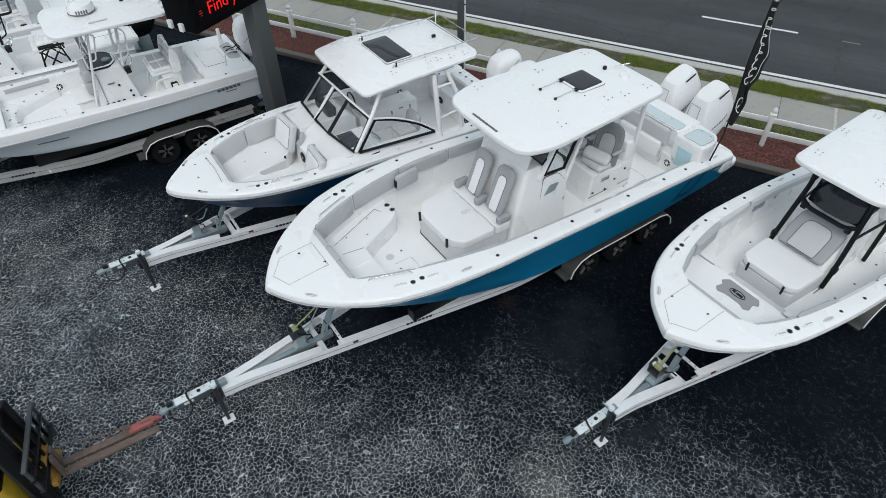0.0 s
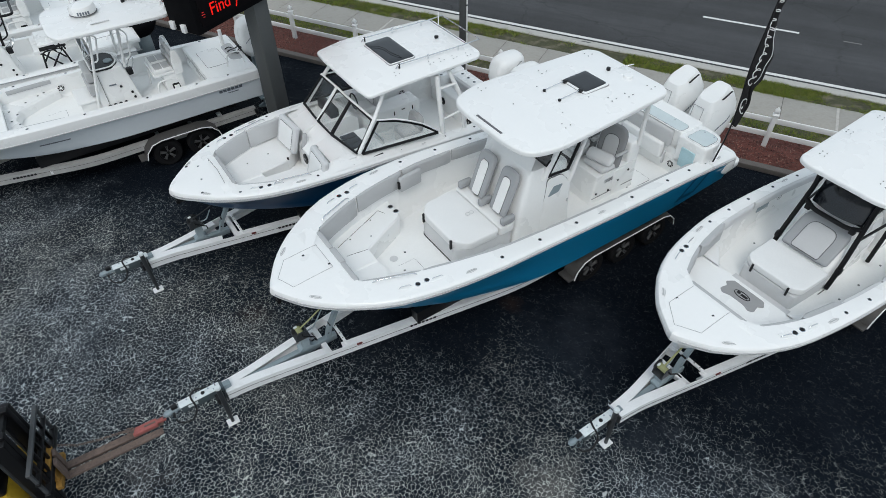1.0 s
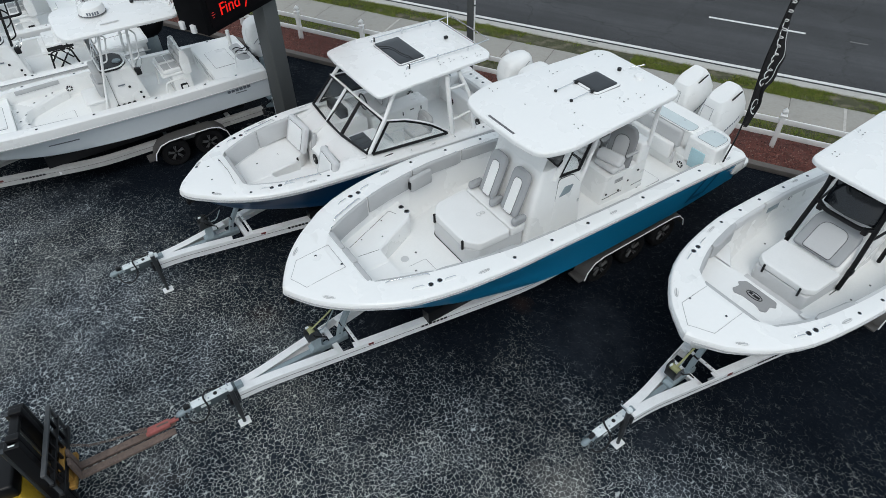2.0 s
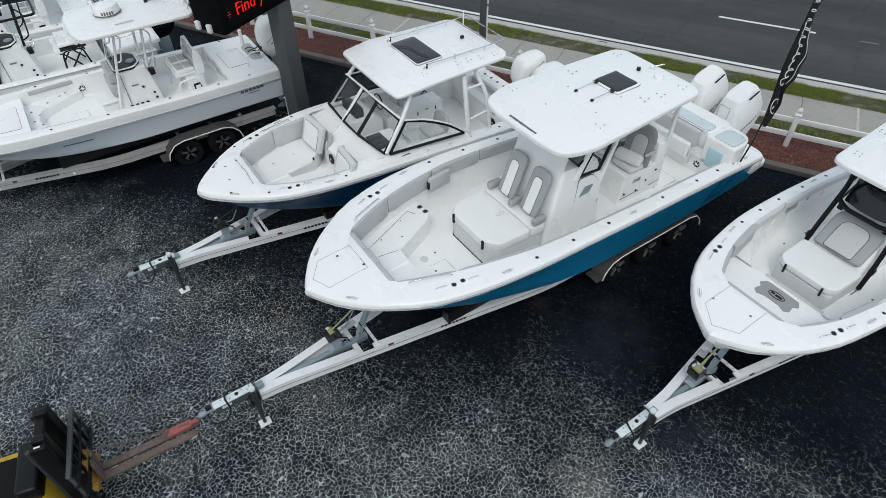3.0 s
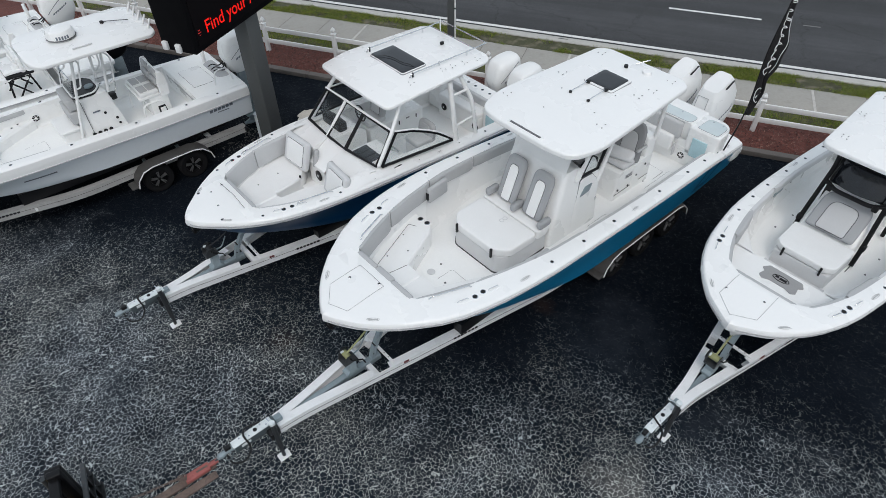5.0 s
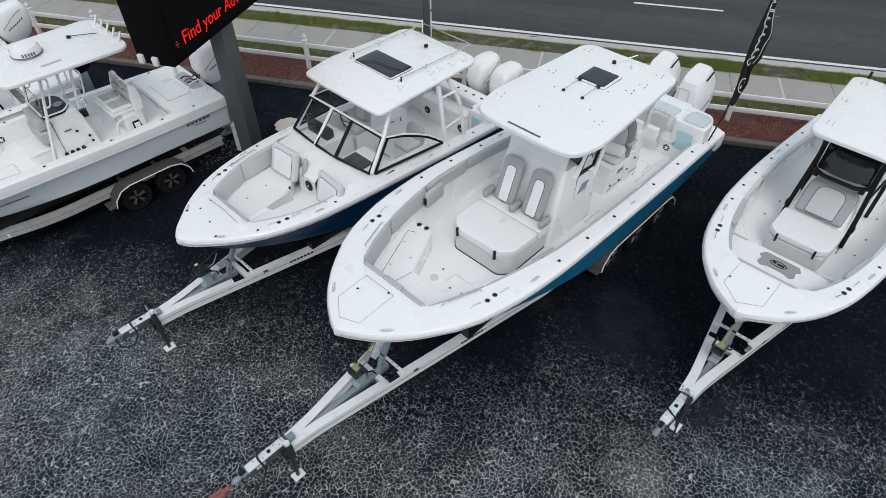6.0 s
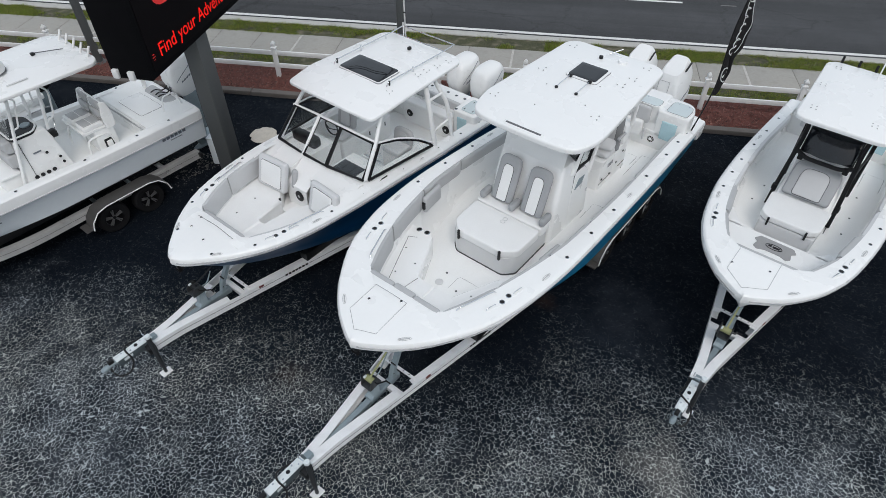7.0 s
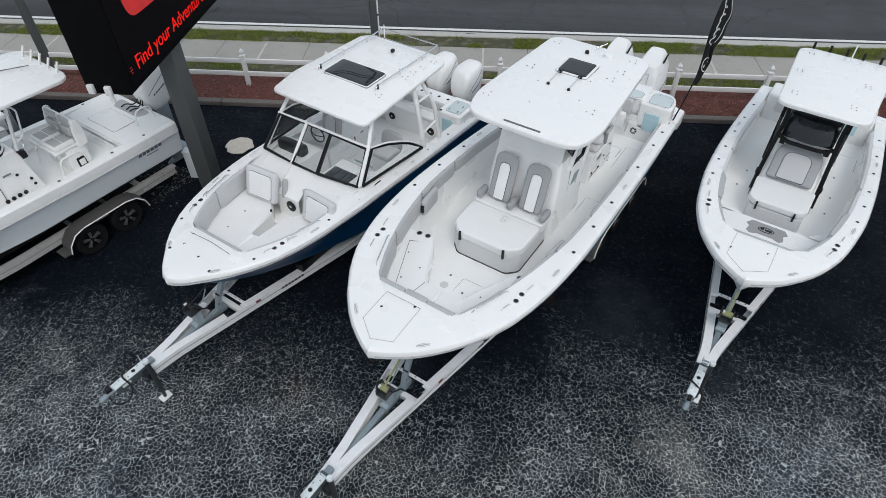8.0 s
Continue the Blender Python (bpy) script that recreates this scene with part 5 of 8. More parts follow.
        part("flip_bolster", bm, BASE, top, "grey flip-up bolster")
        for dy in (-0.32, 0.32):
            bm = bmnew()
            pad(bm, [(6.86, y + dy - 0.03), (7.18, y + dy - 0.03), (7.18, y + dy + 0.03), (6.86, y + dy + 0.03)], 2.40, 2.46, 0.025)
            part("armrest", bm, VINYL, top, "grey padded armrest")
    # dash behind the console
    block(console, "dash", (5.2, -0.55, 2.6), (5.74, 0.55, 2.80), DARK, 0.03, "dark instrument panel", pose(0, 0, 0))
    bm = bmnew()
    tube(bm, [(5.84, 0.28 + 0.19 * math.cos(a), 2.42 + 0.19 * math.sin(a)) for a in [i * math.tau / 20 for i in range(21)]], 0.016, 6)
    tube(bm, [(5.84, 0.09, 2.42), (5.76, 0.28, 2.42), (5.84, 0.47, 2.42)], 0.012, 6)
    part("steering_wheel", bm, STEEL, console)
    # stern
    for s in (-1, 1):
        bm = bmnew()
        out = rounded([(8.64, s * 1.42), (9.02, s * 1.42), (9.32, s * 1.28), (9.36, s * 0.72), (8.64, s * 0.72)], [0.06, 0.2, 0.25, 0.1, 0.06])
        slab(bm, out, 1.3, 2.26, 0.045)
        part("livewell", bm, WHITE, top, "white moulded livewell")
        bm = bmnew()
        slab(bm, rounded([(9.45, s * 1.50), (9.82, s * 1.50), (10.02, s * 1.32), (10.04, s * 0.80), (9.45, s * 0.80)], [0.05, 0.16, 0.16, 0.1, 0.05]), 1.34, 1.62, 0.05)
        part("stern_corner", bm, WHITE, top, "white moulded stern corner")
    bm = bmnew()
    slab(bm, rounded([(8.72, -0.75), (9.4, -0.75), (9.4, 0.75), (8.72, 0.75)], 0.06), 1.3, 2.28, 0.04)
    part("transom_locker", bm, WHITE, top, "white transom locker")
    for y0, y1, xa, xb, r in ((-1.34, -0.88, 8.70, 9.18, [0.06, 0.2, 0.12, 0.06]), (0.88, 1.34, 8.70, 9.18, [0.06, 0.12, 0.2, 0.06]), (-0.70, 0.72, 8.71, 9.02, 0.13)):
        z = 2.262 if abs(y0) > 0.71 and abs(y1) > 0.75 else 2.282
        out = rounded([(xa, y0), (xb, y0), (xb, y1), (xa, y1)], r)
        bm = bmnew()
        slab(bm, inset(out, -0.03), z - 0.01, z + 0.012, 0.006)
        lid = part("well_lid", bm, WHITE, top, "pale blue acrylic lid in a white rim")
        bm = bmnew()
        slab(bm, inset(out, -0.008), z, z + 0.0145, 0.001, steps=1)
        part("lid_joint", bm, SEAM, lid, "dark joint")
        bm = bmnew()
        slab(bm, out, z, z + 0.021, 0.004)
        part("pane", bm, BLUELID, lid)
        for k in (0.25, 0.75):
            bm = bmnew()
            disc(bm, (xb - 0.07, y0 + (y1 - y0) * k, z + 0.019), 0.018, 0.01, 10)
            part("latch", bm, STEEL, lid)
    for y in (-1.05, 1.05):
        block(top, "well_window", (8.615, y - 0.17, 1.62), (8.645, y + 0.17, 2.06), WELL, 0.012, "pale blue livewell window")
    speaker(top, Matrix.Translation((8.66, -0.72, 1.52)) @ pose(0, 0, 0, 0, -90, 0), 0.1)
    bm = bmnew()
    box(bm, (8.49, -0.5, 1.58), (8.615, 0.62, 1.95), 0.045, None, 3)
    part("stern_seat", bm, CUSHION, top, "white vinyl stern seat folded up")
    for y in (-0.56, 0.68):
        block(top, "seat_bracket", (8.52, y - 0.014, 1.5), (8.6, y + 0.014, 1.8), PALE, 0.008, "grey folding seat bracket")
    block(top, "stern_seat_back", (8.6, -0.58, 1.86), (8.73, 0.78, 2.262), PANEL, 0.05, "light grey vinyl stern backrest")
    bm = bmnew()
    slab(bm, rounded([(9.6, -1.44), (10.25, -1.38), (10.35, -0.85), (9.7, -0.8)], 0.14), 1.2, 1.36, 0.04)
    part("swim_platform", bm, WHITE, top, "white swim platform")
    bm = bmnew()
    slab(bm, rounded([(9.6, 0.8), (10.35, 0.85), (10.25, 1.38), (9.6, 1.44)], 0.14), 1.2, 1.36, 0.04)
    part("swim_platform", bm, WHITE, top, "white swim platform")
    bm = bmnew()
    box(bm, (9.4, -0.72, 0.8), (9.6, 0.72, 1.6), 0.04)
    part("engine_bracket", bm, WHITE, top)
    for y in (-0.45, 0.42):
        outboard(top, 9.76, y, 1.69, "faceted", size=1.09, tilt=20)
    # gunwale fittings
    bow_roller(top, f)
    for s in (-1, 1):
        holder_plate(top, f, 1.60, 2.34, s, 0.245)
    dots(top, rings_at(f, [(1.90, -1, 0.22), (2.06, -1, 0.25), (1.90, 1, 0.24), (2.06, 1, 0.27)]), 0.036)
    dots(top, rings_at(f, [(x, s, 0.14) for s in (-1, 1) for x in (3.35, 4.15, 5.0, 6.45, 7.5, 8.2, 8.75)]), 0.026, "fuel_cap", label="small dark deck fitting")
    cleats(top, f, [(0.5, -1, 0.14), (0.5, 1, 0.14), (2.75, -1, 0.12), (2.75, 1, 0.12), (5.6, -1, 0.12), (5.6, 1, 0.12), (9.2, -1, 0.12), (9.2, 1, 0.12)])
    for side in (-1, 1):
        pipe(top, "grab_rail", [(1.35, side * (f["ib"](1.35) + 0.05), sh(1.4) + 0.004), (1.4, side * (f["ib"](1.4) + 0.06), sh(1.4) + 0.05), (1.95, side * (f["ib"](1.95) + 0.05), sh(1.9) + 0.05), (2.0, side * (f["ib"](2.0) + 0.05), sh(2.0) + 0.004)], 0.012, STEEL, rr=0.04)
    hull_mark(top, f, 8.00, 8.11, 1.24, 1.80, -1, NAVY, "dark blue stripe", slant=0.28)
    hull_mark(top, f, 8.11, 8.52, 1.24, 1.35, -1, NAVY, "dark blue stripe")
    hull_mark(top, f, 8.52, 8.62, 1.24, 1.76, -1, NAVY, "dark blue stripe", slant=0.22)
    hull_mark(top, f, 9.15, 9.4, 1.54, 1.58, -1, ICE, "pale lettering drawn as a plain bar")
    for x, y in ((2.35, -0.1), (2.6, 0.3), (5.1, -1.05), (5.6, -1.1), (7.5, -0.6), (7.9, -0.9), (7.6, 0.3)):
        bm = bmnew()
        disc(bm, (x, y, f["fl"](x)), 0.022, 0.008, 10)
        part("deck_screw", bm, SEAM, top)
    for a, b in (((6.4, -1.28), (8.2, -0.78)), ((4.9, -1.2), (6.0, -0.78)), ((7.3, -0.7), (8.1, 0.5))):
        panel(top, "sole_hatch", [a, (b[0], a[1]), b, (a[0], b[1])], f["fl"]((a[0] + b[0]) / 2) - 0.002, DECK, "white floor hatch")


build_teal_boat()


# ---- the blue dual console ----
def build_blue_boat():
    top, f = boat("dual_console_boat", "white dual console boat with glossy navy blue hull", (-3.60, 1.27), 62.4, S1)
    sh, hb, wall = f["sh"], f["hb"], f["wall"]
    rub_rail(top, f, 0.14)
    seam_line(top, [(0.95, -0.5), (0.98, 0.0), (0.95, 0.5)], sh(0.9) + 0.016, 0.003, "hatch_joint", SEAM)
    dots(top, [(0.62, -0.1, sh(0.6) + 0.014), (0.7, 0.36, sh(0.7) + 0.008), (0.95, 0.42, sh(0.95) + 0.006)], 0.016, "hatch_latch", label="small steel hatch latch")
    block(top, "bow_bolster", (1.07, -0.56, 1.9), (1.16, 0.56, 2.12), VINYL, 0.03, "grey padded vinyl")
    zb = 1.66
    for side in (-1, 1):
        bolster(top, f, 1.15, 1.95, side, 0.44, material=PANEL)
        bolster(top, f, 1.97, 2.94, side, 0.44, material=PANEL)
        bm = bmnew()
        inner = lambda x: 0.0 if x < 1.83 else 0.09 + (x - 1.84) * 0.10 + max(0.0, x - 2.45) * (0.9 if side > 0 else 0.5)
        rings = []
        for x in (1.1, 1.3, 1.5, 1.7, 1.825, 1.84, 2.0, 2.2, 2.45, 2.6, 2.75, 2.85):
            yo = wall(x, zb) + 0.02
            yi = min(inner(x), yo - 0.06)
            rings.append([(x, side * yo, zb), (x, side * (yi + 0.03), zb), (x, side * yi, zb - 0.03), (x, side * min(yi + 0.02, wall(x, f["fl"](x)) - 0.02), f["fl"](x) - 0.01), (x, side * wall(x, f["fl"](x)), f["fl"](x) - 0.01)])
        loft(bm, rings)
        bench = part("bow_bench", bm, CUSHION, top, "white bow bench")
        dots(bench, [(1.7, side * 0.55, zb), (2.2, side * 0.62, zb)], 0.014, "bench_latch", label="small latch")
        y = 0.60 if side > 0 else -0.88
        backrest(top, pose(2.79, y, 1.97, 0, 17, 4 * side), 0.76, 0.64, 0.13, BASE, CUSHION, "bow_backrest", 0.12, True, (0.76, 0.72, 0.02))
        bm = bmnew()
        pad(bm, [(-0.05, -0.05), (0.05, -0.05), (0.05, 0.05), (-0.05, 0.05)], -0.2, 0.2, 0.04, pose(2.90, 0.17 if side > 0 else -0.37, 1.95, 0, 16, 0))
        part("armrest", bm, VINYL, top, "grey padded armrest")
        # consoles either side of the walkway
        bm = bmnew()
        ya, yb = (0.34, 1.24) if side > 0 else (-1.24, -0.24)
        lines = ((2.96, 1.32), (2.965, 1.7), (2.97, 2.09), (3.34, 2.18), (3.44, 2.17), (3.47, 2.08), (4.15, 2.06), (4.3, 1.95), (4.3, 1.7), (4.3, 1.32))
        hold = lambda y, x, z: max(-wall(x, z), min(wall(x, z), y)) if z < 1.9 else y
        loft(bm, [[(x, hold(ya, x, z), z), (x, hold(yb, x, z), z)] for x, z in lines], closed=False)
        for y in (ya, yb):
            bm.faces.new([bm.verts.new((x, hold(y, x, z), z)) for x, z in lines])
        con = part("console", bm, WHITE, top, "white moulded console", 20)
        if side > 0:
            block(con, "dash", (3.70, 0.44, 2.05), (3.92, 1.12, 2.27), DARK, 0.05, "black instrument panel")
            block(con, "screen", (3.915, 0.5, 2.1), (3.93, 1.0, 2.24), HATCH, 0.004, "dark display")
        else:
            for k in range(3):
                block(con, "pad_strip", (3.52, -0.86 + 0.19 * k, 2.075), (3.86, -0.685 + 0.19 * k, 2.10), SLATE, 0.006, "dark slate grey pad")
            block(con, "grab_handle", (4.2, -0.95, 2.06), (4.24, -0.5, 2.11), STEEL, 0.012)
        # moulded deck outside the windscreen
        bm = bmnew()
        loft(bm, [[(x, side * y, z) for y, z in ((1.10, sh(x) + 0.075), (1.22, sh(x) + 0.07), (1.30, sh(x) + 0.03), (hb(x) - 0.07, sh(x) + 0.006))] for x in (2.95, 3.2, 3.45, 3.8, 4.4, 5.0, 5.5)], closed=False)
        # its front end falls away to the gunwale
        loft(bm, [[(2.95, side * y, z) for y, z in ((1.10, sh(2.95) + 0.075), (1.22, sh(2.95) + 0.07), (1.30, sh(2.95) + 0.03), (hb(2.95) - 0.07, sh(2.95) + 0.006))], [(2.72, side * y, sh(2.72) - 0.002) for y in (1.13, 1.22, 1.29, hb(2.72) - 0.07)]], closed=False)
        part("side_deck", bm, WHITE, top)
        block(top, "side_lettering", (3.62, side * 1.325 - 0.012, sh(3.8) + 0.012), (4.0, side * 1.325 + 0.012, sh(3.8) + 0.024), DARK, 0.0, "dark lettering drawn as a plain bar")
        # seats
        bm = bmnew()
        xs = 4.45 if side > 0 else 4.75
        pad(bm, [(xs, side * 0.68 - 0.24), (xs + 0.5, side * 0.68 - 0.24), (xs + 0.5, side * 0.68 + 0.24), (xs, side * 0.68 + 0.24)], 1.85, 1.99, 0.05)
        part("helm_seat", bm, PALE, top, "pale grey helm seat")
        backrest(top, pose(xs + 0.52, side * 0.68, 2.20 if side > 0 else 2.08, 0, 10, 0), 0.5, 0.5 if side > 0 else 0.36, 0.12, VINYL, PALE if side > 0 else VINYL, "helm_backrest", 0.45, side > 0)
        seat_box = block(top, "seat_box", (xs + 0.03, side * 0.68 - (0.22 if side > 0 else 0.26), 1.2), (6.02 if side > 0 else 5.4, side * 0.68 + 0.26, 1.78 if side > 0 else 1.86), WHITE, 0.04, "white moulded seat box")
        if side > 0:
            for x in (5.3, 5.8):
                block(seat_box, "latch", (x - 0.012, 0.448, 1.58), (x + 0.012, 0.462, 1.68), DARK, 0.004, "black rubber latch")
            block(seat_box, "catch", (5.5, 0.450, 1.66), (5.6, 0.462, 1.685), SEAM, 0.003, "dark recessed catch")
        # glass
        cor = {1: ((3.42, 1.18, 2.21), (3.36, 0.38, 2.21), (3.90, 0.35, 2.80), (3.90, 1.08, 2.78)), -1: ((3.36, -0.31, 2.22), (3.48, -1.18, 2.21), (3.94, -1.10, 2.76), (3.90, -0.28, 2.80))}[side]
        glass_panel(top, "windscreen", list(cor), CLEAR, 0.032)
        s = side
        glass_panel(top, "side_window", [(3.58, s * 1.24, 2.18), (5.32, s * 1.38, 2.10), (5.15, s * 1.36, 2.25), (4.95, s * 1.33, 2.40), (4.7, s * 1.285, 2.53), (4.4, s * 1.22, 2.65), (4.05, s * 1.14, 2.72)], CLEAR, 0.03)
        # roof legs
        pipe(top, "roof_leg", [(3.52, s * 1.21, 2.2), (3.98, s * 1.12, 2.78), (4.42, s * 0.96, 3.36)], 0.04, WHITE, "white roof support")
        pipe(top, "roof_leg", [(5.52, s * 1.27, 1.95), (5.52, s * 1.14, 2.8), (5.54, s * 1.05, 3.22)], 0.055, WHITE, "white roof support")
        pipe(top, "roof_leg", [(6.1, s * 1.27, 1.85), (6.02, s * 1.2, 2.7), (5.85, s * 1.02, 3.22)], 0.045, WHITE, "white roof support")
        pipe(top, "rung", [(5.52, s * 1.22, 2.25), (6.06, s * 1.22, 2.3)], 0.028, WHITE, rr=0.01)
        pipe(top, "rung", [(5.53, s * 1.1, 2.92), (5.96, s * 1.14, 2.94)], 0.028, WHITE, rr=0.01)
    pipe(top, "windscreen_post", [(3.345, 0.37, 2.19), (3.89, 0.34, 2.83)], 0.034, WHITE, "white windscreen post", rr=0.01)
    pipe(top, "windscreen_rail", [(3.92, 1.13, 2.79), (3.91, 0.35, 2.835), (3.91, -0.28, 2.835), (3.97, -1.12, 2.79)], 0.026, WHITE, "white windscreen top rail", rr=0.1)
    for s in (-1, 1):
        pipe(top, "window_rail", [(4.02, s * 1.14, 2.76), (4.4, s * 1.22, 2.69), (4.7, s * 1.285, 2.57), (4.97, s * 1.335, 2.43), (5.36, s * 1.385, 2.12)], 0.018, WHITE, "white window top rail", rr=0.1)
    glass_panel(top, "windscreen", [(3.36, 0.36, 2.21), (3.35, -0.29, 2.22), (3.90, -0.26, 2.80), (3.90, 0.33, 2.80)], CLEAR, 0.032)
    bm = bmnew()
    tube(bm, [(4.38, 0.62 + 0.18 * math.cos(a), 2.2 + 0.18 * math.sin(a)) for a in [i * math.tau / 20 for i in range(21)]], 0.016, 6)
    tube(bm, [(4.38, 0.45, 2.2), (4.32, 0.62, 2.2), (4.38, 0.8, 2.2)], 0.012, 6)
    part("steering_wheel", bm, DARK, top)
    bm = bmnew()
    loft(bm, [[(x, -0.235, z), (x, 0.335, z)] for x, z in ((2.79, 1.28), (2.82, 1.84), (3.30, 2.17), (3.42, 2.18), (3.42, 2.10), (3.0, 1.86), (2.97, 1.28))], closed=False)
    part("walkway_door", bm, WHITE, top, "white folding walkway door")
    block(top, "walkway_step", (2.5, -0.3, 1.25), (3.3, 0.28, 1.38), WHITE, 0.02)
    block(top, "strap", (2.46, 0.19, 1.62), (2.50, 0.215, 1.70), DARK, 0.005, "black rubber latch")
    speaker(top, Matrix.Translation((2.80, -0.03, 1.67)) @ pose(0, 0, 0, 0, -86, 0), 0.115, True)
    speaker(top, Matrix.Translation((6.718, 0.51, 1.45)) @ pose(0, 0, 0, 0, -90, 0), 0.09, True)
    speaker(top, Matrix.Translation((6.718, -0.60, 1.42)) @ pose(0, 0, 0, 0, -90, 0), 0.1, True)
    speaker(top, Matrix.Translation((5.95, wall(5.95, 1.6) - 0.005, 1.6)) @ pose(0, 0, 0, 90, 0, 0), 0.1)
    speaker(top, Matrix.Translation((3.9, wall(3.9, 1.6) - 0.005, 1.6)) @ pose(0, 0, 0, 90, 0, 0), 0.09)
    # roof
    roof, rz = hardtop(top, [(3.80, -0.55), (3.88, -1.16), (4.5, -1.20), (6.56, -1.11), (6.72, -0.95), (6.74, 0.95), (6.6, 1.11), (4.5, 1.20), (3.88, 1.14), (3.80, 0.55)], 3.31, 0.07, 0.18, radius=0.14)
    hatch_on_roof(roof, 4.75, 5.34, 0.54, rz(5.05, 0) - 0.015, rim=0.014)
    for s in (-1, 1):
        pipe(roof, "roof_rail", [(4.78, s * 0.72, rz(4.78, 0.72) + 0.005), (4.84, s * 0.72, rz(4.84, 0.72) + 0.075), (6.45, s * 0.72, rz(6.45, 0.72) + 0.09), (6.86, s * 0.72, rz(6.7, 0.72) + 0.13)], 0.013, STEEL, "polished roof rail")
        for x in (4.86, 5.55, 6.3):
            pipe(roof, "rail_foot", [(x, s * 0.72, rz(x, 0.72) - 0.01), (x, s * 0.72, rz(x, 0.72) + 0.09)], 0.019, DARK if x < 5 else STEEL, "rail clamp", rr=0.01)
    for x, dz in ((6.52, 0.095), (6.86, 0.13)):
        pipe(roof, "cross_rail", [(x, -0.72, rz(min(x, 6.7), 0.72) + dz), (x, 0.72, rz(min(x, 6.7), 0.72) + dz)], 0.012, STEEL, rr=0.01)
    cable = [(4.72, 0.36), (4.8, 0.30), (4.92, 0.22), (4.98, 0.02), (4.98, -0.2), (5.06, -0.42), (5.1, -0.56)]
    pipe(roof, "roof_cable", [(x, y, rz(5.05, 0) + 0.038 if abs(y) < 0.5 else rz(x, y) + 0.006) for x, y in cable], 0.007, DARK, "thin black cable lying over the hatch", 6, 0.08)
    for x, y in ((4.66, -0.90), (5.47, -0.92), (5.72, -0.93), (6.02, -0.96), (6.36, -0.98)):
        for dx, dy in ((0, 0), (0.1, 0.02), (0.03, 0.1)):
            bm = bmnew()
            disc(bm, (x + dx, y + dy, rz(x + dx, y + dy) - 0.003), 0.011, 0.007, 8)
            part("roof_screw", bm, SEAM, roof)
    pipe(roof, "anchor_light", [(6.60, 0.47, rz(6.60, 0.47)), (6.60, 0.47, rz(6.60, 0.47) + 0.34)], 0.012, WHITE, rr=0.01)
    for x, y in ((6.2, -0.05),):
        block(roof, "roof_vent", (x - 0.04, y - 0.03, rz(x, y) - 0.01), (x + 0.04, y + 0.03, rz(x, y) + 0.05), DARK, 0.01)
    # stern
    for s in (-1, 1):
        bm = bmnew()
        slab(bm, rounded([(6.80, s * 0.72), (7.55, s * 0.72), (7.55, s * 1.34), (6.80, s * 1.34)], 0.1), 1.2, 1.98, 0.04)
        part("livewell", bm, WHITE, top, "white moulded livewell")
        bm = bmnew()
        out = rounded([(6.90, s * 0.87), (7.40, s * 0.87), (7.40, s * 1.25), (6.90, s * 1.25)], 0.09)
        slab(bm, inset(out, -0.03 * s), 1.97, 1.992, 0.006)
        lid = part("well_lid", bm, WHITE, top, "pale blue acrylic lid in a white rim")
        bm = bmnew()
        slab(bm, inset(out, -0.008 * s), 1.98, 1.9945, 0.001, steps=1)
        part("lid_joint", bm, SEAM, lid, "dark joint")
        bm = bmnew()
        slab(bm, out, 1.98, 2.001, 0.004)
        part("pane", bm, BLUELID, lid)
        for dx, dy in ((0.07, 0.08), (0.07, 0.3), (0.4, 0.1), (0.3, 0.3)):
            block(lid, "hinge", (6.90 + dx - 0.03, s * (0.87 + dy) - 0.008, 2.0), (6.90 + dx + 0.03, s * (0.87 + dy) + 0.008, 2.008), DARK, 0.0)
        if s < 0:
            block(top, "well_window", (6.775, s * 1.0 - 0.13, 1.5), (6.805, s * 1.0 + 0.13, 1.85), WELL, 0.01, "pale blue livewell window")
    bm = bmnew()
    pad(bm, [(6.70, -0.70), (7.08, -0.70), (7.08, 0.70), (6.70, 0.70)], 1.66, 1.77, 0.035)
    block(top, "seat_base", (6.72, -0.715, 1.18), (7.1, 0.715, 1.67), WHITE, 0.02, "white moulded seat base")
    part("stern_seat", bm, CUSHION, top, "white vinyl stern seat")
    block(top, "stern_seat_back", (7.06, -0.70, 1.74), (7.17, 0.70, 1.955), PANEL, 0.035, "light grey stern backrest")
    block(top, "transom_locker", (7.14, -0.72, 1.2), (7.55, 0.72, 1.96), WHITE, 0.035, "white transom locker")
    dots(top, [(7.34, 0.56 - 0.245 * k, 1.962) for k in range(6)] + [(6.86, -0.79, 1.982), (6.86, 0.79, 1.982)], 0.03, "rod_socket", label="dark rod socket in the transom")
    for y in (0.28, -0.46):
        outboard(top, 8.08, y, 1.38, "round", size=1.08)
    block(top, "engine_bracket", (7.6, -0.7, 0.95), (7.95, 0.7, 1.6), WHITE, 0.04)
    bow_roller(top, f)
    for s in (-1, 1):
        holder_plate(top, f, 1.28, 1.92, s, 0.2)
    dots(top, rings_at(f, [(1.48, -1, 0.18), (1.64, -1, 0.2), (1.48, 1, 0.18), (1.64, 1, 0.2)]), 0.034)
    dots(top, rings_at(f, [(x, s, 0.12) for s in (-1, 1) for x in (0.5, 1.1, 2.55, 3.3, 4.4, 5.5, 6.3, 7.0)]), 0.022, "deck_fitting", label="small dark deck fitting")
    cleats(top, f, [(0.55, -1, 0.1), (0.55, 1, 0.1), (2.2, -1, 0.1), (2.2, 1, 0.1), (4.9, -1, 0.1), (4.9, 1, 0.1), (7.3, -1, 0.1), (7.3, 1, 0.1)])
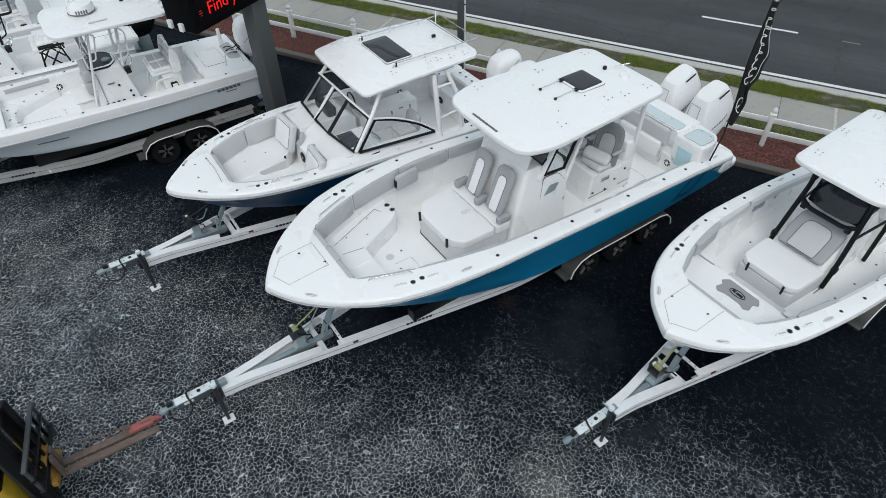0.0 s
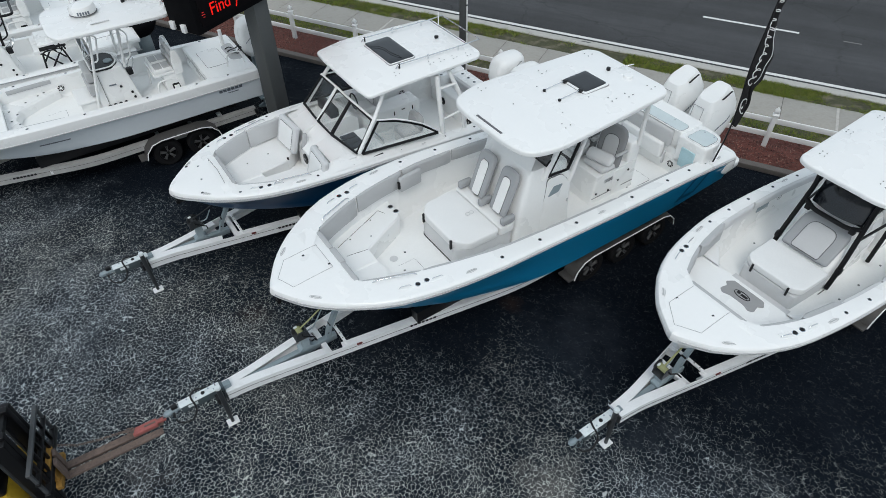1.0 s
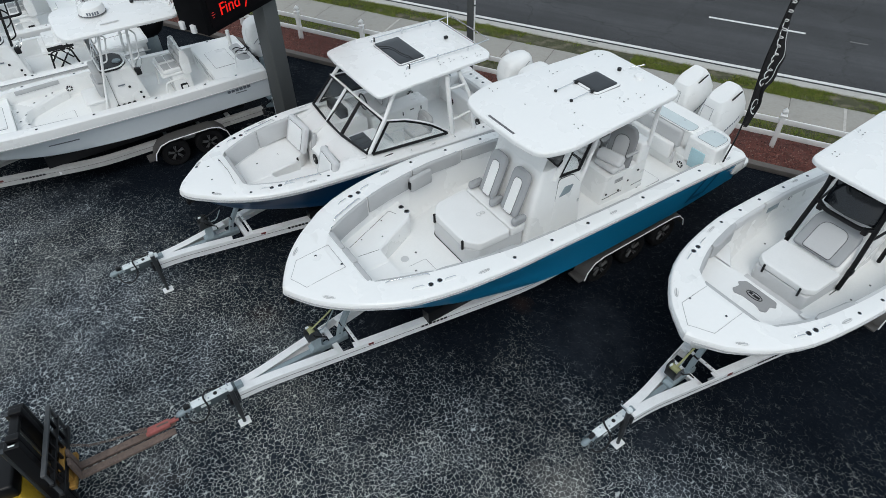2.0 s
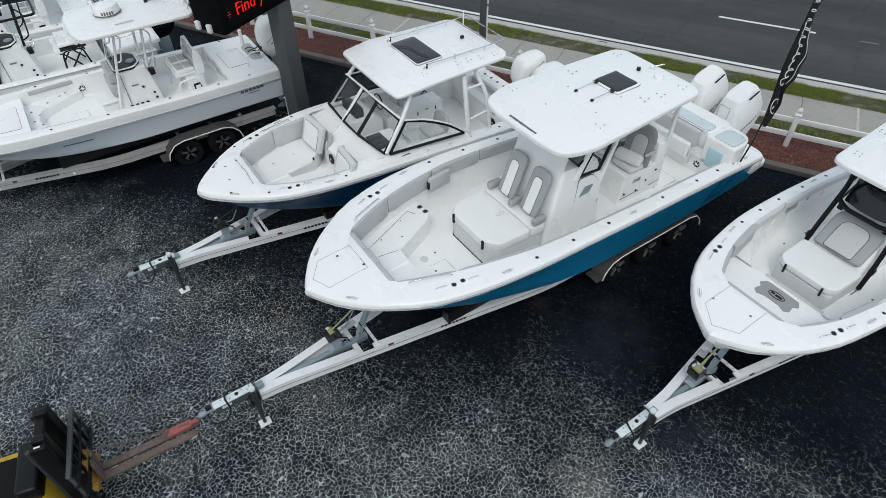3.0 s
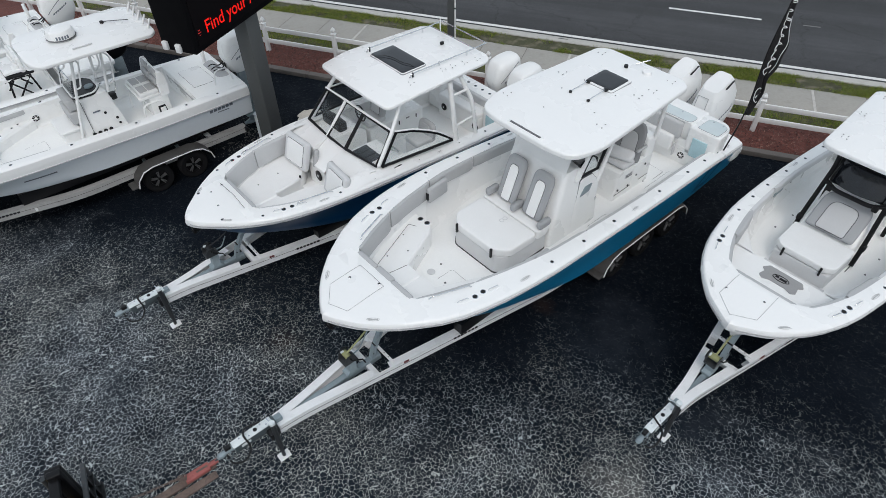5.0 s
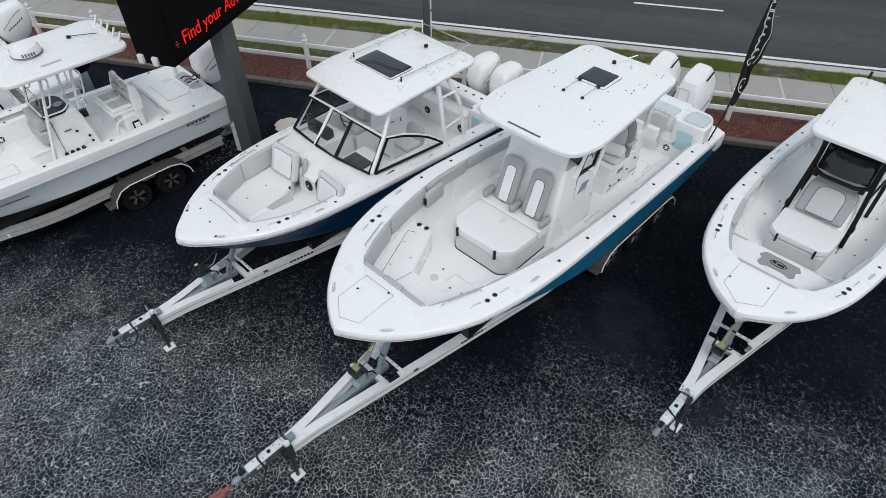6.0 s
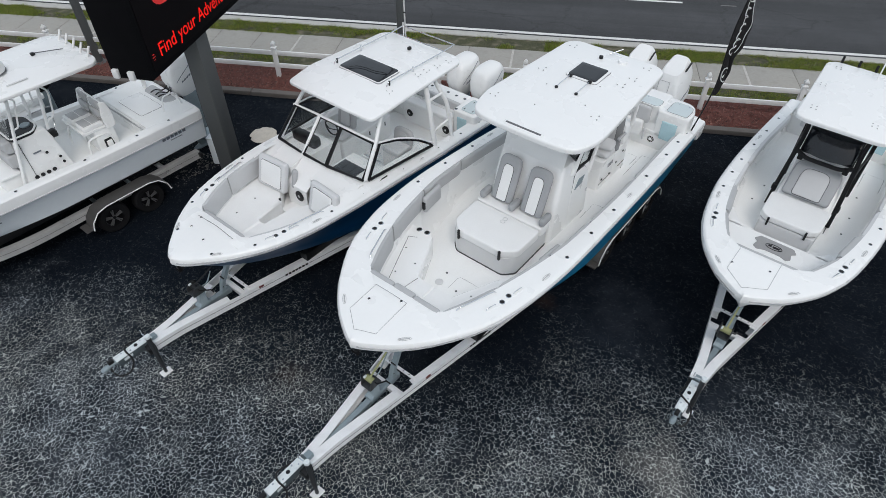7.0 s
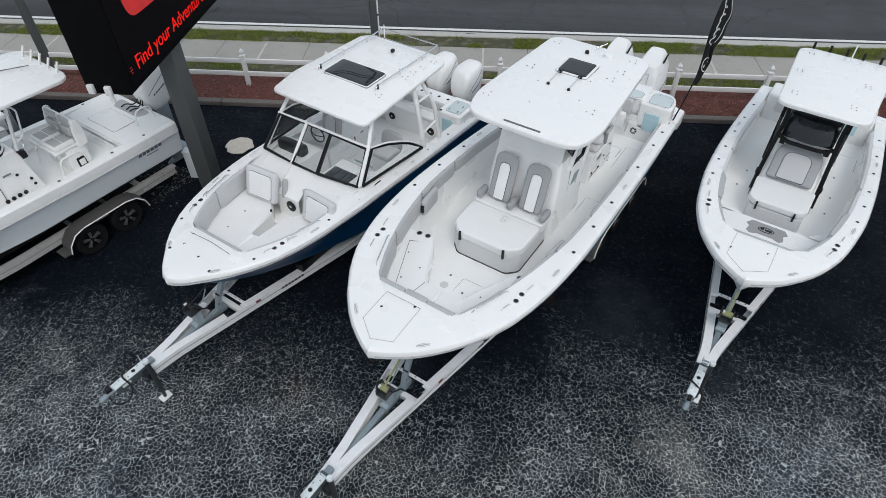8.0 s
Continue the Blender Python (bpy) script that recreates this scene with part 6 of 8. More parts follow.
    for s in (-1, 1):
        pipe(top, "grab_rail", [(1.75, s * (f["ib"](1.75) + 0.05), sh(1.75)), (1.8, s * (f["ib"](1.8) + 0.05), sh(1.8) + 0.05), (2.4, s * (f["ib"](2.4) + 0.05), sh(2.4) + 0.05), (2.45, s * (f["ib"](2.45) + 0.05), sh(2.45))], 0.011, STEEL, rr=0.04)


build_blue_boat()


# ---- the white open boat ----
def build_white_boat():
    top, f = boat("open_boat", "white centre console boat with black tubular roof frame", (5.78, 2.24), 62.5, S3)
    sh, hb, wall = f["sh"], f["hb"], f["wall"]
    rub_rail(top, f, 0.14)
    deck_seam(top, f, [(0.95, -0.26), (0.33, -0.26), (0.14, 0.08), (0.40, 0.42), (0.95, 0.41)])
    dots(top, [(0.70, -0.16, sh(0.7) + 0.018), (0.55, 0.40, sh(0.55) + 0.014)], 0.016, "hatch_latch", label="small steel hatch latch")
    zb = 1.8
    bm = bmnew()
    rings = []
    for x in [0.97 + 1.08 * i / 10 for i in range(11)]:
        w = wall(x, zb) + 0.02
        v = wall(x, 1.42)
        rings.append([(x, -w, zb), (x, 0, zb), (x, w, zb), (x, v, 1.42), (x, 0, 1.42), (x, -v, 1.42)])
    loft(bm, rings)
    plat = part("bow_platform", bm, WHITE, top, "white raised bow platform")
    bm = bmnew()
    slab(bm, rounded([(1.60, -0.26), (1.66, -0.33), (1.80, -0.30), (1.86, -0.37), (1.97, -0.30), (1.98, 0.28), (1.86, 0.36), (1.80, 0.29), (1.66, 0.32), (1.60, 0.24), (1.65, 0.12), (1.65, -0.14)], 0.025), zb - 0.005, zb + 0.012, 0.004)
    pad_ = part("foam_pad", bm, PAD, plat, "grey foam step pad")
    bm = bmnew()
    tube(bm, [(1.80 + 0.065 * math.cos(a), 0.14 * math.sin(a), zb + 0.013) for a in [i * math.tau / 20 for i in range(21)]], 0.008, 5)
    box(bm, (1.775, -0.10, zb + 0.01), (1.825, 0.02, zb + 0.017))
    box(bm, (1.785, 0.04, zb + 0.01), (1.835, 0.10, zb + 0.017))
    part("emblem", bm, DARK, pad_, "dark oval emblem")
    block(top, "bow_bolster", (0.97, -0.52, 1.98), (1.06, 0.52, 2.2), VINYL, 0.03, "grey padded vinyl")
    for s in (-1, 1):
        bolster(top, f, 1.05, 1.75, s, 0.30)
        bolster(top, f, 1.8, 2.6, s, 0.30, 0.11)
        bolster(top, f, 2.55, 3.6, s, 0.2, material=PALE)
        bolster(top, f, 3.65, 6.4, s, 0.16, material=PALE)
        bm = bmnew()
        rings = []
        for x in [2.03 + 0.42 * i / 6 for i in range(7)]:
            yo = wall(x, zb) + 0.02
            yi = 0.62 + (x - 2.03) * 0.75
            yi = min(yi, yo - 0.03)
            rings.append([(x, s * yo, zb), (x, s * (yi + 0.03), zb), (x, s * yi, zb - 0.03), (x, s * yi, 1.38), (x, s * max(yi + 0.01, wall(x, 1.4)), 1.38)])
        loft(bm, rings)
        part("side_bench", bm, WHITE, top, "white moulded side bench")
        block(top, "side_port", (3.9, s * wall(4.1, 1.75) - 0.02, 1.68), (4.25, s * wall(4.1, 1.75) + 0.01, 1.8), GALV, 0.01, "grey storage slot")
        speaker(top, Matrix.Translation((4.6, s * (wall(4.6, 1.75) - 0.005), 1.75)) @ pose(0, 0, 0, 90 * s, 0, 0), 0.08)
        # tubular frame
        pipe(top, "roof_leg", [(3.50, s * 0.58, 1.42), (3.66, s * 0.57, 1.85), (3.96, s * 0.50, 2.92), (3.88, s * 0.56, 3.42)], 0.042, BLACK, "black powder-coated tube", rr=0.2)
        pipe(top, "roof_leg", [(4.75, s * 0.62, 1.4), (4.85, s * 0.62, 2.6), (5.1, s * 0.6, 3.4)], 0.038, BLACK, "black powder-coated tube", rr=0.2)
        pipe(top, "roof_brace", [(3.80, s * 0.54, 2.36), (4.82, s * 0.62, 2.40)], 0.024, BLACK, "black powder-coated tube", rr=0.01)
        pipe(top, "roof_brace", [(3.95, s * 0.50, 2.88), (4.95, s * 0.61, 2.95)], 0.024, BLACK, "black powder-coated tube", rr=0.01)
        pipe(top, "roof_runner", [(3.6, s * 0.55, 3.38), (5.7, s * 0.6, 3.4)], 0.026, BLACK, "black powder-coated tube", rr=0.01)
        block(top, "leg_knob", (3.58, s * 0.58 - 0.05, 1.72), (3.68, s * 0.58 + 0.05, 1.84), BLACK, 0.02)
    pipe(top, "cross_tube", [(3.86, -0.52, 2.56), (3.80, -0.32, 2.48), (3.80, 0.32, 2.48), (3.86, 0.52, 2.56)], 0.04, BLACK, "black powder-coated tube", rr=0.15)
    for y in (-0.40, 0.40):
        block(top, "clamp", (3.76, y - 0.05, 2.42), (3.86, y + 0.05, 2.54), BLACK, 0.02, "black tube clamp")
    bm = bmnew()
    loft(bm, [[(3.84 + 0.10 * (y / 0.44) ** 2, y, 2.54), (3.92 + 0.10 * (y / 0.44) ** 2, y, 2.76), (4.06 + 0.08 * (y / 0.44) ** 2, y, 2.9), (4.3, y, 2.92), (4.3, y, 2.54)] for y in [-0.44 + 0.088 * k for k in range(11)]])
    part("electronics_box", bm, HATCH, top, "dark curved electronics box")
    # lounge and console
    bm = bmnew()
    slab(bm, rounded([(2.56, -0.5), (3.5, -0.54), (3.5, 0.54), (2.56, 0.5)], 0.06), 1.38, 1.70, 0.02)
    part("lounge_base", bm, PALE, top, "pale grey lounge base")
    bm = bmnew()
    slab(bm, rounded([(2.56, -0.40), (2.68, -0.53), (3.36, -0.55), (3.36, 0.55), (2.68, 0.53), (2.56, 0.40)], 0.06), 1.72, 1.85, 0.022)
    seat = part("lounge_seat", bm, CUSHION, top, "white vinyl lounge cushion")
    for y in (-0.34, 0.34):
        block(seat, "strap", (2.54, y - 0.018, 1.64), (2.575, y + 0.018, 1.82), DARK, 0.005, "black rubber latch")
    bm = bmnew()
    loft(bm, [[(x, y, z) for x, y in rounded([(xa, -w), (xb, -w), (xb, w), (xa, w)], 0.1)] for xa, xb, w, z in ((3.36, 4.9, 0.5, 1.35), (3.42, 4.9, 0.5, 1.76), (3.98, 4.85, 0.48, 2.24), (4.1, 4.7, 0.46, 2.46))])
    con = part("console", bm, WHITE, top, "white moulded console")
    backrest(top, pose(3.76, 0, 2.06, 0, 50, 0), 0.86, 0.78, 0.1, GREY, PANEL, "lounge_backrest", 0.34, True, (0.72, 0.58, 0.10))
    glass_panel(top, "windscreen", [(4.05, 0.46, 2.46), (4.05, -0.46, 2.46), (4.25, -0.46, 3.05), (4.25, 0.46, 3.05)], SMOKE, 0.02)
    block(con, "dash", (4.22, -0.4, 2.40), (4.76, 0.4, 2.62), DARK, 0.04, "dark instrument panel")
    for y in (-0.3, 0.3):
        bm = bmnew()
        pad(bm, [(5.05, y - 0.26), (5.5, y - 0.26), (5.5, y + 0.26), (5.05, y + 0.26)], 2.0, 2.15, 0.05)
        part("helm_seat", bm, PALE, top, "pale grey helm seat")
        backrest(top, pose(5.55, y, 2.4, 0, 8, 0), 0.5, 0.5, 0.1, VINYL, PALE, "helm_backrest", 0.4)
    block(top, "seat_box", (5.1, -0.55, 1.3), (5.7, 0.55, 2.0), WHITE, 0.04, "white moulded seat box")
    roof, rz = hardtop(top, [(3.32, -0.5), (3.42, -0.80), (5.8, -0.92), (5.9, -0.75), (5.9, 0.72), (5.8, 0.86), (3.42, 0.76), (3.32, 0.48)], 3.44, 0.09, 0.13, radius=0.22)
    for k in range(5):
        y = -0.62 + 0.31 * k
        pipe(roof, "rod_rest", [(5.86, y, 3.42), (5.96, y, 3.58)], 0.026, BLACK, "black tubular rod rest", rr=0.01)
    pipe(roof, "anchor_light", [(5.45, -0.1, rz(5.45, 0)), (5.5, -0.1, rz(5.45, 0) + 0.35)], 0.014, WHITE, rr=0.01)
    for x, y in ((3.7, -0.5), (3.7, 0.5), (4.6, 0.6), (4.6, -0.6), (5.5, 0.55)):
        for dx, dy in ((0, 0), (0.09, 0.01), (0.02, 0.09), (0.11, 0.1)):
            bm = bmnew()
            disc(bm, (x + dx, y + dy, rz(x + dx, y + dy) - 0.003), 0.011, 0.007, 8)
            part("roof_screw", bm, SEAM, roof)
    # stern
    block(top, "transom_locker", (6.55, -1.12, 1.2), (7.2, 1.12, 1.95), WHITE, 0.06, "white transom locker")
    block(top, "well_window", (6.53, -0.85, 1.5), (6.556, -0.35, 1.85), WELL, 0.01, "pale blue livewell window")
    block(top, "stern_seat_back", (6.42, -0.3, 1.6), (6.545, 0.9, 1.95), PALE, 0.04, "pale grey stern backrest")
    for s in (-1, 1):
        outboard(top, 7.35, s * 0.34, 1.62, "round", size=1.1)
    block(top, "engine_bracket", (7.2, -0.65, 0.95), (7.5, 0.65, 1.6), WHITE, 0.04)
    for s in (-1, 1):
        holder_plate(top, f, 1.16, 1.86, s, 0.165)
    dots(top, rings_at(f, [(1.42, -1, 0.16), (1.56, -1, 0.17), (1.42, 1, 0.16), (1.56, 1, 0.17)]), 0.036)
    dots(top, rings_at(f, [(x, s, 0.12) for s in (-1, 1) for x in (2.4, 3.0, 3.62, 4.4, 5.2, 6.0)]), 0.024, "deck_fitting", label="small dark deck fitting")
    cleats(top, f, [(0.5, -1, 0.12), (0.5, 1, 0.12), (2.1, -1, 0.1), (2.1, 1, 0.1), (4.8, -1, 0.1), (4.8, 1, 0.1)])
    for x, y in ((2.3, 0.3), (2.3, -0.3), (4.1, 0.8), (4.1, -0.85), (4.9, -0.8), (3.5, 0.85), (3.5, -0.85)):
        bm = bmnew()
        disc(bm, (x, y, f["fl"](x)), 0.02, 0.008, 10)
        part("deck_screw", bm, SEAM, top)
    for s in (-1, 1):
        block(top, "sole_seam", (2.1, s * 0.575 - 0.009, f["fl"](3) - 0.02), (3.5, s * 0.575 + 0.009, f["fl"](3.5) + 0.004), SEAM, 0.0)
    bm = bmnew()
    slab(bm, [(2.06, -0.55), (2.56, -0.55), (2.56, 0.55), (2.06, 0.55)], f["fl"](2.3) - 0.01, f["fl"](2.3) + 0.006, 0.003, steps=1)
    part("sole_mat", bm, PALE, top, "pale grey floor panel")
    panel(top, "sole_hatch", [(4.9, -1.1), (5.9, -1.1), (5.9, -0.72), (4.9, -0.72)], f["fl"](5.4), DECK, "white floor hatch")


build_white_boat()


# ---- bay boats at the side ----
def build_bay_boat(name, label, bow, yaw, seat_black=False, black_engine=False, roof_kind="white"):
    top, f = boat(name, label, bow, yaw, S0)
    sh, hb, wall = f["sh"], f["hb"], f["wall"]
    rub_rail(top, f, 0.25 / 0.62)
    # raised casting decks
    for nm, xa, xb, z in (("bow_deck", 0.9, 2.0, 1.84), ("stern_deck_raised", 6.52, 7.7, 1.80)):
        bm = bmnew()
        rings = []
        for x in [xa + (xb - xa) * i / 8 for i in range(9)]:
            w = (wall(x, z) if xa < 3 else hb(x) - 0.16) + 0.02
            v = min(w, wall(x, 1.42))
            rings.append([(x, -w, z), (x, 0, z + 0.01), (x, w, z), (x, v, 1.42), (x, 0, 1.42), (x, -v, 1.42)])
        loft(bm, rings)
        d = part(nm, bm, DECK, top, "white raised casting deck")
        if xa < 3:
            panel(d, "deck_hatch", [(1.15, -0.45), (1.85, -0.55), (1.85, 0.55), (1.15, 0.45)], z + 0.01)
        else:
            panel(d, "deck_hatch", [(6.7, -0.5), (7.25, -0.5), (7.25, 0.5), (6.7, 0.5)], z + 0.01)
            block(d, "deck_edge", (6.49, -0.8, 1.66), (6.53, 0.8, 1.74), VINYL, 0.008, "grey toe pad")
    # the bow seats run round a sunken floor
    bm = bmnew()
    rings = []
    for x in [1.98 + 1.3 * i / 12 for i in range(13)]:
        yo = wall(x, 1.64) + 0.02
        t = (x - 1.98) / 1.3
        yi = 0.0 if x < 2.28 else min(yo - 0.04, 0.36 + 0.62 * ((x - 2.28) / 1.0) ** 0.8)
        rings.append([yo, yi, x])
    for s in (-1, 1):
        loft(bm, [[(x, s * yo, 1.64), (x, s * (yi + 0.04 * (yi > 0)), 1.64), (x, s * yi, 1.60), (x, s * yi, 1.36), (x, s * max(yi + 0.01, wall(x, 1.4)), 1.36)] for yo, yi, x in rings])
    bench = part("bow_bench", bm, WHITE, top, "white moulded bow seat")
    dots(bench, [(2.1, -0.5, 1.642), (2.1, 0.0, 1.642), (2.1, 0.5, 1.642), (2.25, 0.25, 1.642), (2.25, -0.25, 1.642), (2.5, 0.74, 1.642), (2.5, -0.74, 1.642), (2.8, 0.92, 1.642), (2.95, 1.0, 1.642), (2.8, -0.92, 1.642)], 0.022, "bench_fitting", label="small dark fitting")
    block(bench, "toe_pad", (1.975, -0.5, 1.70), (2.005, 0.4, 1.78), VINYL, 0.008, "grey toe pad")
    for s in (-1, 1):
        bolster(top, f, 2.2, 3.2, s, 0.1, 0.05)
    panel(top, "sole_hatch", [(2.75, -0.45), (3.25, -0.5), (3.25, 0.3), (2.75, 0.25)], f["fl"](3.0), DECK, "white floor hatch")
    # console
    bm = bmnew()
    cy = 0.06
    loft(bm, [[(x, y + cy, z) for x, y in rounded([(xa, -w), (xb, -w), (xb, w), (xa, w)], 0.05)] for xa, xb, w, z in ((3.98, 5.0, 0.5, 1.35), (4.1, 4.86, 0.46, 2.2), (4.14, 4.8, 0.46, 2.40), (4.3, 4.7, 0.42, 2.44))])
    con = part("console", bm, WHITE, top, "white moulded console", 24)
    bm = bmnew()
    slab(bm, rounded([(4.1, -0.40), (4.56, -0.42), (4.74, -0.2), (4.74, 0.3), (4.56, 0.52), (4.1, 0.5)], 0.1), 2.42, 2.47, 0.015)
    part("dash", bm, DARK, con, "black dash top")
    bm = bmnew()
    rim = rounded([(4.12, -0.38), (4.56, -0.40), (4.72, -0.19), (4.72, 0.29), (4.56, 0.50), (4.12, 0.48)], 0.1)
    tube(bm, [(x, y, 2.475) for x, y in rim] + [(rim[0][0], rim[0][1], 2.475)], 0.02, 6)
    part("dash_rim", bm, WHITE, con, "white moulded rim")
    bm = bmnew()
    disc(bm, (4.56, -0.06, 2.465), 0.1, 0.04, 18)
    part("compass", bm, GALV, con, "grey round compass")
    seam_line(con, [(4.1, -0.46), (4.16, -0.43)], 1.4)
    block(con, "door_joint", (4.2, cy - 0.503, 1.4), (4.208, cy - 0.46, 2.36), DARK_SEAM, 0.0)
    glass_panel(top, "windscreen", [(4.12, 0.46, 2.44), (4.12, -0.36, 2.44), (4.22, -0.34, 2.86), (4.22, 0.44, 2.86)], CLEAR, 0.012, frame_material=STEEL, label="clear windscreen")
    block(top, "console_seat", (3.60, -0.34, 1.38), (4.02, 0.42, 1.72), WHITE, 0.04, "white moulded console seat")
    block(top, "seat_cushion", (3.55, -0.38, 1.72), (4.0, 0.45, 1.78), CUSHION, 0.025, "white vinyl cushion")
    for za, zb in ((1.84, 2.14), (2.17, 2.44)):
        block(top, "console_backrest", (3.90 + 0.05 * (za > 2), -0.34, za), (4.12, 0.44, zb), VINYL, 0.04, "grey vinyl back pad")
    for k in range(4):
        bm = bmnew()
        disc(bm, (0, 0, 0), 0.044, 0.02, 12, pose(4.20 + 0.125 * k, -0.444, 1.54, 90, 0, 0))
        part("rod_hole", bm, DARK, con, "dark rod holder")
    block(con, "label_plate", (4.36, -0.432, 2.02), (4.52, -0.42, 2.05), LETTER, 0.0, "small dark label drawn as a plain bar")
    for x, z in ((4.80, 1.74), (4.82, 1.60), (4.6, 1.95)):
        bm = bmnew()
        disc(bm, (0, 0, 0), 0.03, 0.02, 12, pose(x, -0.430, z, 90, 0, 0))
        part("gauge", bm, DARK, con)
    bm = bmnew()
    tube(bm, [(5.02 + 0.10 * math.sin(a), 0.05 + 0.19 * math.cos(a), 2.2 + 0.15 * math.sin(a)) for a in [i * math.tau / 20 for i in range(21)]], 0.014, 6)
    tube(bm, [(5.02, -0.13, 2.2), (4.88, 0.05, 2.16), (5.02, 0.23, 2.2)], 0.012, 6)
    part("steering_wheel", bm, STEEL, con)
    block(con, "throttle", (4.86, -0.32, 2.1), (5.0, -0.16, 2.26), DARK, 0.03, "black throttle lever")
    # helm bench
    first = len(top.children)
    for s in (-1, 1):
        pipe(top, "post_leg", [(5.36, s * 0.46, 1.36), (5.42, s * 0.46, 1.8), (5.9, s * 0.46, 1.8), (5.98, s * 0.46, 1.36)], 0.024, BLACK if seat_black else WHITE, "tubular seat frame")
        bm = bmnew()
        slab(bm, rounded([(5.88, 1.9), (6.10, 1.9), (6.12, 2.24), (6.06, 2.50), (5.95, 2.50), (5.88, 2.24)], 0.05), 0, 0.05, 0.015)
        bmesh.ops.transform(bm, matrix=Matrix(((1, 0, 0, 0), (0, 0, 1, s * 0.5 - 0.025), (0, 1, 0, 0), (0, 0, 0, 1))), verts=list(bm.verts))
        part("seat_side", bm, WHITE, top, "white moulded seat side")
        for j in (0, 1):
            y0 = s * 0.24
            block(top, "back_pad", (5.86 + 0.05 * j, y0 - 0.19, 2.13 + 0.20 * j), (5.95 + 0.03 * j, y0 + 0.19, 2.31 + 0.20 * j), VINYL if not seat_black else CUSHION, 0.035, "grey vinyl back pad")
        seat = block(top, "helm_seat", (5.42, s * 0.24 - 0.235, 1.98), (5.88, s * 0.24 + 0.235, 2.09), CUSHION, 0.035, "white vinyl seat cushion with grey panels")
        for xa in (5.47, 5.67):
            block(seat, "inset_panel", (xa, s * 0.24 - 0.17, 2.08), (xa + 0.18, s * 0.24 + 0.17, 2.102), VINYL if not seat_black else CUSHION, 0.01, "grey vinyl panel")
    block(top, "back_shell", (5.94, -0.48, 1.9), (6.04, 0.48, 2.48), WHITE, 0.04, "white seat back shell")
    block(top, "seat_tray", (5.38, -0.48, 1.92), (6.0, 0.48, 1.99), WHITE, 0.02, "white seat tray")
    if not seat_black:
        block(top, "seat_box", (5.6, -0.46, 1.36), (6.06, 0.46, 1.92), WHITE, 0.04, "white moulded seat box")
        block(top, "seat_locker", (5.74, -0.475, 1.44), (5.94, -0.455, 1.66), DARK, 0.02, "dark locker opening")
        block(top, "seat_locker", (5.77, -0.478, 1.46), (5.91, -0.457, 1.62), WHITE, 0.015, "white locker door")
    if seat_black:
        # a taller leaning post, further aft, with a white table behind it
        for ob in top.children[first:]:
            ob.location += Vector((0.18, 0, 0.22))
        for s in (-1, 1):
            pipe(top, "cross_leg", [(5.55, s * 0.44, 1.37), (6.1, s * 0.44, 2.02)], 0.022, BLACK, "black crossed leg", rr=0.01)
            pipe(top, "cross_leg", [(6.1, s * 0.44, 1.37), (5.55, s * 0.44, 2.02)], 0.022, BLACK, "black crossed leg", rr=0.01)
        block(top, "seat_apron", (5.56, -0.49, 2.04), (6.2, 0.49, 2.12), DARK, 0.02, "black seat apron")
    speaker(top, Matrix.Translation((3.35, wall(3.35, 1.62) - 0.005, 1.62)) @ pose(0, 0, 0, 90, 0, 0), 0.1)
    # roof
    pipes = WHITE if roof_kind == "white" else BLACK
    for s in (-1, 1):
        pipe(top, "roof_leg", [(3.90, cy + s * 0.48, 1.38), (4.40, cy + s * 0.66, 3.46)], 0.032, pipes, "tubular roof leg", rr=0.01)
        pipe(top, "roof_leg", [(4.86, cy + s * 0.40, 2.36), (5.0, cy + s * 0.64, 3.46)], 0.032, pipes, "tubular roof leg", rr=0.01)
        pipe(top, "grab_rail", [(4.92, cy + s * 0.43, 2.52), (5.06, cy + s * 0.47, 2.60), (5.14, cy + s * 0.58, 3.2), (5.0, cy + s * 0.62, 3.36)], 0.018, pipes, "tubular grab rail")
        pipe(top, "grab_rail", [(4.22, cy + s * 0.59, 2.72), (4.34, cy + s * 0.58, 2.72), (4.5, cy + s * 0.64, 3.3), (4.38, cy + s * 0.65, 3.38)], 0.018, pipes, "tubular grab rail")
        pipe(top, "roof_brace", [(4.36, cy + s * 0.64, 3.28), (4.36, cy + s * 0.05, 3.22)], 0.02, pipes, "tubular brace", rr=0.01)
    if roof_kind == "white":
        roof, rz = hardtop(top, [(3.58, -0.5), (3.73, -0.88), (6.05, -0.92), (6.2, -0.74), (6.2, 0.9), (6.05, 1.1), (3.73, 1.05), (3.58, 0.65)], 3.52, 0.08, 0.09, radius=0.22)
        bm = bmnew()
        loft(bm, [[(4.5 + r * math.cos(a), 0.1 + r * math.sin(a), z) for a in [i * math.tau / 22 for i in range(22)]] for r, z in ((0.24, rz(4.0, 0)), (0.29, rz(4, 0) + 0.06), (0.29, rz(4, 0) + 0.16), (0.25, rz(4, 0) + 0.22), (0.12, rz(4, 0) + 0.245))])
        dome = part("radar_dome", bm, WHITE, roof, "round white radar dome")
        bm = bmnew()
        tube(bm, [(4.5 + 0.292 * math.cos(a), 0.1 + 0.292 * math.sin(a), rz(4, 0) + 0.05) for a in [i * math.tau / 22 for i in range(23)]], 0.012, 6)
        part("dome_seam", bm, SEAM, dome)
        bm = bmnew()
        for k in range(5):
            a = math.radians(-118 + 11 * k)
            box(bm, (-0.008, -0.004, -0.035), (0.008, 0.004, 0.035), 0, pose(4.5 + 0.291 * math.cos(a), 0.1 + 0.291 * math.sin(a), rz(4, 0) + 0.11, 0, 0, math.degrees(a) + 90) @ Matrix.Diagonal((2.2, 1, 1, 1)))
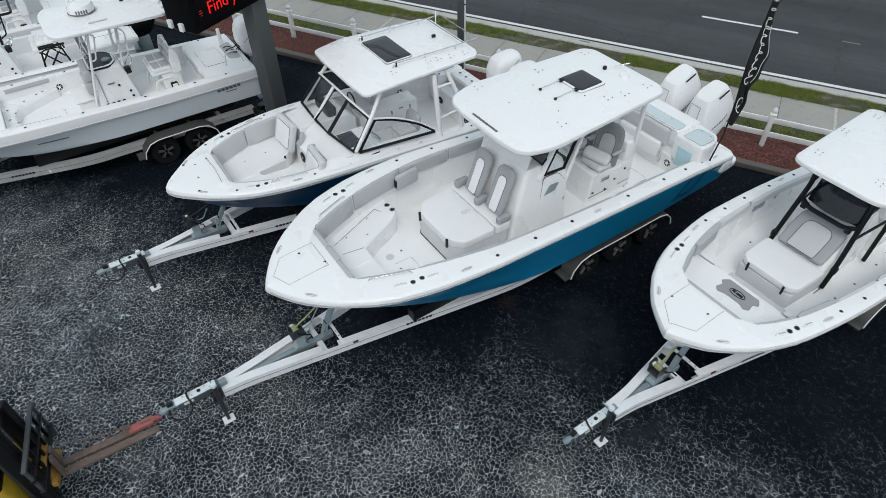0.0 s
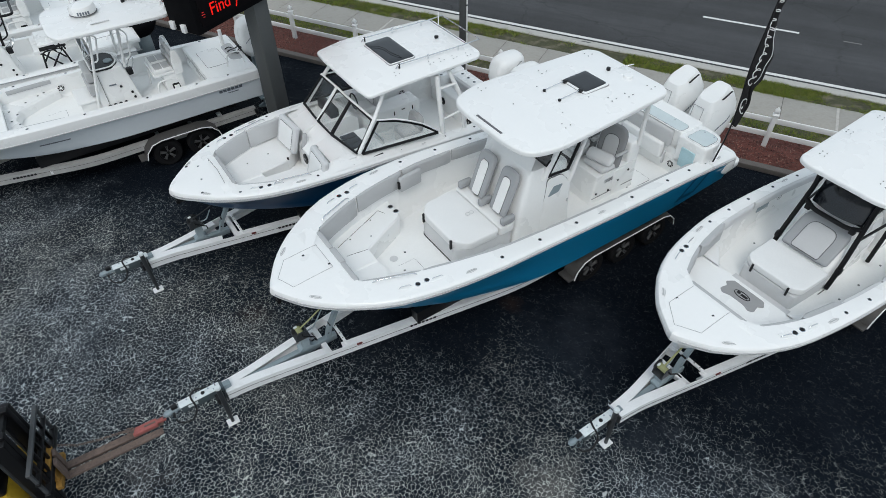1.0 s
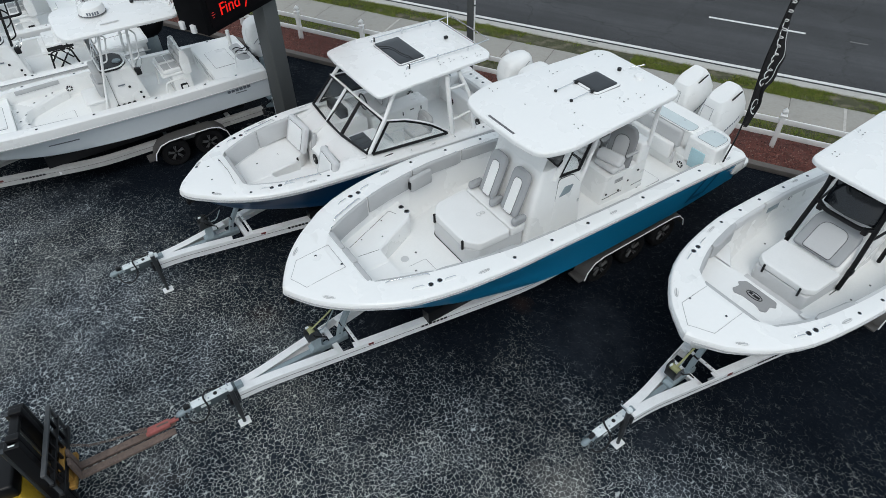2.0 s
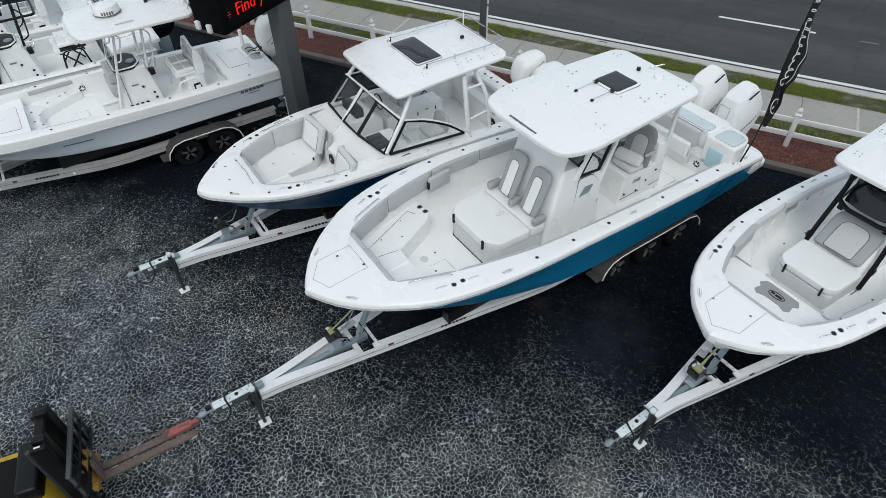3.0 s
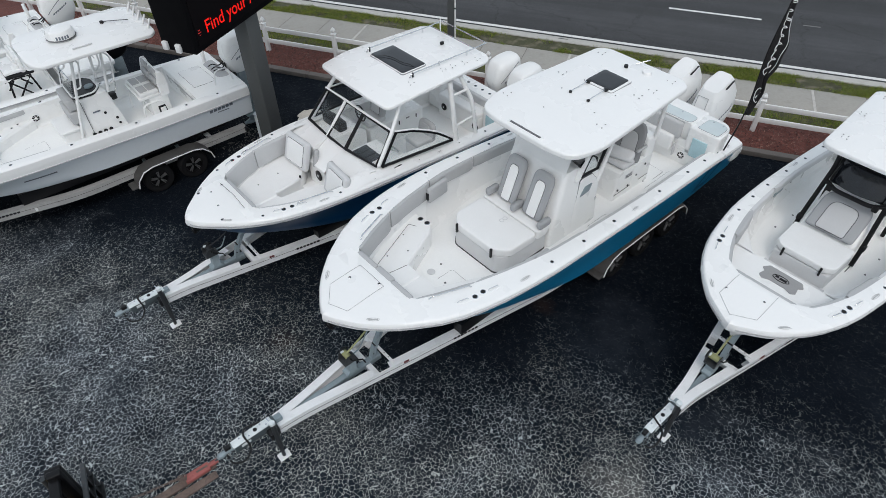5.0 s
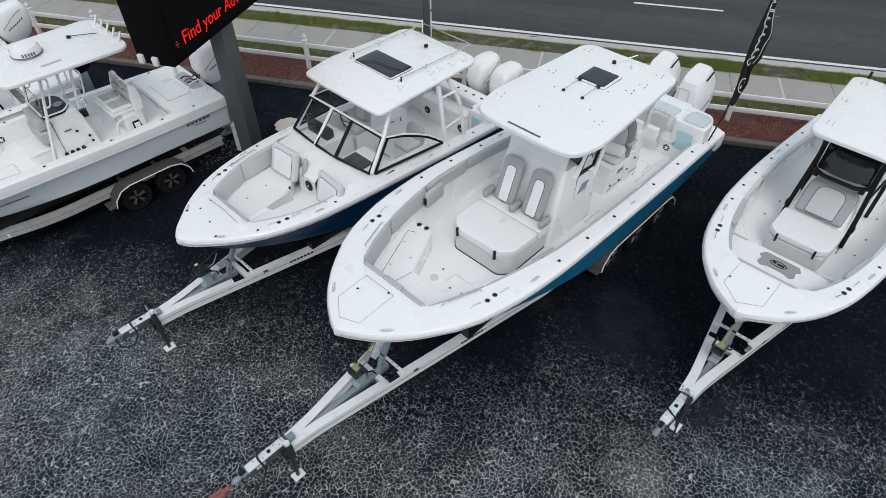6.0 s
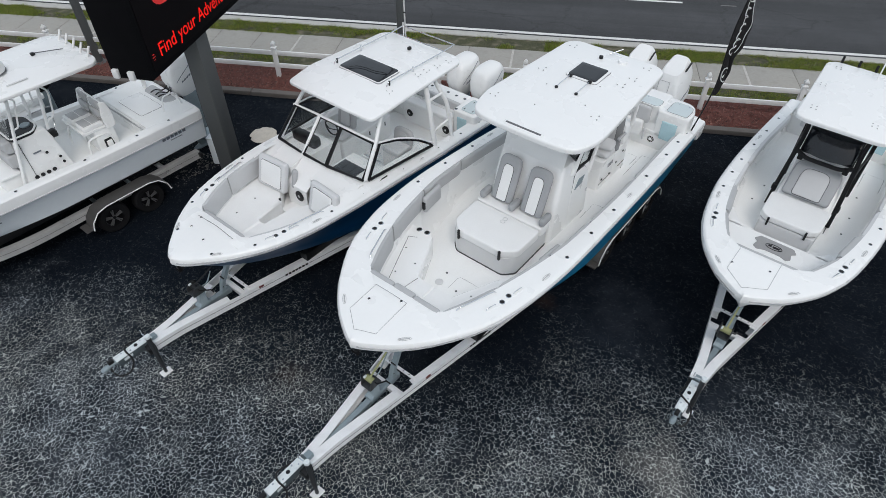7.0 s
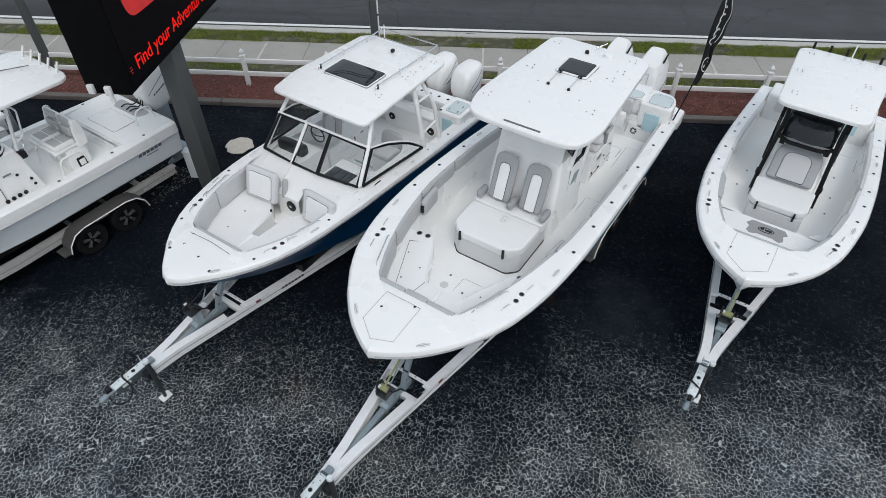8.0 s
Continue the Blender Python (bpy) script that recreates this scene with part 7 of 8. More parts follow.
        part("decal", bm, LETTER, dome, "dark lettering drawn as plain bars")
        pipe(roof, "antenna", [(5.42, 0.25, rz(5.42, 0.25) + 0.03), (5.9, -0.02, rz(5.9, 0) + 0.04)], 0.01, SEAM, rr=0.01)
        block(roof, "antenna_foot", (5.36, 0.2, rz(5.4, 0.2) - 0.01), (5.44, 0.28, rz(5.4, 0.2) + 0.05), DARK, 0.015)
        block(roof, "light_bar", (4.5, -0.62, rz(4.5, 0.62)), (4.9, -0.58, rz(4.9, 0.6) + 0.012), PALE, 0.006)
        for k in range(5):
            y = -0.6 + 0.3 * k
            pipe(roof, "rod_rest", [(6.06, y, 3.48), (6.2, y, 3.74)], 0.024, WHITE, "white tubular rod rest", rr=0.01)
    else:
        pipe(top, "roof_hoop", [(3.8, -0.75, 3.2), (3.8, 0.75, 3.2), (5.4, 0.75, 3.2), (5.4, -0.75, 3.2), (3.8, -0.75, 3.2)], 0.03, pipes, "black tubular roof frame")
    outboard(top, 7.76, 0, 1.70, "round", size=1.15, two_tone=black_engine)
    block(top, "jack_plate", (7.6, -0.3, 0.95), (7.78, 0.3, 1.75), DARK, 0.02)
    bm = bmnew()
    slab(bm, rounded([(7.36, -0.42), (7.66, -0.5), (7.66, 0.6), (7.36, 0.5)], 0.12), 1.78, 1.816, 0.006)
    part("splash_well", bm, VINYL, top, "grey splash well")
    for y, dz in ((-0.2, 0.0), (-0.08, 0.03), (0.12, 0.02)):
        pipe(top, "engine_hose", [(7.42, y + 0.14, 1.82), (7.5, y + 0.05, 1.88 + dz), (7.62, y - 0.1, 1.86), (7.8, y * 0.4, 1.96)], 0.014, DARK, "black engine hose")
    pipe(top, "stern_post", [(7.48, 0.62, 1.8), (7.48, 0.62, 2.2)], 0.05, WHITE, "white stern post", rr=0.01)
    pipe(top, "ladder_rail", [(7.15, -0.72, 1.8), (7.2, -0.72, 2.15), (7.55, -0.72, 2.15), (7.62, -0.72, 1.8)], 0.018, WHITE)
    dots(top, rings_at(f, [(x, s, 0.12) for s in (-1, 1) for x in (1.2, 2.4, 3.6, 5.0, 6.2, 7.0)]), 0.026, "deck_fitting", label="small dark deck fitting")
    for k in range(6):
        hull_mark(top, f, 6.65 + 0.105 * k, 6.735 + 0.105 * k, 1.44, 1.52, -1, LETTER, "dark lettering drawn as a plain bar")
    hull_mark(top, f, 6.85, 7.15, 1.37, 1.395, -1, LETTER, "small dark lettering drawn as a plain bar")
    hull_mark(top, f, 2.45, 3.1, 1.42, 1.46, -1, LETTER, "grey lettering drawn as a plain bar")


build_bay_boat("bay_boat", "white bay boat with pale grey hull and hardtop", (-10.39, -0.09), 62.0)
build_bay_boat("bay_boat", "white bay boat with black tubular frame and two-tone engine", (-14.07, -0.74), 62.0, True, True, "black")
build_bay_boat("bay_boat", "white bay boat with white engine at the row's end", (-16.96, 0.34), 62.0)


# ---- trailers ----
def wheel_part(top, x, side, y, r=0.36):
    bm = bmnew()
    n = 28
    prof = [(r * 0.62, -0.10), (r * 0.9, -0.11), (r * 0.985, -0.08), (r, -0.04), (r, 0.04), (r * 0.985, 0.08), (r * 0.9, 0.11), (r * 0.62, 0.10)]
    rows = [[bm.verts.new((rr * math.cos(a), o, rr * math.sin(a))) for rr, o in prof] for a in [i * math.tau / n for i in range(n)]]
    for i in range(n):
        a, b = rows[i], rows[(i + 1) % n]
        for j in range(len(prof)):
            k = (j + 1) % len(prof)
            bm.faces.new((a[j], a[k], b[k], b[j]))
    w = part("wheel", bm, RUBBER, top, "black trailer tyre")
    w.matrix_local = pose(x, y, r - 0.005)
    bm = bmnew()
    loft(bm, [[(rr * math.cos(a), o * side, rr * math.sin(a)) for a in [i * math.tau / n for i in range(n)]] for rr, o in ((r * 0.63, -0.08), (r * 0.63, 0.085), (r * 0.57, 0.09), (r * 0.54, 0.03))])
    part("rim", bm, BLACK, w, "black alloy rim")
    for k in range(10):
        bm = bmnew()
        a = 72 * (k // 2) + (7 if k % 2 else -7)
        box(bm, (-0.010, min(side * 0.045, side * 0.085), 0.04), (0.010, max(side * 0.045, side * 0.085), r * 0.56), 0.002, pose(0, 0, 0, 0, a, 0))
        part("spoke", bm, SPOKE, w, "thin machined spoke")
    bm = bmnew()
    tube(bm, [(0, side * 0.03, 0), (0, side * 0.09, 0)], 0.035, 12)
    part("hub", bm, DARK, w)


def c_channel(bm, pts, h, w, side):
    """A rail of channel section along a path in plan; pts hold x, y and top z."""
    rings = []
    for i, p in enumerate(pts):
        a = Vector(pts[max(0, i - 1)][:2])
        b = Vector(pts[min(len(pts) - 1, i + 1)][:2])
        d = (b - a).normalized()
        nx, ny = -d.y * side, d.x * side
        x, y, z = p
        prof = [(0, 0), (0, -h), (-w, -h), (-w, -h + 0.012), (-0.014, -h + 0.02), (-0.014, -0.02), (-w, -0.012), (-w, 0)]
        rings.append([(x + nx * o, y + ny * o, z + k) for o, k in prof])
    loft(bm, rings)


def trailer(name, label, bow, yaw, s):
    top = thing(name, label, "boat trailer", pose(bow[0], bow[1], 0, 0, 0, yaw), "boat trailers")
    cx, cz, ax = s["coupler"], s["coupler_z"], s["apex"]
    zt, L, wr = s.get("top", 0.72), s["length"], s["rail_y"]
    h = 0.2
    for side in (-1, 1):
        wx1 = s["wide_x"]
        pts = [(p.x, p.y, p.z) for p in bend([(ax, side * 0.13, zt + 0.04), (ax + 0.45, side * 0.165, zt + 0.038), (wx1, side * wr, zt + 0.01), (L, side * wr, zt)], 5, 0.5)]
        # the tongue and the bed are two channels on one web, with a gap between their flanges
        ga, gb = s["gap"]

        def at(x):
            for p, q in zip(pts, pts[1:]):
                if p[0] <= x <= q[0]:
                    k = (x - p[0]) / (q[0] - p[0])
                    return tuple(a + (b - a) * k for a, b in zip(p, q))
        front = [p for p in pts if p[0] < ga - 0.01] + [at(ga)]
        back = [at(gb)] + [p for p in pts if p[0] > gb + 0.01]
        bm = bmnew()
        c_channel(bm, front, h, 0.15, side)
        c_channel(bm, [at(ga), at(gb)], h, 0.018, side)
        c_channel(bm, back, h, 0.135, side)
        rail = part("rail", bm, ALU_SHADED if s.get("in_shade") else ALU, top, "long aluminium channel rail")
        bm = bmnew()
        loft(bm, [[(x, y + side * 0.002, z - 0.085), (x, y + side * 0.007, z - 0.085), (x, y + side * 0.007, z - 0.079), (x, y + side * 0.002, z - 0.079)] for x, y, z in pts])
        part("groove", bm, FENDER, rail, "thin groove along the rail")
        bm = bmnew()
        xm = (s["wide_x"] * 0.6 + (ax + 0.45) * 0.4)
        ym = side * (0.165 + (wr - 0.165) * 0.6)
        ang = math.degrees(math.atan2(side * (wr - 0.165), s["wide_x"] - ax - 0.45))
        for k in range(7):
            box(bm, (-0.26 + 0.076 * k, -0.003, -0.022), (-0.205 + 0.076 * k, 0.003, 0.022), 0, pose(xm, ym + side * 0.006, zt - 0.06, 0, 0, ang))
        part("decal", bm, DARK, rail, "dark lettering drawn as plain bars")
        # bunks
        bm = bmnew()
        for_x = [2.2 + (L - 2.6) * i / 6 for i in range(7)]
        c_y = s.get("bunk_y", 0.62)
        loft(bm, [[(x, side * (c_y - 0.12), zt + 0.02), (x, side * (c_y + 0.08), zt + 0.02), (x, side * (c_y + 0.08), s["bunk_top"] + 0.05), (x, side * (c_y - 0.12), s["bunk_top"] - 0.02)] for x in for_x])
        part("bunk", bm, DARK, top, "carpeted bunk board")
        # fender
        if s["axles"]:
            a0, a1 = s["axles"][0] - 0.52, s["axles"][-1] + 0.52
            yi, yo = side * (s["wheel_y"] - 0.15), side * (s["wheel_y"] + 0.17)
            prof = [(a0, 0.40), (a0 + 0.05, 0.58), (a0 + 0.22, 0.76), (a0 + 0.45, 0.82), (a1 - 0.45, 0.82), (a1 - 0.22, 0.76), (a1 - 0.05, 0.58), (a1, 0.40)]
            bm = bmnew()
            loft(bm, [[(x, yi, z), (x, yo, z - 0.005), (x, yo + side * 0.012, z - 0.05), (x, yo, z - 0.055), (x, yo - side * 0.02, z - 0.03), (x, yi, z - 0.025)] for x, z in prof])
            part("fender", bm, FENDER, top, "grey aluminium wheel fender")
            bm = bmnew()
            tube(bm, [(x, yo + side * 0.006, z - 0.03) for x, z in prof], 0.014, 6)
            part("fender_rim", bm, ALU, top, "thin bright fender rim")
            bm = bmnew()
            box(bm, (a0 - 0.16, min(yi, yo), 0.38), (a0 + 0.02, max(yi, yo), 0.42), 0.01)
            part("step", bm, FENDER, top, "aluminium fender step")
            for x in s["axles"]:
                wheel_part(top, x, side, side * s["wheel_y"])
    for x in s["axles"]:
        bm = bmnew()
        tube(bm, [(x, -s["wheel_y"] + 0.08, 0.36), (x, s["wheel_y"] - 0.08, 0.36)], 0.045, 10)
        part("axle", bm, GALV, top)
        for side in (-1, 1):
            block(top, "hanger", (x - 0.06, side * wr - 0.05, 0.34), (x + 0.06, side * wr + 0.05, zt - 0.02), GALV, 0.01)
    for x in s["cross"]:
        t = max(0, min(1, (x - ax - 0.45) / (s["wide_x"] - ax - 0.45)))
        w = 0.165 + (wr - 0.165) * t
        block(top, "crossmember", (x - 0.05, -w, zt - 0.16), (x + 0.05, w, zt - 0.06), ALU, 0.008, "aluminium crossmember")
    # tongue, coupler and jack
    block(top, "tongue", (cx + 0.28, -0.055, cz - 0.11), (ax + 0.12, 0.055, cz + 0.01), GALV, 0.012, "galvanised tongue")
    bm = bmnew()
    box(bm, (cx + 0.24, -0.072, cz - 0.13), (ax + 0.0, 0.072, cz + 0.02), 0.008)
    act = part("brake_actuator", bm, GALV_DARK, top, "dark galvanised brake actuator")
    bm = bmnew()
    box(bm, (cx + 0.22, -0.07, cz + 0.018), (cx + 0.9, 0.07, cz + 0.04), 0.006)
    part("top_plate", bm, ZINC, act, "bright zinc top plate")
    for k, (dx, dy) in enumerate(((0.36, 0.03), (0.5, -0.03), (0.72, 0.035), (0.8, -0.03))):
        bm = bmnew()
        disc(bm, (cx + dx, dy, cz + 0.036), 0.016, 0.014, 8)
        part("bolt", bm, STEEL, act)
    bm = bmnew()
    disc(bm, (cx + 0.62, 0, cz + 0.04), 0.032, 0.015, 14)
    part("filler_cap", bm, DARK, act)
    bm = bmnew()
    tube(bm, [(cx + 0.26, 0, cz - 0.02), (cx + 0.17, 0, cz - 0.02), (cx + 0.10, 0, cz - 0.02), (cx + 0.05, 0, cz - 0.03), (cx, 0, cz - 0.03), (cx - 0.03, 0, cz - 0.05)], [0.055, 0.04, 0.036, 0.052, 0.05, 0.03], 14)
    box(bm, (cx + 0.14, -0.06, cz - 0.05), (cx + 0.17, 0.06, cz + 0.02), 0.006)
    cpl = part("coupler", bm, GALV, top, "galvanised ball coupler")
    bm = bmnew()
    box(bm, (cx + 0.1, -0.035, cz + 0.02), (cx + 0.2, 0.035, cz + 0.09), 0.012)
    part("latch", bm, DARK, cpl, "black coupler latch")
    for sd in (-1, 1):
        pipe(cpl, "safety_chain", [(cx + 0.2, sd * 0.06, cz - 0.06), (cx + 0.12, sd * 0.11, cz - 0.12), (cx + 0.04, sd * 0.08, cz - 0.09), (cx + 0.09, sd * 0.05, cz - 0.03)], 0.009, GALV_DARK, "dark safety chain", 6, 0.05)
        block(act, "side_plate", (cx + 0.34, sd * 0.074 - 0.004, cz - 0.06), (cx + 0.5, sd * 0.074 + 0.004, cz + 0.0), ZINC, 0.003, "bright side plate")
    pipe(top, "brake_cable", [(cx + 0.75, 0.085, cz + 0.02), (cx + 0.5, 0.13, cz + 0.06), (cx + 0.42, 0.0, cz + 0.10), (cx + 0.46, -0.16, cz - 0.08), (cx + 0.3, -0.2, cz - 0.26), (cx + 0.1, -0.14, cz - 0.2), (cx + 0.1, -0.02, cz - 0.06)], 0.016, DARK, "black coiled cable")
    block(top, "apex_plate", (ax - 0.03, -0.135, zt - 0.155), (ax - 0.002, 0.135, zt + 0.035), DARK_STEEL, 0.004)
    jx, jy = s["jack"]
    block(top, "jack_bracket", (jx - 0.09, min(jy, -0.05), zt - 0.1), (jx + 0.06, max(jy, 0.08), zt + 0.06), DARK, 0.012)
    bm = bmnew()
    tube(bm, [(jx, jy, 0.26), (jx, jy, zt + 0.34)], 0.042, 14)
    tube(bm, [(jx, jy, 0.02), (jx, jy, 0.3)], 0.03, 12)
    jack = part("jack", bm, DARK_STEEL, top, "dark steel trailer jack")
    block(jack, "foot", (jx - 0.1, jy - 0.075, 0.0), (jx + 0.1, jy + 0.075, 0.03), ALU, 0.008, "bright foot plate")
    bm = bmnew()
    disc(bm, (jx, jy, zt + 0.33), 0.05, 0.05, 14)
    part("cap", bm, ZINC, jack, "bright jack cap")
    bm = bmnew()
    tube(bm, [(jx, jy, zt + 0.32), (jx - 0.02, jy + 0.16, zt + 0.32), (jx - 0.02, jy + 0.16, zt + 0.42)], 0.011, 6)
    part("crank", bm, STEEL, jack)
    # winch stand on the middle beam
    wx, wz = s["winch"]
    ex, ez = s["eye"]
    block(top, "centre_beam", (ax + 0.1, -0.05, zt - 0.13), (wx + 0.62, 0.05, zt + 0.0), GALV, 0.01, "galvanised middle beam")
    bm = bmnew()
    loft(bm, [[(a, -w, z), (b, -w, z), (b, w, z), (a, w, z)] for a, b, w, z in ((wx - 0.1, wx + 0.16, 0.085, zt), (wx - 0.1, wx + 0.16, 0.085, zt + 0.05), (wx - 0.04, wx + 0.10, 0.07, zt + 0.09), (wx - 0.01, wx + 0.12, 0.07, wz - 0.14))])
    post = part("winch_post", bm, GALV, top, "galvanised winch post")
    for dx in (-0.05, 0.11):
        for dy in (-0.055, 0.055):
            bm = bmnew()
            disc(bm, (wx + dx, dy, zt + 0.045), 0.014, 0.02, 8)
            part("bolt", bm, ZINC, post)
    bm = bmnew()
    box(bm, (wx - 0.12, -0.10, wz - 0.16), (wx + 0.14, 0.10, wz - 0.13), 0.004)
    for sd in (-1, 1):
        loft(bm, [[(wx - a, sd * 0.090, z), (wx + b, sd * 0.090, z), (wx + b, sd * 0.104, z), (wx - a, sd * 0.104, z)] for a, b, z in ((0.12, 0.12, wz - 0.15), (0.11, 0.09, wz - 0.04), (0.05, 0.05, wz + 0.04))])
    winch = part("winch", bm, DARK_STEEL, top, "dark steel hand winch")
    bm = bmnew()
    tube(bm, [(wx, -0.085, wz - 0.03), (wx, 0.085, wz - 0.03)], 0.055, 14)
    part("drum", bm, STRAP if s.get("yellow") else DARK, winch, "wound webbing strap")
    bm = bmnew()
    tube(bm, [(wx + 0.01, 0.107, wz - 0.04), (wx + 0.01, 0.125, wz - 0.04)], 0.095, 18)
    part("gear", bm, DARK, winch, "black drive gear")
    bm = bmnew()
    box(bm, (wx - 0.07, 0.055, wz + 0.01), (wx - 0.01, 0.085, wz + 0.045), 0.006)
    part("ratchet", bm, ZINC, winch, "bright ratchet pawl")
    bm = bmnew()
    tube(bm, [(wx, -0.1, wz - 0.02), (wx, -0.15, wz - 0.02), (wx + 0.19, -0.16, wz - 0.15), (wx + 0.19, -0.25, wz - 0.15)], 0.014, 6)
    part("crank", bm, DARK, winch, "black crank handle")
    bm = bmnew()
    loft(bm, [[(x, -0.016, z), (x, 0.016, z), (x, 0.016, z + 0.006), (x, -0.016, z + 0.006)] for x, z in ((wx, wz + 0.02), ((wx + ex) / 2, (wz + ez) / 2), (ex, ez))])
    part("winch_strap", bm, STRAP if s.get("yellow") else DARK, top, "yellow-green winch strap" if s.get("yellow") else "dark winch strap")
    pipe(top, "safety_chain", [(wx + 0.12, 0.03, wz - 0.14), (wx + 0.26, 0.05, wz - 0.16), (ex - 0.06, 0.03, ez - 0.12)], 0.012, GALV, "thin safety chain", 6, 0.1)
    # bow post with its roller, and the bar that ties it to the rails
    px = wx + 0.46
    bm = bmnew()
    loft(bm, [[(x - 0.04, -0.045, z), (x + 0.04, -0.045, z), (x + 0.04, 0.045, z), (x - 0.04, 0.045, z)] for x, z in ((px, zt - 0.02), (px + 0.06, zt + 0.2), (px + 0.28, s["roller"] - 0.07))])
    stem = part("bow_post", bm, GALV, top, "galvanised bow post")
    for z in (zt + 0.12, zt + 0.3):
        block(stem, "hole", (px - 0.01 + 0.3 * (z - zt - 0.06), -0.048, z - 0.012), (px + 0.014 + 0.3 * (z - zt - 0.06), 0.048, z + 0.012), DARK, 0.0)
    bm = bmnew()
    tube(bm, [(px + 0.29, -0.1, s["roller"] - 0.03), (px + 0.29, 0.1, s["roller"] - 0.03)], 0.05, 12)
    part("bow_roller", bm, DARK, stem, "black rubber bow roller")
    xt = gb + 0.1
    wt = abs(at(xt)[1]) - 0.06
    bm = bmnew()
    box(bm, (xt - 0.025, -wt, zt + 0.005), (xt + 0.025, wt, zt + 0.045), 0.005)
    bar = part("tie_bar", bm, ALU, top, "thin bright tie bar")
    for y in (-0.22, -0.1, 0.1, 0.22):
        bm = bmnew()
        disc(bm, (xt, y, zt + 0.043), 0.012, 0.006, 8)
        part("bolt", bm, DARK, bar)
    block(top, "tail_light", (L - 0.04, -wr - 0.1, zt - 0.16), (L + 0.03, -wr + 0.1, zt - 0.04), DARK, 0.01, "dark tail light housing")
    block(top, "tail_light", (L - 0.04, wr - 0.1, zt - 0.16), (L + 0.03, wr + 0.1, zt - 0.04), DECAL_RED, 0.01, "red tail light")
    mx, my, mz = at(gb + 0.3)
    block(top, "side_marker", (-0.05, -0.012, -0.06), (0.05, 0.006, -0.015), DECAL_RED, 0.004, "red side marker", pose(mx, -abs(my), mz, 0, 0, -ang))
    return top


# same aluminium with shade and dark reflections put into its colour, for bay trailers
ALU_SHADED = mat("shaded_aluminium", (0.48, 0.475, 0.465), 0.5, metal=0.15, grain=0.1, scale=3, dirt=0.3, dirt_colour=(0.25, 0.24, 0.23))
SPOKE = mat("machined_spoke", (0.26, 0.26, 0.265), 0.35, metal=0.7, grain=0.1)
GALV_DARK = mat("dark_galvanised_steel", (0.10, 0.125, 0.135), 0.45, metal=0.4, grain=0.2, scale=9)
ZINC = mat("zinc_plate", (0.72, 0.77, 0.78), 0.4, metal=0.1, grain=0.1, scale=9, dirt=0.3, dirt_colour=(0.35, 0.4, 0.4))
FENDER = mat("tread_plate", (0.13, 0.125, 0.12), 0.5, metal=0.6, grain=0.1, scale=5, bump=0.2, bump_scale=70)
DECAL_RED = mat("dark_red_plastic", (0.13, 0.015, 0.015), 0.4, grain=0.1)
DARK_STEEL = mat("dark_steel", (0.06, 0.065, 0.07), 0.45, metal=0.5, grain=0.1)
STRAP = mat("yellow_green_webbing", (0.30, 0.31, 0.15), 0.8, grain=0.1, scale=20)
trailer("boat_trailer", "triple-axle aluminium trailer under the teal boat", (0.05, -0.03), 62.7, dict(coupler=-2.15, coupler_z=0.80, apex=-1.2, length=9.0, rail_y=1.0, wide_x=4.4, yellow=True, axles=[6.02, 6.96, 7.90], wheel_y=1.18, cross=[0.6, 2.6, 5.0, 8.6], jack=(-1.30, -0.20), gap=(0.53, 0.82), roller=1.38, winch=(0.26, 1.18), eye=(0.80, 1.52), bunk_top=0.92, top=0.68))
trailer("boat_trailer", "tandem-axle aluminium trailer under the navy blue boat", (-3.60, 1.27), 62.4, dict(coupler=-1.75, coupler_z=0.80, apex=-0.88, length=7.0, rail_y=0.94, wide_x=3.55, axles=[5.3, 6.2], wheel_y=1.14, cross=[0.9, 2.6, 6.4], jack=(-0.95, -0.2), gap=(0.58, 0.90), roller=1.32, winch=(0.20, 1.22), eye=(0.64, 1.40), bunk_top=0.86, top=0.70))
trailer("boat_trailer", "aluminium trailer under the white open boat", (5.78, 2.24), 62.5, dict(coupler=-1.78, coupler_z=0.72, apex=-0.82, length=6.7, rail_y=0.92, wide_x=3.6, yellow=True, axles=[4.95, 5.85], wheel_y=1.12, cross=[0.6, 2.6, 6.2], jack=(-0.98, -0.1), gap=(0.50, 0.84), roller=1.32, winch=(0.16, 1.12), eye=(0.55, 1.42), bunk_top=0.86, top=0.68))
trailer("boat_trailer", "tandem-axle aluminium trailer under the grey bay boat", (-10.39, -0.09), 62.0, dict(in_shade=True, coupler=-1.8, coupler_z=0.66, apex=-0.85, length=7.5, rail_y=1.02, wide_x=3.3, axles=[4.98, 5.86], wheel_y=1.24, cross=[0.8, 2.4, 6.6], jack=(-0.95, -0.2), gap=(0.5, 0.85), roller=1.3, winch=(0.0, 1.2), eye=(0.45, 1.35), bunk_top=0.9, top=0.64))
for bow in ((-14.07, -0.74), (-16.96, 0.34)):
    trailer("boat_trailer", "aluminium trailer under a white bay boat", bow, 62.0, dict(in_shade=True, coupler=-1.8, coupler_z=0.66, apex=-0.85, length=7.5, rail_y=1.02, wide_x=3.3, axles=[4.98, 5.86], wheel_y=1.2, cross=[0.8, 2.4, 6.6], jack=(-0.95, -0.2), gap=(0.5, 0.85), roller=1.3, winch=(0.0, 1.2), eye=(0.45, 1.35), bunk_top=0.9, top=0.64))


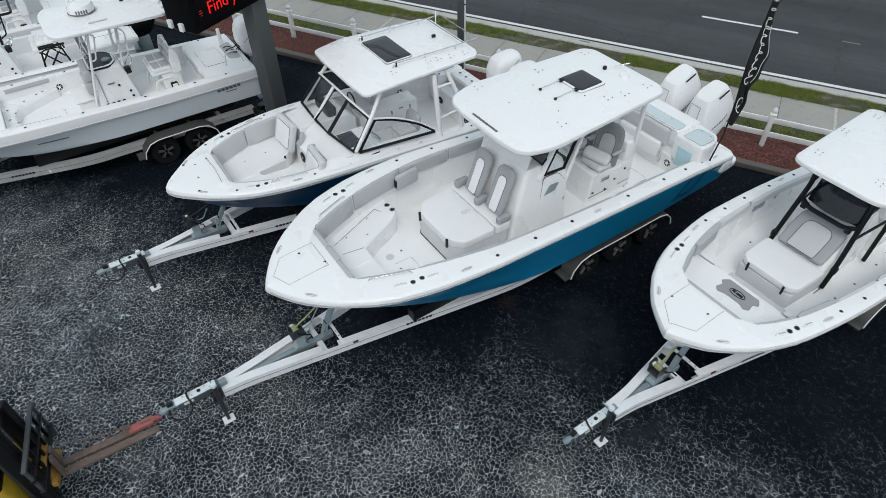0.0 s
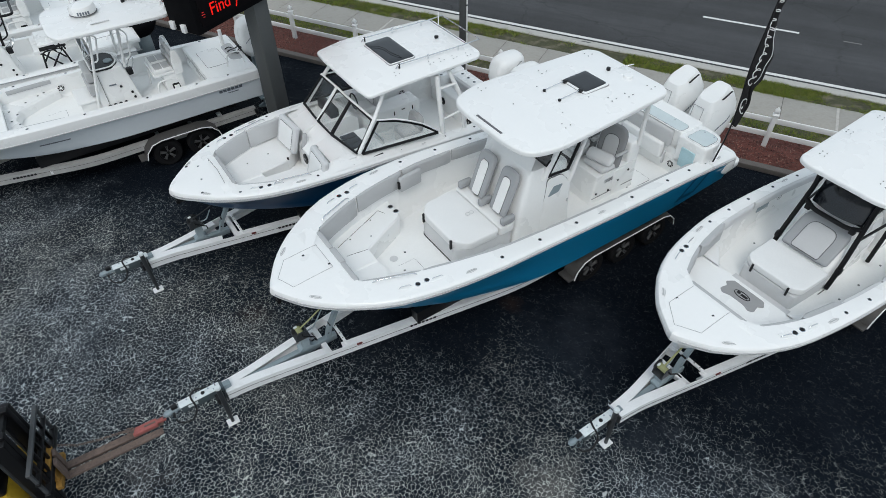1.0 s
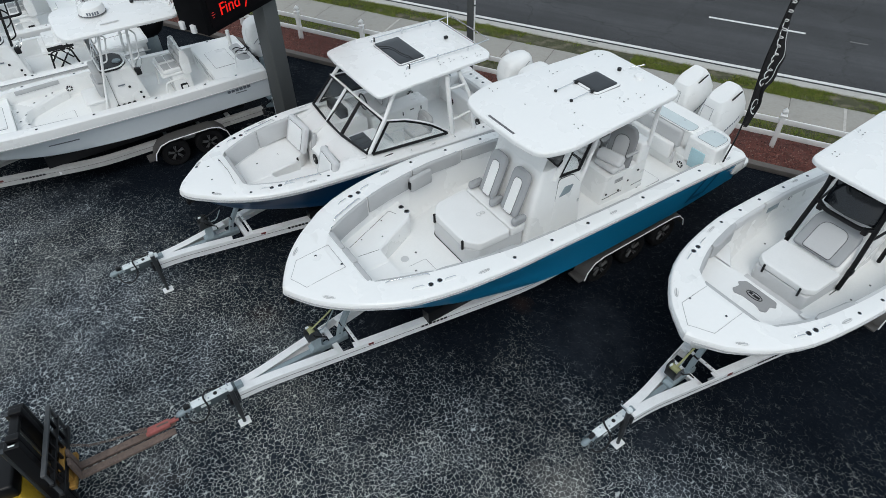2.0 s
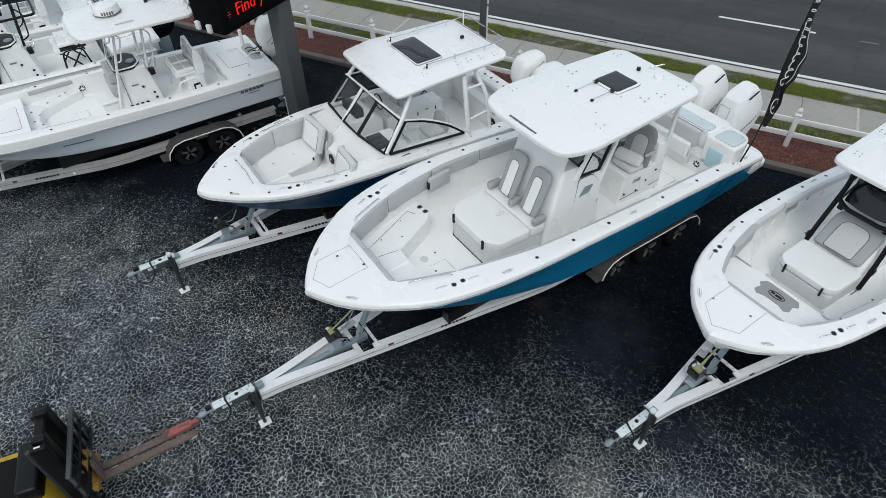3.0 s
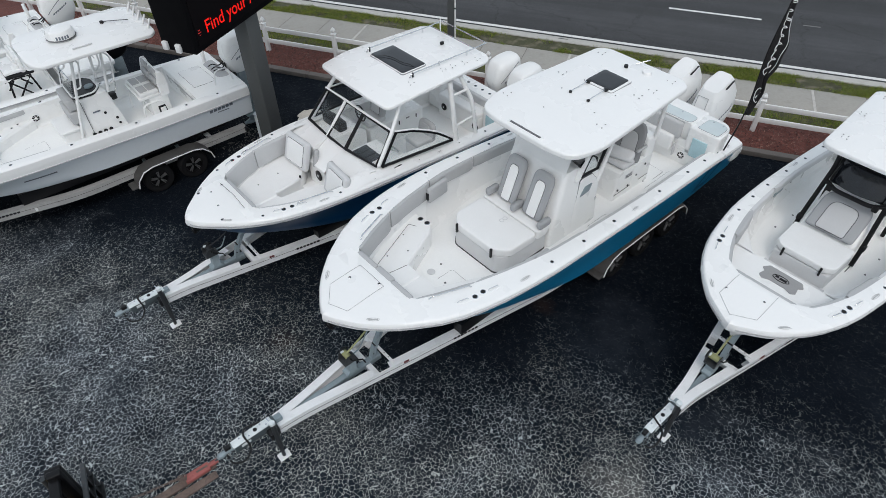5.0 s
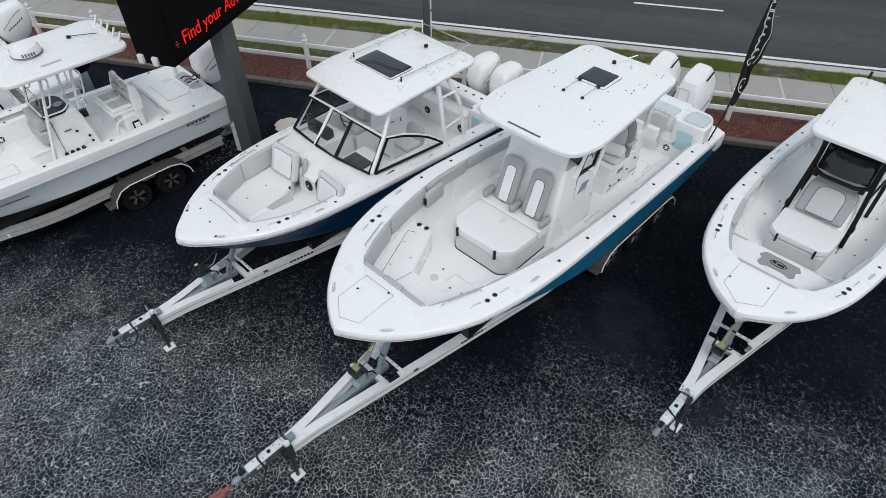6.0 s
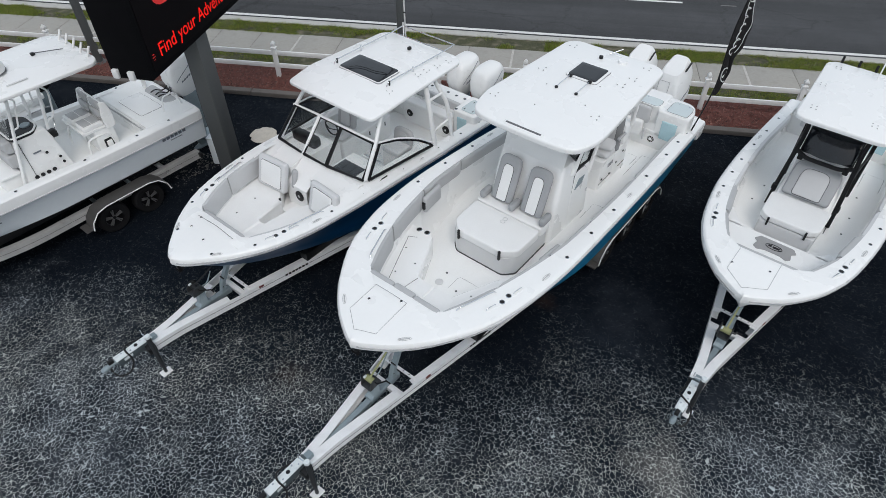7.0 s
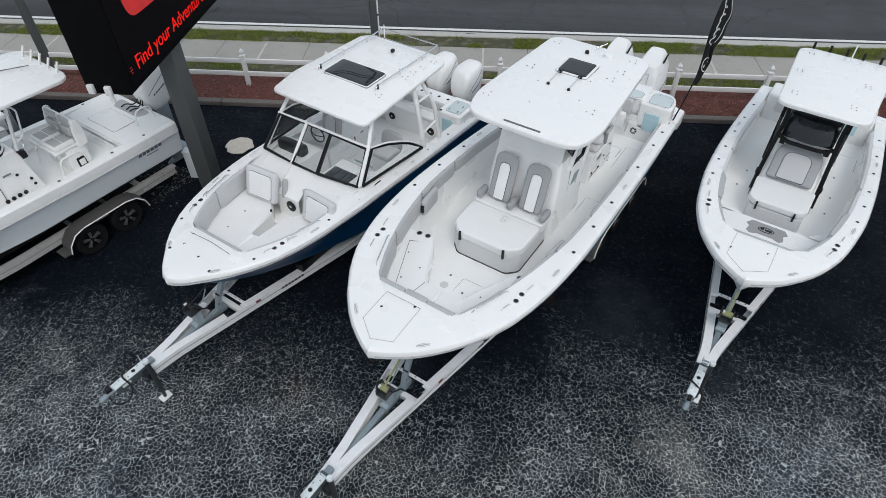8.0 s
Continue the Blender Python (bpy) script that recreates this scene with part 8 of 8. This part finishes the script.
# ---- forklift ----
def build_forklift():
    top = thing("forklift", "black and yellow forklift with worn rusty forks", "forklift", pose(-1.72, -3.27, 0, 0, 0, 50.0))
    swung = pose(0, 0, 0, 0, 0, 9.7)
    for y, ln in ((-0.085, 1.40), (0.085, 1.44)):
        bm = bmnew()
        loft(bm, [[(x, y - 0.06, z), (x, y + 0.06, z), (x, y + 0.06, z - t), (x, y - 0.06, z - t)] for x, z, t in ((-0.02, 0.54, 0.05), (0.9, 0.535, 0.045), (ln, 0.53, 0.015))])
        box(bm, (-0.06, y - 0.06, 0.49), (-0.01, y + 0.06, 0.98), 0.008)
        bmesh.ops.transform(bm, matrix=swung, verts=list(bm.verts))
        part("fork", bm, RUST, top, "worn rusty steel fork")
    # the tow piece sits over the end of one fork
    bm = bmnew()
    box(bm, (0.98, 0.015, 0.535), (1.36, 0.155, 0.60), 0.012)
    box(bm, (1.34, 0.05, 0.55), (1.50, 0.12, 0.60), 0.01)
    bmesh.ops.transform(bm, matrix=swung, verts=list(bm.verts))
    tow = part("tow_block", bm, RED_PAINT, top, "faded red tow attachment")
    bm = bmnew()
    tube(bm, bend([(1.46, 0.085, 0.59), (1.52, 0.085, 0.60), (1.54, 0.085, 0.68)], 3, 0.03), 0.018, 8)
    bmesh.ops.transform(bm, matrix=swung, verts=list(bm.verts))
    part("hook", bm, DARK_STEEL, tow, "dark steel hook")
    block(tow, "slot", (1.16, 0.07, 0.596), (1.34, 0.10, 0.604), RUST, 0.0, "rusty slot", swung)
    # chain of separate links that hangs from the carriage to the tow piece
    ends = [(-0.04, 0.30, 0.84), (0.20, 0.27, 0.66), (0.50, 0.23, 0.60), (0.80, 0.18, 0.60), (0.98, 0.12, 0.62)]
    path = [Vector(ends[i]).lerp(Vector(ends[i + 1]), k / 5) for i in range(4) for k in range(5)]
    for i, p in enumerate(path):
        bm = bmnew()
        d = (path[i + 1] if i + 1 < len(path) else Vector(ends[-1])) - p
        turn = d.to_track_quat("X", "Z").to_matrix().to_4x4()
        ring = [(0.036 * math.cos(a), 0.018 * math.sin(a), 0) if i % 2 else (0.036 * math.cos(a), 0, 0.018 * math.sin(a)) for a in [k * math.tau / 10 for k in range(11)]]
        tube(bm, [swung @ (Matrix.Translation(p) @ turn @ Vector(q)) for q in ring], 0.007, 5)
        part("chain_link", bm, RUST, top, "rusty chain link")
    bm = bmnew()
    for k, (dx, dy) in enumerate(((0.0, 0.0), (0.03, 0.03), (-0.02, 0.04), (0.02, -0.03))):
        tube(bm, [(0.95 + dx + 0.04 * math.cos(a), 0.10 + dy + 0.035 * math.sin(a), 0.60 + 0.012 * k) for a in [i * math.tau / 10 for i in range(11)]], 0.010, 5)
    bmesh.ops.transform(bm, matrix=swung, verts=list(bm.verts))
    part("chain_heap", bm, RUST, top, "heaped end of the rusty chain")
    # carriage and load backrest
    for z, w in ((0.52, 0.30), (0.84, 0.60)):
        block(top, "carriage_bar", (-0.15, -w, z), (-0.06, w, z + 0.10), OCHRE if w < 0.5 else BLACK, 0.012, "worn carriage bar")
    block(top, "carriage_plate", (-0.16, -0.20, 0.46), (-0.08, 0.20, 0.98), OCHRE, 0.012, "ochre carriage plate with rust")
    for k in range(7):
        y = -0.56 + 0.187 * k
        block(top, "backrest_bar", (-0.13, y - 0.02, 0.90), (-0.085, y + 0.02, 1.50), GUARD if k in (0, 6) else BLACK, 0.006, "dark backrest bar")
    for z in (1.20, 1.48):
        block(top, "backrest_rail", (-0.14, -0.60, z), (-0.075, 0.60, z + 0.055), GUARD if z > 1.3 else BLACK, 0.01, "worn grey backrest rail")
    # mast: two nested channels a side, with rams and hoses
    for y in (-0.30, 0.30):
        block(top, "mast_rail", (-0.40, y - 0.065, 0.12), (-0.20, y + 0.065, 2.02), BLACK, 0.012, "black mast rail")
        block(top, "mast_rail", (-0.36, y * 0.72 - 0.05, 0.15), (-0.19, y * 0.72 + 0.05, 2.08), BLACK, 0.012, "black inner mast rail")
        block(top, "scuff", (-0.34, y - 0.03, 2.019), (-0.26, y - 0.005, 2.023), PVC, 0.0, "bare worn metal")
        bm = bmnew()
        tube(bm, [(-0.44, y, 0.3), (-0.44, y, 1.95)], 0.04, 12)
        part("lift_ram", bm, DARK_STEEL, top, "dark lift ram")
    block(top, "mast_head", (-0.36, -0.30, 1.94), (-0.24, 0.30, 2.02), BLACK, 0.01)
    for y in (-0.06, 0.06):
        bm = bmnew()
        tube(bm, bend([(-0.30, y, 0.7), (-0.28, y, 1.95), (-0.36, y, 2.02), (-0.42, y, 1.6)], 4, 0.06), 0.014, 6)
        part("hose", bm, RUBBER, top, "black hydraulic hose")
    # body
    bm = bmnew()
    loft(bm, [[(x, y, z) for x, y in rounded([(-2.5, -0.52), (-0.52, -0.52), (-0.52, 0.52), (-2.5, 0.52)], 0.12)] for z in (0.3, 0.75)] + [[(x, y, 1.0) for x, y in rounded([(-2.45, -0.48), (-0.62, -0.48), (-0.62, 0.48), (-2.45, 0.48)], 0.12)]])
    body = part("body", bm, YELLOW, top, "yellow body cover")
    block(body, "dash", (-0.92, -0.42, 0.98), (-0.62, 0.42, 1.28), BLACK, 0.05, "black dash")
    block(body, "floor_plate", (-1.3, -0.40, 0.985), (-0.92, 0.40, 1.012), RUBBER, 0.008, "black floor mat")
    for x in (-0.75, -2.1):
        for y in (-0.52, 0.52):
            bm = bmnew()
            tube(bm, [(x, y - 0.1, 0.3), (x, y + 0.1, 0.3)], 0.3, 22)
            part("wheel", bm, RUBBER, top, "black solid tyre")


GUARD = mat("worn_grey_paint", (0.055, 0.06, 0.065), 0.6, grain=0.25, scale=9, dirt=0.4, dirt_colour=(0.12, 0.10, 0.085))
RUST = mat("rusty_steel", (0.15, 0.108, 0.09), 0.8, grain=0.35, scale=8, dirt=0.5, dirt_colour=(0.05, 0.035, 0.03))
RED_PAINT = mat("faded_red_paint", (0.34, 0.10, 0.09), 0.7, grain=0.25, scale=10, dirt=0.4, dirt_colour=(0.15, 0.06, 0.04))
OCHRE = mat("rusty_yellow_paint", (0.32, 0.17, 0.03), 0.7, grain=0.3, scale=10, dirt=0.5, dirt_colour=(0.08, 0.04, 0.02))
YELLOW = mat("yellow_paint", (0.50, 0.32, 0.025), 0.45, grain=0.1, scale=3, dirt=0.3, dirt_colour=(0.12, 0.09, 0.04))
build_forklift()


# ---- flag on the teal boat's stern ----
def build_flag():
    top = thing("feather_flag", "furled black feather flag with white script, on a dark pole", "flag", pose(5.46, 7.28, 1.95))
    path = curve_of([(0.0, 0.0), (0.7, 0.07), (1.3, 0.09), (2.3, 0.06), (3.2, 0.10), (4.4, 0.16)])
    back = curve_of([(0.0, 0.0), (0.7, -0.18), (1.3, -0.36), (2.3, -0.45), (3.2, -0.62), (4.4, -0.9)])
    at = lambda z: Vector((path(z), back(z), z))
    bm = bmnew()
    tube(bm, [at(-0.25 + 4.3 * i / 24) for i in range(25)], [0.017 - 0.0003 * i for i in range(25)], 8)
    part("pole", bm, BLACK, top, "thin dark bent pole")
    # the cloth hangs in folds from the pole, gathered where it twists
    width = curve_of([(0.9, 0.20), (1.1, 0.30), (1.4, 0.27), (1.8, 0.18), (2.2, 0.26), (2.6, 0.37), (3.2, 0.42), (4.1, 0.42)])
    bm = bmnew()
    rings = []
    n, m = 60, 16
    for i in range(n + 1):
        z = 1.02 + 2.98 * i / n
        w = width(z) * (1.0 + 0.08 * math.sin(i * 0.6))
        p = at(z)
        row = []
        for j in range(m + 1):
            u = j / m
            a = 0.9 + 0.5 * math.sin(z * 2.3)
            fold = 0.055 * math.sin(u * 9.5 + z * 2.1) * u
            drop = -0.35 * u * w
            row.append((p.x + w * u * math.cos(a) * 0.9 + fold * math.sin(a), p.y + w * u * math.sin(a) * 0.25 - fold * math.cos(a), p.z + drop))
        rings.append(row)
    loft(bm, rings, closed=False)
    cloth = part("cloth", bm, FLAG, top, "black cloth hanging in folds")
    sol = cloth.modifiers.new("thickness", "SOLIDIFY")
    sol.thickness = 0.004
    # white script drawn as one looping stroke, a row of small bars beside it, and a round badge
    def on_cloth(i, j):
        a, b = int(i), int(j)
        p = Vector(rings[a][b]).lerp(Vector(rings[min(n, a + 1)][b]), i - a)
        q = Vector(rings[a][min(m, b + 1)]).lerp(Vector(rings[min(n, a + 1)][min(m, b + 1)]), i - a)
        return p.lerp(q, j - b) + Vector((0.0, -0.008, 0.004))
    bm = bmnew()
    stroke = []
    for k in range(181):
        a = k * 0.38
        tall = 3.0 + 1.5 * math.sin(a * 0.37) * math.sin(a * 0.21 + 1)
        stroke.append(on_cloth(18.0 + 0.52 * a + 1.05 * math.cos(a) + 0.5 * math.sin(a), 8.2 + tall * math.sin(a)))
    tube(bm, stroke, 0.010, 5)
    part("script_stroke", bm, FLAG_WHITE, cloth, "white script drawn as a plain looping stroke")
    bm = bmnew()
    tube(bm, [on_cloth(20 + 1.2 * k, 13.8) for k in range(24)], 0.006, 5)
    part("small_lettering", bm, FLAG_WHITE, cloth, "small white lettering drawn as a plain bar")
    bm = bmnew()
    tube(bm, [on_cloth(10 + 3.2 * math.cos(a), 8 + 4 * math.sin(a)) for a in [k * math.tau / 24 for k in range(25)]], 0.010, 5)
    tube(bm, [on_cloth(8.4, 6.0), on_cloth(11.6, 10.0)], 0.012, 5)
    part("badge", bm, FLAG_WHITE, cloth, "white round badge")


FLAG = mat("black_cloth", (0.014, 0.013, 0.014), 0.85, grain=0.2, scale=6)
FLAG_WHITE = mat("white_cloth_print", (0.7, 0.7, 0.7), 0.85, grain=0.1, scale=6)
build_flag()
